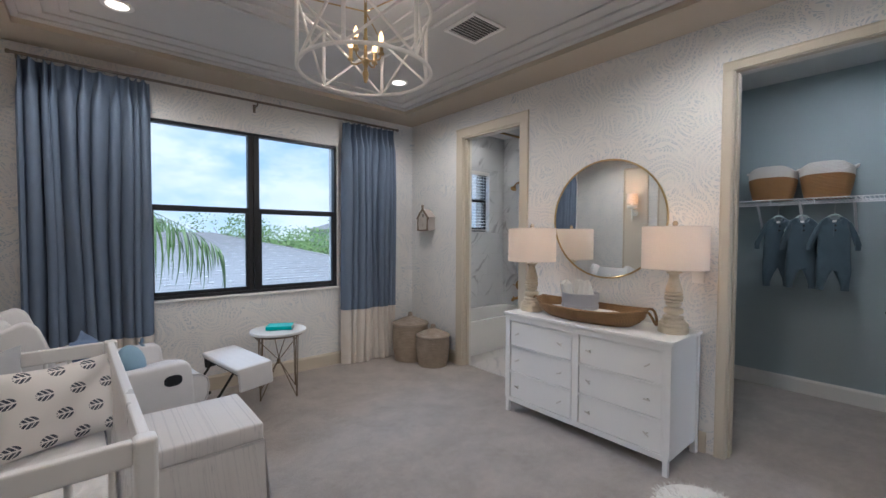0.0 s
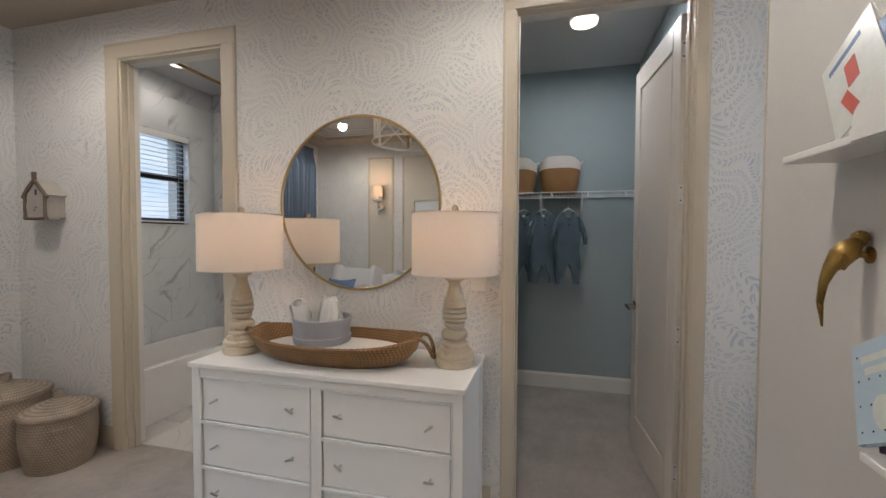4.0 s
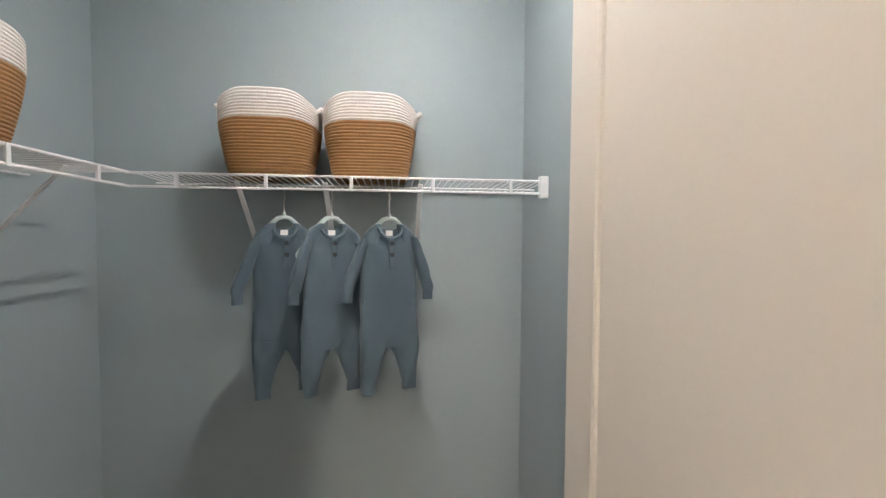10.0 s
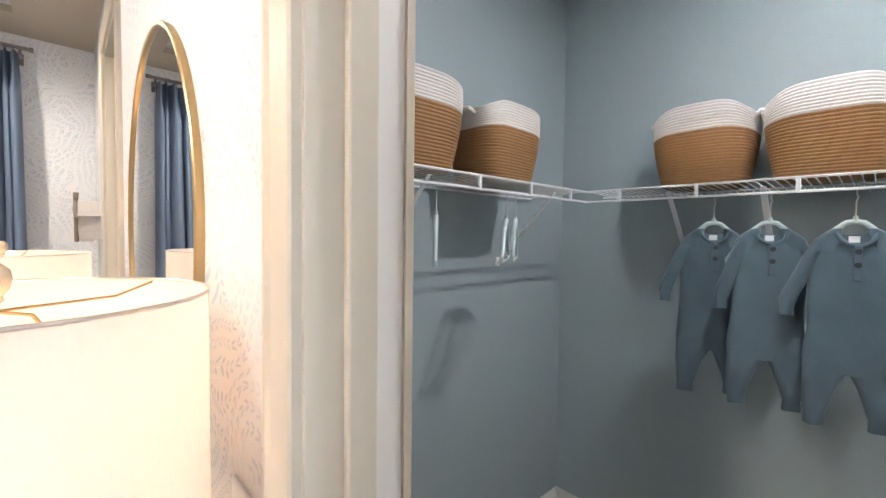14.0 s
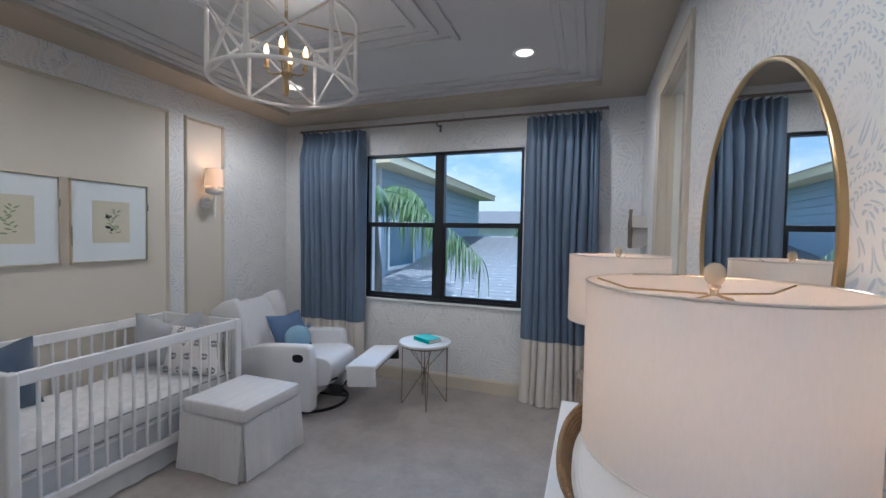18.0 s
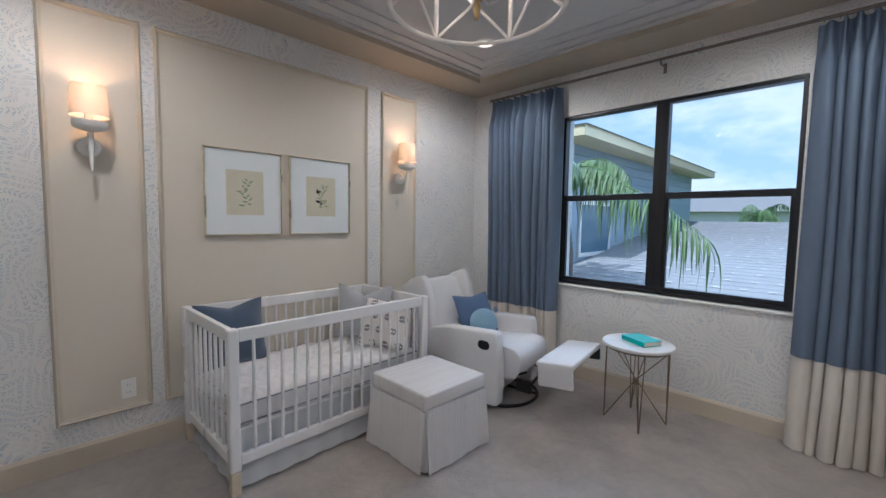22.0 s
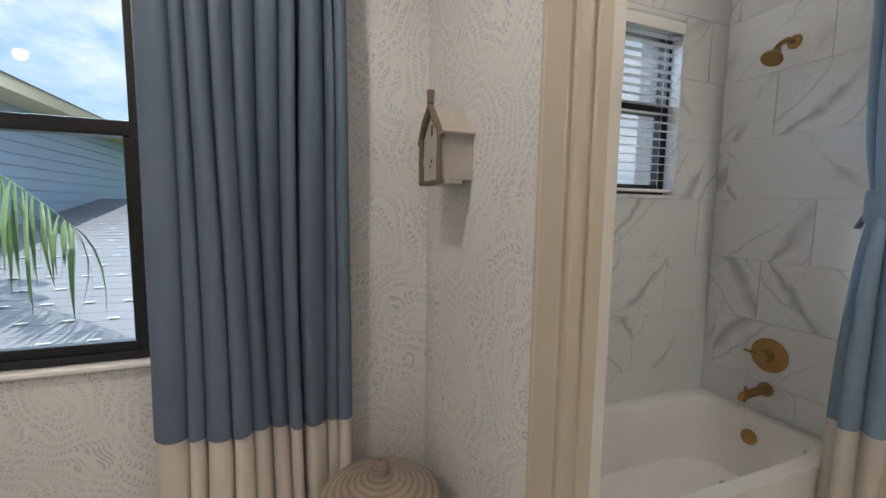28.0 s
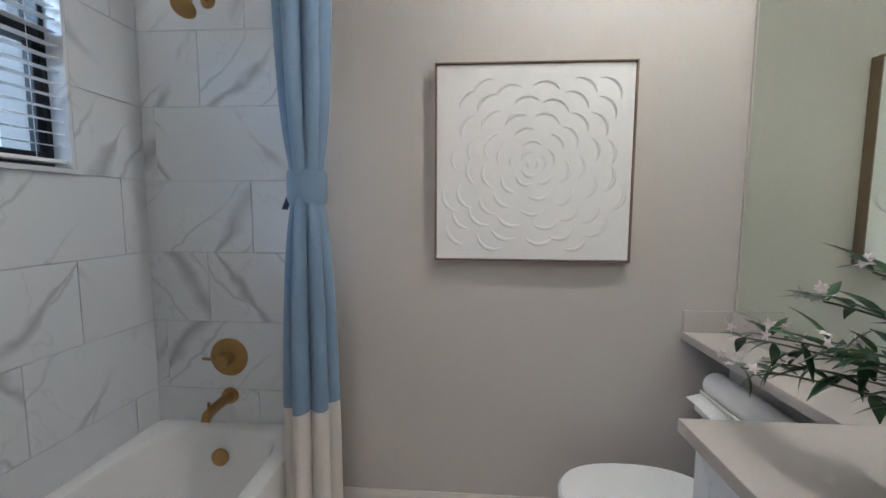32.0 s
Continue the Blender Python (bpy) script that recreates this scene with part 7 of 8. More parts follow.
def shower_curtain():
    rod = thing("shower_rod", None, "slim bronze shower curtain rod between the walls", "rod")
    part("rod", tube([(XD + TH, 3.30, 2.64), (XB, 3.30, 2.64)], 0.012, 12), M_BRONZE, rod, smooth=True)
    for x in (XD + TH, XB - 0.012):
        part("flange", lathe([(0.0, 0), (0.03, 0), (0.03, 0.012), (0.0, 0.012)], 20, m=pose(x, 3.30, 2.64, 0, 90, 0), cap=False), M_BRONZE, rod, smooth=True)
    root = thing("shower_curtain", pose(4.44, 3.295, 0), "blue shower curtain with an off-white lower band, tied back", "shower curtain")
    zt, zs, zb, ztie = 2.615, 0.62, 0.02, 1.42

    def skin(u, z):
        a = u * math.tau
        k = abs(z - ztie)
        r = 0.054 + 0.036 * (1 - math.exp(-k * 3.0)) if z > ztie else 0.054 + 0.040 * (1 - math.exp(-k * 2.2))
        fold = 1 + 0.36 * (1 - math.exp(-k * 9)) * (2 * abs(math.sin(a * 3.5 + 0.4)) ** 0.7 - 1) + 0.10 * math.sin(a * 2 + 1)
        return (r * 1.05 * fold * math.cos(a), r * 0.92 * fold * math.sin(a), z)
    part("blue_panel", sheet(lambda u, v: skin(u, zs + (zt - zs) * v), 120, 46, 0.003, wrap=True), M_BLUELIGHT, root, smooth=70)
    part("white_panel", sheet(lambda u, v: skin(u, zb + (zs - zb) * v), 120, 12, 0.003, wrap=True), M_OFFWHITE, root, "off-white lower band", 70)
    part("tie_band", loft([(0.066, 0.062, 2.6, 1.362), (0.070, 0.066, 2.6, 1.380), (0.070, 0.066, 2.6, 1.460), (0.066, 0.062, 2.6, 1.478), (0.060, 0.056, 2.6, 1.478), (0.060, 0.056, 2.6, 1.362)], 40, False), M_BLUELIGHT, root, "fabric tie-back band", 60)
    part("tie_tail", sheet(lambda u, v: (-0.02 + 0.04 * u, 0.065 + 0.025 * v + 0.004 * math.sin(u * 6), 1.40 - 0.06 * v), 6, 6, 0.003), M_BLUELIGHT, root, smooth=True)
    for i in range(7):
        x = -0.09 + i * 0.03
        part("ring", tube([(x, 0.005 + 0.017 * math.cos(t), 2.636 + 0.017 * math.sin(t)) for t in [q * math.tau / 14 for q in range(14)]], 0.002, 6, closed=True), M_BRONZE, root, smooth=True)


shower_curtain()


def blind():
    root = thing("window_blind", None, "white slatted blind half open over the bathroom window", "blind")
    x0, x1 = BWIN[0] + 0.02, BWIN[1] - 0.02
    y = YWB + 0.022
    part("head_rail", box((x0, y - 0.03, BWIN[3] - 0.05), (x1, y + 0.025, BWIN[3] - 0.013), 0.004), M_WHITE, root)
    part("valance", box((x0 - 0.004, y - 0.042, BWIN[3] - 0.065), (x1 + 0.004, y - 0.032, BWIN[3] - 0.012), 0.003), M_WHITE, root)
    me = mesh_of("slat", box((x0, -0.024, -0.0014), (x1, 0.024, 0.0014), 0.001, 1), M_WHITE)
    z = BWIN[3] - 0.075
    while z > BWIN[2] + 0.045:
        ob = new("slat", me)
        ob.parent = root
        ob.matrix_basis = pose(0, y, z, 6, 0, 0)
        z -= 0.0415
    part("bottom_rail", box((x0, y - 0.024, BWIN[2] + 0.022), (x1, y + 0.024, BWIN[2] + 0.036), 0.004), M_WHITE, root)
    for x in (x0 + 0.10, x1 - 0.10):
        part("ladder_cord", tube([(x, y - 0.025, BWIN[2] + 0.03), (x, y - 0.025, BWIN[3] - 0.05)], 0.0012, 5), M_WHITE, root)


blind()


def wall_art():
    root = thing("relief_art", pose(XB, 2.467, 1.521), "square white plaster flower relief in a thin wood frame", "wall art")
    a = 0.381
    turn = Matrix(((0, 0, -1, 0), (-1, 0, 0, 0), (0, 1, 0, 0), (0, 0, 0, 1)))
    part("frame", ring(-a, -a, a, a, 0.0055, 0.0, 0.045, bmesh.new(), 0.001), M_DRIFTFRAME, root, "thin brown wood frame", m=turn)
    part("canvas", box((-a + 0.008, -a + 0.008, 0.005), (a - 0.008, a - 0.008, 0.036)), M_PLASTER, root, m=turn)
    rnd = random.Random(11)
    bm = bmesh.new()
    for rc, pr, n in ((0.0, 0.018, 2), (0.016, 0.032, 3), (0.045, 0.040, 5), (0.088, 0.050, 6), (0.140, 0.055, 9), (0.196, 0.058, 12), (0.252, 0.060, 15), (0.310, 0.060, 18), (0.368, 0.060, 22), (0.425, 0.058, 24)):
        for k in range(n):
            t0 = k * math.tau / n + rc * 9 + rnd.uniform(-0.07, 0.07)
            c = (rc * math.cos(t0), rc * math.sin(t0))
            half = rnd.uniform(0.85, 1.15)
            pts, rs = [], []
            for q in range(13):
                f = q / 12
                t = t0 + (2 * f - 1) * half
                x, y = c[0] + pr * math.cos(t) * 1.05, c[1] + pr * math.sin(t) * 1.05
                pts.append((x, y, 0.0345))
                rs.append(0.0008 + 0.0082 * math.sin(math.pi * (0.05 + 0.9 * f)))
            if max(max(abs(p[0]), abs(p[1])) for p in pts) < a - 0.03:
                tube(pts, 0.004, 6, bm=bm, rs=rs)
    part("petal_relief", bm, M_PLASTER, root, "raised plaster petals", True, m=turn)


M_PLASTER = plain("white_plaster", (0.76, 0.735, 0.705), 0.75, vary=0.03, grain=90, bump=0.10)
M_DRIFTFRAME = plain("brown_wood_frame", (0.22, 0.15, 0.10), 0.6, vary=0.15)
wall_art()
M_QUARTZ = plain("taupe_quartz", (0.47, 0.43, 0.39), 0.5, vary=0.05, scale=6, grain=90, bump=0.0)
M_VANITY = plain("white_vanity_paint", (0.76, 0.78, 0.80), 0.35, vary=0.02)
VX, VY, VZ = 3.935, 2.214, 0.86
struct("wall_bath_south", box((XD + TH, 1.64, 0), (XB, 1.66, 3.0)), M_BATHWALL, "bathroom wall behind the mirror", "wall")


def vanity():
    root = thing("vanity_cabinet", None, "white bathroom vanity cabinet with framed doors", "cabinet")
    x0, x1, y0, y1, h = XD + TH, VX - 0.025, 1.66, VY - 0.03, VZ - 0.03
    part("body", box((x0, y0, 0.10), (x1, y1 - 0.02, h), 0.002), M_VANITY, root)
    part("toe_kick", box((x0, y0, 0.0), (x1 - 0.02, y1 - 0.07, 0.10)), M_VANITY, root)
    part("side_panel", box((x1, y0 + 0.03, 0.12), (x1 + 0.006, y0 + 0.08, h - 0.02), 0.002), M_VANITY, root)
    part("side_panel", box((x1, y1 - 0.09, 0.12), (x1 + 0.006, y1 - 0.03, h - 0.02), 0.002), M_VANITY, root)
    w = (x1 - x0) / 2
    for i in range(2):
        a, b = x0 + i * w + 0.004, x0 + (i + 1) * w - 0.004
        d = part("door", box((a, y1 - 0.02, 0.11), (b, y1 - 0.006, h - 0.01)), M_VANITY, root)
        part("door_frame", ring(a, 0.11, b, h - 0.01, 0.055, 0, 0.008, bmesh.new(), 0.001), M_VANITY, d, m=Matrix(((1, 0, 0, 0), (0, 0, 1, y1 - 0.006), (0, 1, 0, 0), (0, 0, 0, 1))))
        hx = b - 0.03 if i == 0 else a + 0.03
        part("handle", tube([(hx, y1 + 0.002, 0.50), (hx, y1 + 0.028, 0.50), (hx, y1 + 0.028, 0.64), (hx, y1 + 0.002, 0.64)], 0.005, 8), M_BRONZE, d, smooth=True)
    top = thing("countertop", None, "taupe quartz countertop running on as a shelf over the toilet", "countertop")
    part("slab", box((x0, 1.66, VZ - 0.032), (VX, VY, VZ), 0.002), M_QUARTZ, top)
    part("ledge", box((VX, 1.66, VZ - 0.032), (XB, 1.855, VZ), 0.002), M_QUARTZ, top)
    part("backsplash", box((x0, 1.66, VZ), (XB - 0.014, 1.674, VZ + 0.088), 0.002), M_QUARTZ, top)
    part("side_splash", box((XB - 0.014, 1.66, VZ), (XB, 1.855, VZ + 0.088), 0.002), M_QUARTZ, top)
    mr = thing("vanity_mirror", None, "large frameless wall mirror over the countertop", "mirror")
    part("glass", box((x0 + 0.02, 1.66, VZ + 0.092), (XB - 0.025, 1.666, 2.25)), M_GREENMIRROR, mr)
    part("edge", box((XB - 0.025, 1.66, VZ + 0.092), (XB - 0.020, 1.668, 2.25)), M_NICKEL, mr)


vanity()


def toilet(x):
    root = thing("toilet", pose(x, 1.68, 0) @ Matrix.Diagonal((1, 1, 0.90, 1)), "white two-piece toilet with the lid down", "toilet")
    part("bowl", loft([(0.12, 0.20, 3, 0.012), (0.115, 0.19, 3, 0.10), (0.13, 0.22, 2.6, 0.22), (0.175, 0.255, 2.3, 0.36), (0.185, 0.265, 2.3, 0.395), (0.15, 0.22, 2.3, 0.397), (0.02, 0.02, 2, 0.397)], 48), M_PORCELAIN, root, smooth=40, m=pose(0, 0.44, 0))
    part("seat", loft([(0.186, 0.266, 2.35, 0.399), (0.190, 0.270, 2.35, 0.406), (0.188, 0.268, 2.35, 0.416), (0.10, 0.15, 2.2, 0.417), (0.01, 0.01, 2, 0.417)], 48), M_PORCELAIN, root, smooth=40, m=pose(0, 0.445, 0))
    part("lid", loft([(0.188, 0.268, 2.35, 0.419), (0.190, 0.270, 2.35, 0.426), (0.182, 0.262, 2.35, 0.438), (0.12, 0.18, 2.2, 0.444), (0.01, 0.01, 2, 0.446)], 48), M_PORCELAIN, root, "closed lid", 40, m=pose(0, 0.445, 0))
    part("tank", box((-0.20, 0.005, 0.395), (0.20, 0.175, 0.665), 0.03, 4), M_PORCELAIN, root, smooth=50)
    part("tank_lid", box((-0.21, -0.002, 0.665), (0.21, 0.190, 0.708), 0.016, 4), M_PORCELAIN, root, smooth=50)
    part("flush_lever", tube([(-0.15, 0.176, 0.62), (-0.15, 0.20, 0.62), (-0.09, 0.205, 0.615)], 0.006, 8), M_NICKEL, root, smooth=True)


toilet(4.30)


def lying_towel():
    root = thing("rolled_towel", pose(4.10, 1.80, 0.640), "rolled white towel lying on the toilet tank", "towel", "rolled towels")

    def roll(u, v):
        a = u * 3.2 * math.tau
        r = 0.012 + 0.0150 * a / math.tau + 0.001 * math.sin(a * 3 + v * 7)
        return (0.40 * v, r * math.sin(a), 0.062 - r * math.cos(a))
    part("roll", sheet(roll, 96, 10, 0.006), M_TOWEL, root, smooth=True)
    part("flap", sheet(lambda u, v: (0.41 * v, 0.046 + 0.050 * u, 0.024 - 0.014 * u + 0.004 * math.sin(v * 9)), 6, 10, 0.005), M_TOWEL, root, smooth=True)


lying_towel()
M_LEAFGREEN = plain("glossy_dark_leaf", (0.028, 0.085, 0.026), 0.35, vary=0.45, scale=30)
M_STEM = plain("green_stem", (0.09, 0.10, 0.04), 0.6, vary=0.2)
M_PETAL = plain("pink_white_petal", (0.80, 0.71, 0.70), 0.6, vary=0.08)
M_VASE = plain("pale_ceramic_vase", (0.66, 0.65, 0.64), 0.25, vary=0.04)


def blade(bm, at, along, up, length, width, curl=0.15):
    """A pointed leaf with a folded midrib."""
    along, up = Vector(along).normalized(), Vector(up)
    side = along.cross(up)
    side = (side if side.length > 1e-3 else along.orthogonal()).normalized()
    up = side.cross(along)
    prev = None
    for k in range(6):
        f = k / 5
        c = Vector(at) + along * length * f - up * curl * length * f * f
        w = width * math.sin(math.pi * min(0.98, 0.08 + f * 0.92)) * (1 - 0.25 * f)
        row = [bm.verts.new(c - side * w + up * w * 0.25), bm.verts.new(c), bm.verts.new(c + side * w + up * w * 0.25)]
        if prev:
            for a in (0, 1):
                bm.faces.new((prev[a], prev[a + 1], row[a + 1], row[a]))
        prev = row


def jasmine():
    base = Vector((3.44, 1.96, VZ + 0.004))
    root = thing("flower_vase", pose(*base), "vase of dark green leafy sprays with small pale pink flowers", "flowers")
    part("vase", lathe([(0.0, 0.0), (0.045, 0.0), (0.055, 0.03), (0.05, 0.09), (0.028, 0.15), (0.032, 0.17), (0.026, 0.168), (0.022, 0.15), (0.0, 0.06)], 28, cap=False), M_VASE, root, smooth=True)
    rnd = random.Random(21)
    sprays = [(0.50, 0.12, -0.02), (0.47, 0.14, 0.06), (0.42, 0.09, 0.02), (0.38, 0.15, 0.09), (0.30, 0.12, 0.18), (0.25, 0.09, 0.24), (0.22, 0.15, 0.12), (0.10, 0.12, 0.20), (0.05, 0.06, 0.28), (0.33, 0.05, 0.06)]
    for dx, dy, dz in sprays:
        a, b, c = Vector((0, 0, 0.15)), Vector((dx * 0.35, dy * 0.3, 0.22 + dz * 0.5)), Vector((dx, dy, 0.14 + dz))
        pts = [a * (1 - t) ** 2 + b * 2 * t * (1 - t) + c * t * t for t in [k / 10 for k in range(11)]]
        st = part("stem", tube(pts, 0.002, 6, rs=[0.0028 - 0.0001 * k for k in range(11)]), M_STEM, root)
        bm = bmesh.new()
        for k in range(2, 11):
            d = (pts[k] - pts[k - 1]).normalized()
            for s in range(3):
                o = Vector((rnd.uniform(-1, 1), rnd.uniform(-1, 1), rnd.uniform(-0.6, 1)))
                blade(bm, pts[k] + o * 0.004, d * 0.8 + o, Vector((0, 0, 1)), rnd.uniform(0.045, 0.085), rnd.uniform(0.0085, 0.0145), rnd.uniform(0.1, 0.5))
        part("foliage", bm, M_LEAFGREEN, st, smooth=True, kind="stuff")
        bm = bmesh.new()
        for q in range(5):
            o = pts[10 - (q % 2)] + (pts[10] - pts[9]) * rnd.uniform(0.0, 0.7) + Vector((rnd.uniform(-0.02, 0.02), rnd.uniform(-0.02, 0.02), rnd.uniform(0.0, 0.03)))
            ax = Vector((rnd.uniform(-1, 1), rnd.uniform(-1, 1), rnd.uniform(-0.3, 1))).normalized()
            e1 = ax.orthogonal().normalized()
            e2 = ax.cross(e1)
            for p in range(5):
                t = p * math.tau / 5
                blade(bm, o, (e1 * math.cos(t) + e2 * math.sin(t)) + ax * 0.3, ax, 0.014, 0.004, 0.2)
        part("blossom", bm, M_PETAL, st, smooth=True, kind="stuff")


jasmine()

# ---- outside ----
M_GRASS = plain("lawn", (0.09, 0.16, 0.04), 0.95, vary=0.3, scale=0.3, grain=4)
M_SHINGLE = plain("grey_concrete_shingle", (0.225, 0.22, 0.215), 0.85, vary=0.16, scale=2.0, grain=30, bump=0.4)
M_SIDING = plain("slate_blue_siding", (0.33, 0.40, 0.46), 0.75, vary=0.10, scale=1.5, grain=20)
M_FLECK = plain("pale_shingle_tab", (0.66, 0.65, 0.63), 0.8, vary=0.1)
M_PALEBLOCK = plain("pale_stucco_block", (0.70, 0.68, 0.63), 0.9, vary=0.08, scale=2, grain=25)
M_FASCIA = plain("cream_fascia", (0.66, 0.56, 0.34), 0.6, vary=0.05)
M_PALM = plain("palm_frond", (0.12, 0.20, 0.065), 0.5, vary=0.35, scale=5, grain=40)
M_TRUNK = plain("palm_trunk", (0.16, 0.14, 0.115), 0.95, vary=0.25, scale=6, grain=50, bump=0.8)
M_TREE = plain("tree_foliage", (0.17, 0.27, 0.08), 0.8, vary=0.5, scale=1.2, grain=9)
struct("ground", box((-400, 4.4, -3.4), (400, 420, -3.3)), M_GRASS, "green lawn and open ground outside", "ground")


def sky_backdrop():
    g = G("cloudy_sky")
    p = g.node("SeparateXYZ", Vector=g.coord())
    h = g.ramp(p.outputs[2], 0.0, 190.0)
    v = g.scaled(g.coord(), (1.0, 1.0, 2.2))
    n1 = g.noise(0.0085, 6, v, 0.55)
    n2 = g.noise(0.03, 5, v, 0.6)
    cover = g.ramp(g.math("ADD", g.math("MULTIPLY", n1, 0.75), g.math("MULTIPLY", n2, 0.25)), 0.41, 0.56)
    blue = g.mix(h, (0.70, 0.84, 0.95), (0.27, 0.52, 0.86))
    white = g.mix(g.noise(0.02, 4, v), (0.80, 0.85, 0.90), (1.15, 1.13, 1.10))
    col = g.mix(cover, blue, white)
    g.set((0, 0, 0), 1.0, 0.0, Emission_Color=col, Emission_Strength=0.95, Specular_IOR_Level=0.0)
    def dome(u, v):
        a = radians(-100 + 200 * u)
        e = radians(-3 + 78 * v)
        return (380 * math.sin(a) * math.cos(e), 380 * math.cos(a) * math.cos(e), 380 * math.sin(e))
    struct("backdrop", sheet(dome, 60, 20), g.mat, "bright sky with white clouds", "sky", True)


sky_backdrop()


def lower_roof():
    """The low shingle roof below the window, with courses of shingles."""
    root = thing("lower_roof", None, "low grey shingle roof of the storey below", "roof")
    slope = 1.44 / 9.7
    part("deck", prism([(4.6, -0.35), (14.7, 1.39), (14.7, 1.2), (4.6, -0.55)], -6.0, 2.8, "x"), M_SHINGLE, root)
    b = bmesh.new()
    vs = [b.verts.new(p) for p in ((2.8, 14.7, 1.39), (7.6, 4.6, -0.05), (2.8, 4.6, -0.05), (7.6, 4.6, -0.5), (2.8, 4.6, -0.5), (2.8, 14.7, 0.5))]
    for f in ((0, 1, 2), (3, 4, 5), (0, 1, 3, 5), (1, 2, 4, 3)):
        b.faces.new([vs[i] for i in f])
    part("hip", b, M_SHINGLE, root)
    n = 44
    for i in range(n):
        y0 = 4.7 + i * 10.0 / n
        z0 = (y0 - 5.0) * slope + 0.02
        y1 = y0 + 10.0 / n + 0.05
        x1 = 2.8 + (14.7 - y0) / 9.7 * 4.7
        part("course", box((-2.0, 0, 0), (x1, y1 - y0, 0.014), m=Matrix.Translation((0, y0, z0)) @ Matrix.Rotation(math.atan(slope) - 0.012, 4, "X")), M_SHINGLE, root)
    k = 0
    bm = bmesh.new()
    rnd = random.Random(2)
    for i in range(0, n, 2):
        y0 = 4.7 + i * 10.0 / n
        x1 = 2.8 + (14.7 - y0) / 9.7 * 4.7
        z0 = (y0 - 5.0) * slope + 0.050
        x = -1.9 + rnd.uniform(0, 0.2)
        while x < x1 - 0.1:
            box((x, y0 + 0.01, z0), (x + 0.09, y0 + 0.05, z0 + 0.004), bm=bm)
            x += 0.33
    part("shingle_fleck", bm, M_FLECK, root, "pale shingle tabs", kind="stuff")
    part("ridge_cap", tube([(-6.0, 14.7, 1.42), (2.8, 14.7, 1.42), (7.6, 4.6, -0.02)], 0.07, 8), M_SHINGLE, root)


lower_roof()


def house_wing():
    root = thing("house_wing", None, "two-storey house wing with slate siding and cream eaves", "house")
    x, y0, y1, z1 = -1.83, 8.30, 16.8, 2.99
    part("wall", box((-9.0, y0, -3.3), (x, y1, z1)), M_SIDING, root)
    i, z = 0, -0.6
    while z < z1 - 0.1:
        part("siding_board", box((x, y0, z), (x + 0.022, y1, z + 0.185), m=None), M_SIDING, root)
        z += 0.20
    part("corner_board", box((x - 0.10, y0 - 0.03, -3.3), (x + 0.035, y0 + 0.08, z1)), M_PALEBLOCK, root)
    z = -1.6
    r = 0
    me = mesh_of("block", box((0.0, -0.02, 0.0), (0.49, 0.0, 0.235), 0.006, 1), M_PALEBLOCK)
    while z < z1 - 0.3:
        for k in range(9):
            ob = new("block", me)
            ob.parent = root
            ob.matrix_basis = pose(x - 0.60 - k * 0.5 - (0.25 if r % 2 else 0), y0, z)
        z += 0.245
        r += 1
    bm = bmesh.new()
    box((-9.5, y0 - 0.55, z1), (x + 0.55, y1 + 0.5, z1 + 0.06), bm=bm)
    part("soffit", bm, M_FASCIA, root)
    part("fascia", box((-9.5, y0 - 0.58, z1), (x + 0.58, y0 - 0.55, z1 + 0.20)), M_FASCIA, root)
    part("fascia", box((x + 0.55, y0 - 0.55, z1), (x + 0.58, y1 + 0.5, z1 + 0.20)), M_FASCIA, root)
    b = bmesh.new()
    vs = [b.verts.new(p) for p in ((-9.6, y0 - 0.62, z1 + 0.2), (x + 0.62, y0 - 0.62, z1 + 0.2), (x + 0.62, y1 + 0.6, z1 + 0.2), (-9.6, y1 + 0.6, z1 + 0.2), (-5.0, y0 + 3.6, z1 + 1.2), (-5.0, y1 - 3.6, z1 + 1.2))]
    for f in ((0, 1, 4), (1, 2, 5, 4), (2, 3, 5), (3, 0, 4, 5), (0, 1, 2, 3)):
        b.faces.new([vs[q] for q in f])
    part("roof", b, M_SHINGLE, root)
    w = part("window", box((x + 0.02, 8.74, 0.76), (x + 0.05, 10.10, 1.80)), M_MIRRORDARK, root)
    part("frame", ring(8.66, 0.69, 10.18, 1.87, 0.08, 0, 0.05, bmesh.new()), M_PALEBLOCK, w, m=Matrix(((0, 0, 1, x + 0.02), (1, 0, 0, 0), (0, 1, 0, 0), (0, 0, 0, 1))))
    part("sloping_trim", tube([(x + 0.06, 8.9, -0.20), (x + 0.06, 11.2, 0.42), (x + 0.06, 14.4, 1.30)], 0.06, 6), M_PALEBLOCK, root)


M_MIRRORDARK = plain("dark_reflecting_glass", (0.10, 0.17, 0.22), 0.1, vary=0.1)
house_wing()


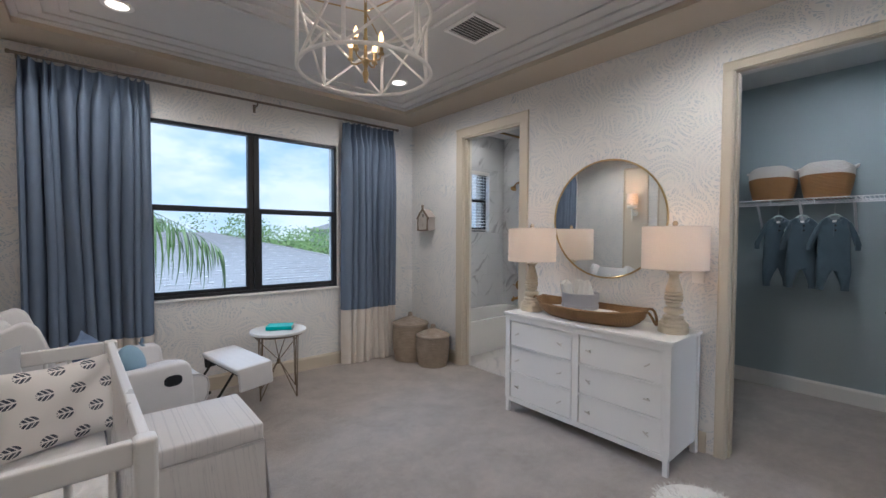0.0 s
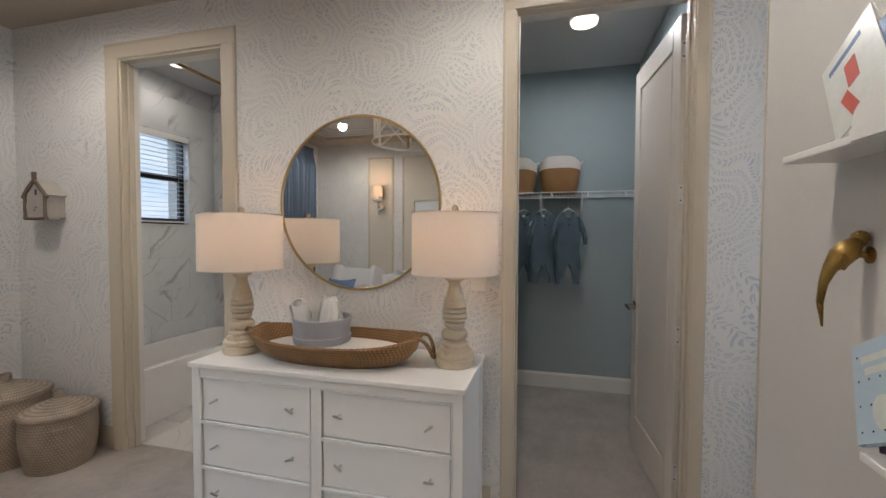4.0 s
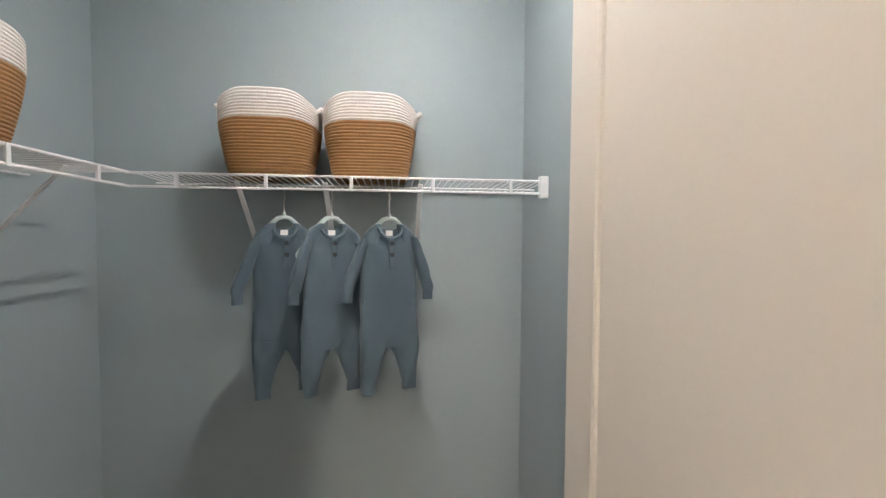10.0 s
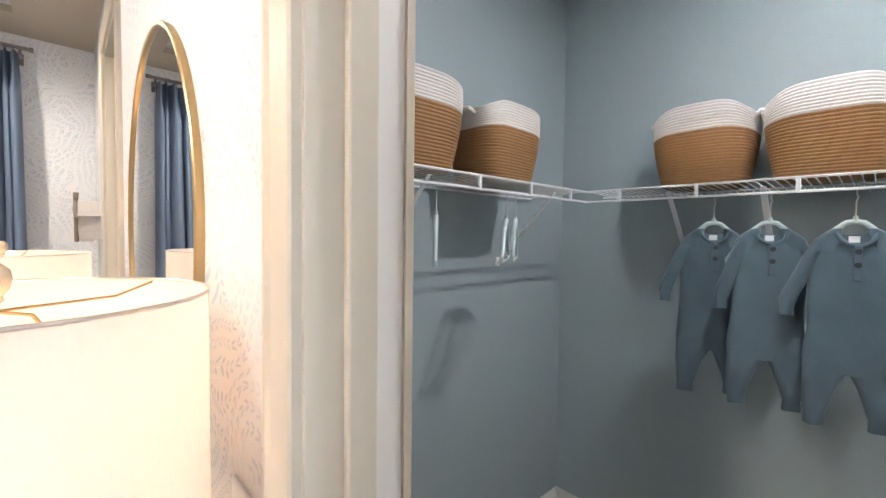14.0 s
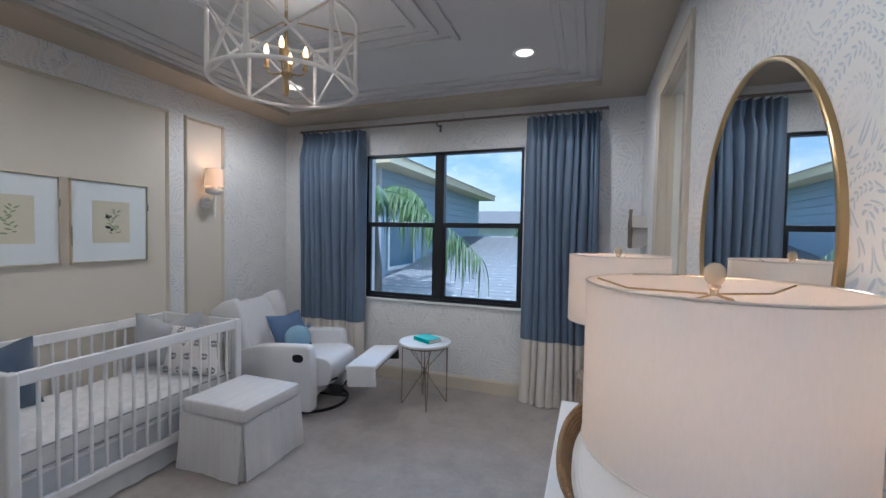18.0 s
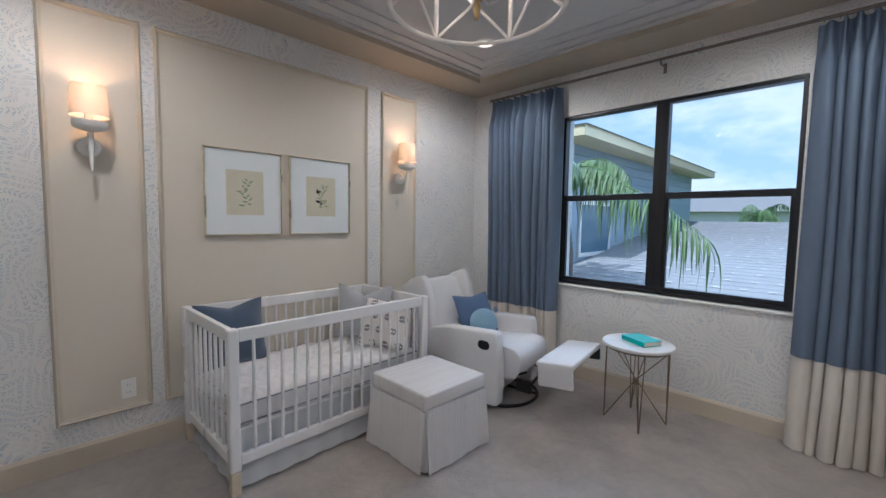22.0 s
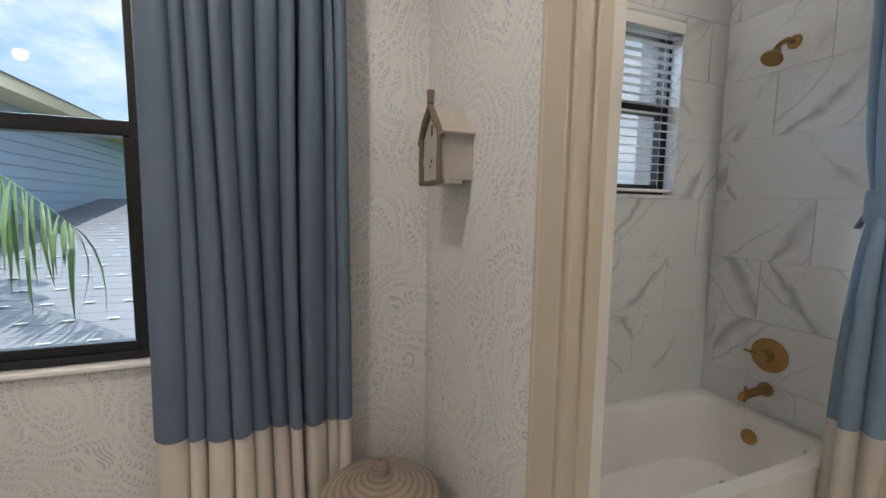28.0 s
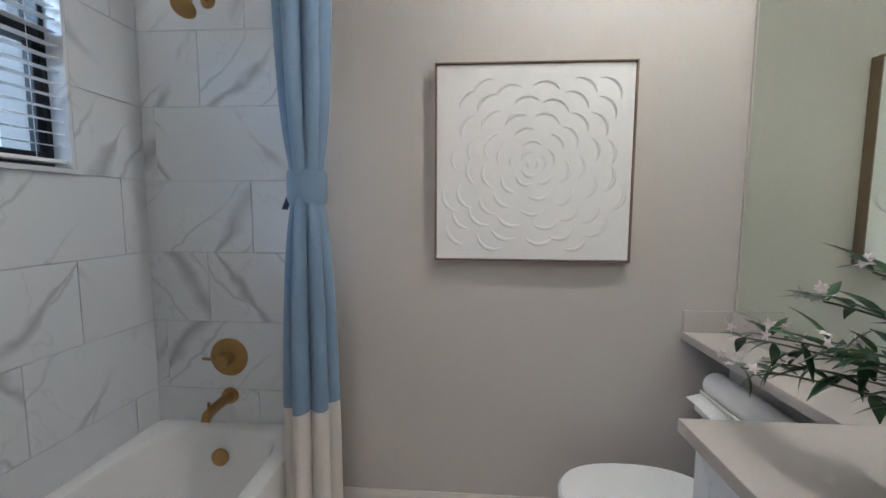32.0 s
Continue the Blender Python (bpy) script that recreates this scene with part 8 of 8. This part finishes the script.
def palm(x, y, top, seed, fronds):
    """Fronds are (bearing in degrees, length, rise, droop, leaflet length)."""
    rnd = random.Random(seed)
    root = thing("palm_tree", pose(x, y, -3.3), "feathery palm with arching drooping fronds", "palm")
    h = top + 3.3
    part("trunk", tube([(0.05 * math.sin(k), 0.03 * math.cos(k * 2), h * k / 12) for k in range(13)], 0.1, 12, rs=[0.13 - 0.004 * k + (0.008 if k % 2 else 0) for k in range(13)]), M_TRUNK, root, smooth=True)
    for bearing, ln, rise, droop, blade_len in fronds:
        a = radians(bearing)
        d = Vector((math.cos(a), math.sin(a), 0))
        pts = []
        for k in range(15):
            t = k / 14
            pts.append(Vector((0, 0, h)) + d * ln * t * (1 - 0.15 * t) + Vector((0, 0, ln * (rise * t - droop * t * t))))
        fr = part("frond", tube(pts, 0.012, 5, rs=[0.015 - 0.001 * k for k in range(15)]), M_PALM, root)
        bm = bmesh.new()
        for k in range(2, 15):
            for q in range(4):
                c = pts[k - 1].lerp(pts[k], (q + rnd.uniform(0.5, 1.3)) / 4.5)
                ax = (pts[k] - pts[k - 1]).normalized()
                side = ax.cross(Vector((0, 0, 1))).normalized()
                for s in (-1, 1):
                    l = blade_len * math.sin(math.pi * (0.18 + 0.66 * k / 15)) * rnd.uniform(0.5, 1.1)
                    blade(bm, c, side * s * rnd.uniform(0.25, 0.8) + ax * rnd.uniform(0.2, 0.7) + Vector((0, 0, -rnd.uniform(0.3, 1.1))), Vector((0, 0, 1)), l, rnd.uniform(0.011, 0.019), rnd.uniform(0.3, 0.7))
        part("leaflets", bm, M_PALM, fr, kind="stuff")
    return root


palm(-1.16, 7.0, 2.28, 3, ((-28, 3.14, -0.16, 0.175, 0.86), (-34, 2.2, 0.10, 0.40, 0.60), (-58, 1.55, 0.34, 0.50, 0.42), (-22, 1.5, 0.40, 0.55, 0.40), (-82, 1.7, 0.30, 0.62, 0.5),
                            (-112, 1.8, 0.25, 0.55, 0.6), (10, 1.2, 0.5, 0.8, 0.4), (75, 1.2, 0.4, 0.7, 0.4), (120, 1.3, 0.3, 0.7, 0.4), (165, 1.4, 0.5, 0.8, 0.45), (205, 1.5, 0.2, 0.6, 0.5), (235, 1.6, 0.5, 0.8, 0.5)))
palm(-1.75, 5.5, 3.3, 8, tuple((k * 137.5 + 20, 1.30 + 0.08 * (k % 4), 0.2 + 0.25 * (k % 4), 0.85 + 0.15 * (k % 3), 0.5) for k in range(12)))


def foliage(name, x, y, z0, w, h, seed, n, label, mat=None, leaf=0.5):
    rnd = random.Random(seed)
    root = thing(name, pose(x, y, z0), label, "tree", "trees beyond the roofs")
    part("trunk", tube([(0, 0, 0), (0.1, 0, h * 0.3), (0.0, 0.1, h * 0.6)], 0.2, 8, rs=[0.25, 0.2, 0.1]), M_TRUNK, root)
    for k in range(4):
        a = k * 1.7
        part("limb", tube([(0, 0, h * 0.35), (w * 0.25 * math.cos(a), w * 0.25 * math.sin(a), h * 0.6), (w * 0.4 * math.cos(a), w * 0.4 * math.sin(a), h * 0.75)], 0.08, 6, rs=[0.12, 0.07, 0.03]), M_TRUNK, root)
    bm = bmesh.new()
    for k in range(n):
        a, r = rnd.uniform(0, 6.28), rnd.random() ** 0.5
        zz = rnd.random()
        rr = w / 2 * r * (0.55 + 0.6 * math.sin(math.pi * min(1, 0.15 + zz * 0.8)))
        c = Vector((rr * math.cos(a), rr * math.sin(a), h * (0.2 + 0.8 * zz) * (0.8 + 0.3 * math.sin(a * 3 + seed))))
        d = Vector((rnd.uniform(-1, 1), rnd.uniform(-1, 1), rnd.uniform(-0.4, 0.8)))
        u = d.orthogonal().normalized()
        q = leaf * rnd.uniform(0.5, 1.2)
        d = d.normalized() * q
        vs = [bm.verts.new(c), bm.verts.new(c + d * 0.5 + u * q * 0.3), bm.verts.new(c + d), bm.verts.new(c + d * 0.5 - u * q * 0.3)]
        bm.faces.new(vs)
    part("crown", bm, mat or M_TREE, root, kind="stuff")


_r = random.Random(31)
for i in range(30):
    d = 45 + _r.uniform(0, 45)
    a = radians(-28 + i * 3.3 + _r.uniform(-1, 1))
    foliage("tree", d * math.sin(a), d * math.cos(a), -3.3, _r.uniform(8, 14), _r.uniform(4.6, 6.6) * d / 60, 100 + i, 1700, "green broadleaf tree beyond the roofs", leaf=0.5)
for i in range(5):
    foliage("shrub", 9 + i * 3.2, 22 + i * 1.5, -3.3, 4.2, 4.2 + 0.25 * (i % 3), 200 + i, 4200, "bright green bush beyond the lower roof", leaf=0.115)


def far_house(x, y, w, label):
    root = thing("distant_house", pose(x, y, -3.3), label, "house", "houses in the distance")
    part("wall", box((-w / 2, -4, 0), (w / 2, 4, 5.6)), M_PALEBLOCK, root)
    b = bmesh.new()
    vs = [b.verts.new(p) for p in ((-w / 2 - 0.6, -4.6, 5.6), (w / 2 + 0.6, -4.6, 5.6), (w / 2 + 0.6, 4.6, 5.6), (-w / 2 - 0.6, 4.6, 5.6), (-w / 4, 0, 7.2), (w / 4, 0, 7.2))]
    for f in ((0, 1, 5, 4), (1, 2, 5), (2, 3, 4, 5), (3, 0, 4), (0, 1, 2, 3)):
        b.faces.new([vs[q] for q in f])
    part("roof", b, M_SHINGLE, root)
    for k in range(4):
        xx = -w / 2 + w * (k + 0.5) / 4
        wn = part("window", box((xx - 0.6, -4.05, 3.3), (xx + 0.6, -4.0, 4.8)), M_MIRRORDARK, root)
        part("sill", box((xx - 0.7, -4.1, 3.2), (xx + 0.7, -4.0, 3.3)), M_PALEBLOCK, wn)


far_house(-4.5, 40, 16, "pale house with a grey roof beyond the lower roof")
far_house(34, 62, 14, "pale house with a grey roof among trees")
for i, (x, y) in enumerate(((-1.5, 30.0), (2.2, 33.0), (-8, 31))):
    palm(x, y, 2.0 + 0.3 * i, 40 + i, tuple((k * 137.5 + 40 * i, 1.7 + 0.1 * (k % 4), 0.1 + 0.3 * (k % 4), 0.8 + 0.15 * (k % 3), 0.7) for k in range(13)))
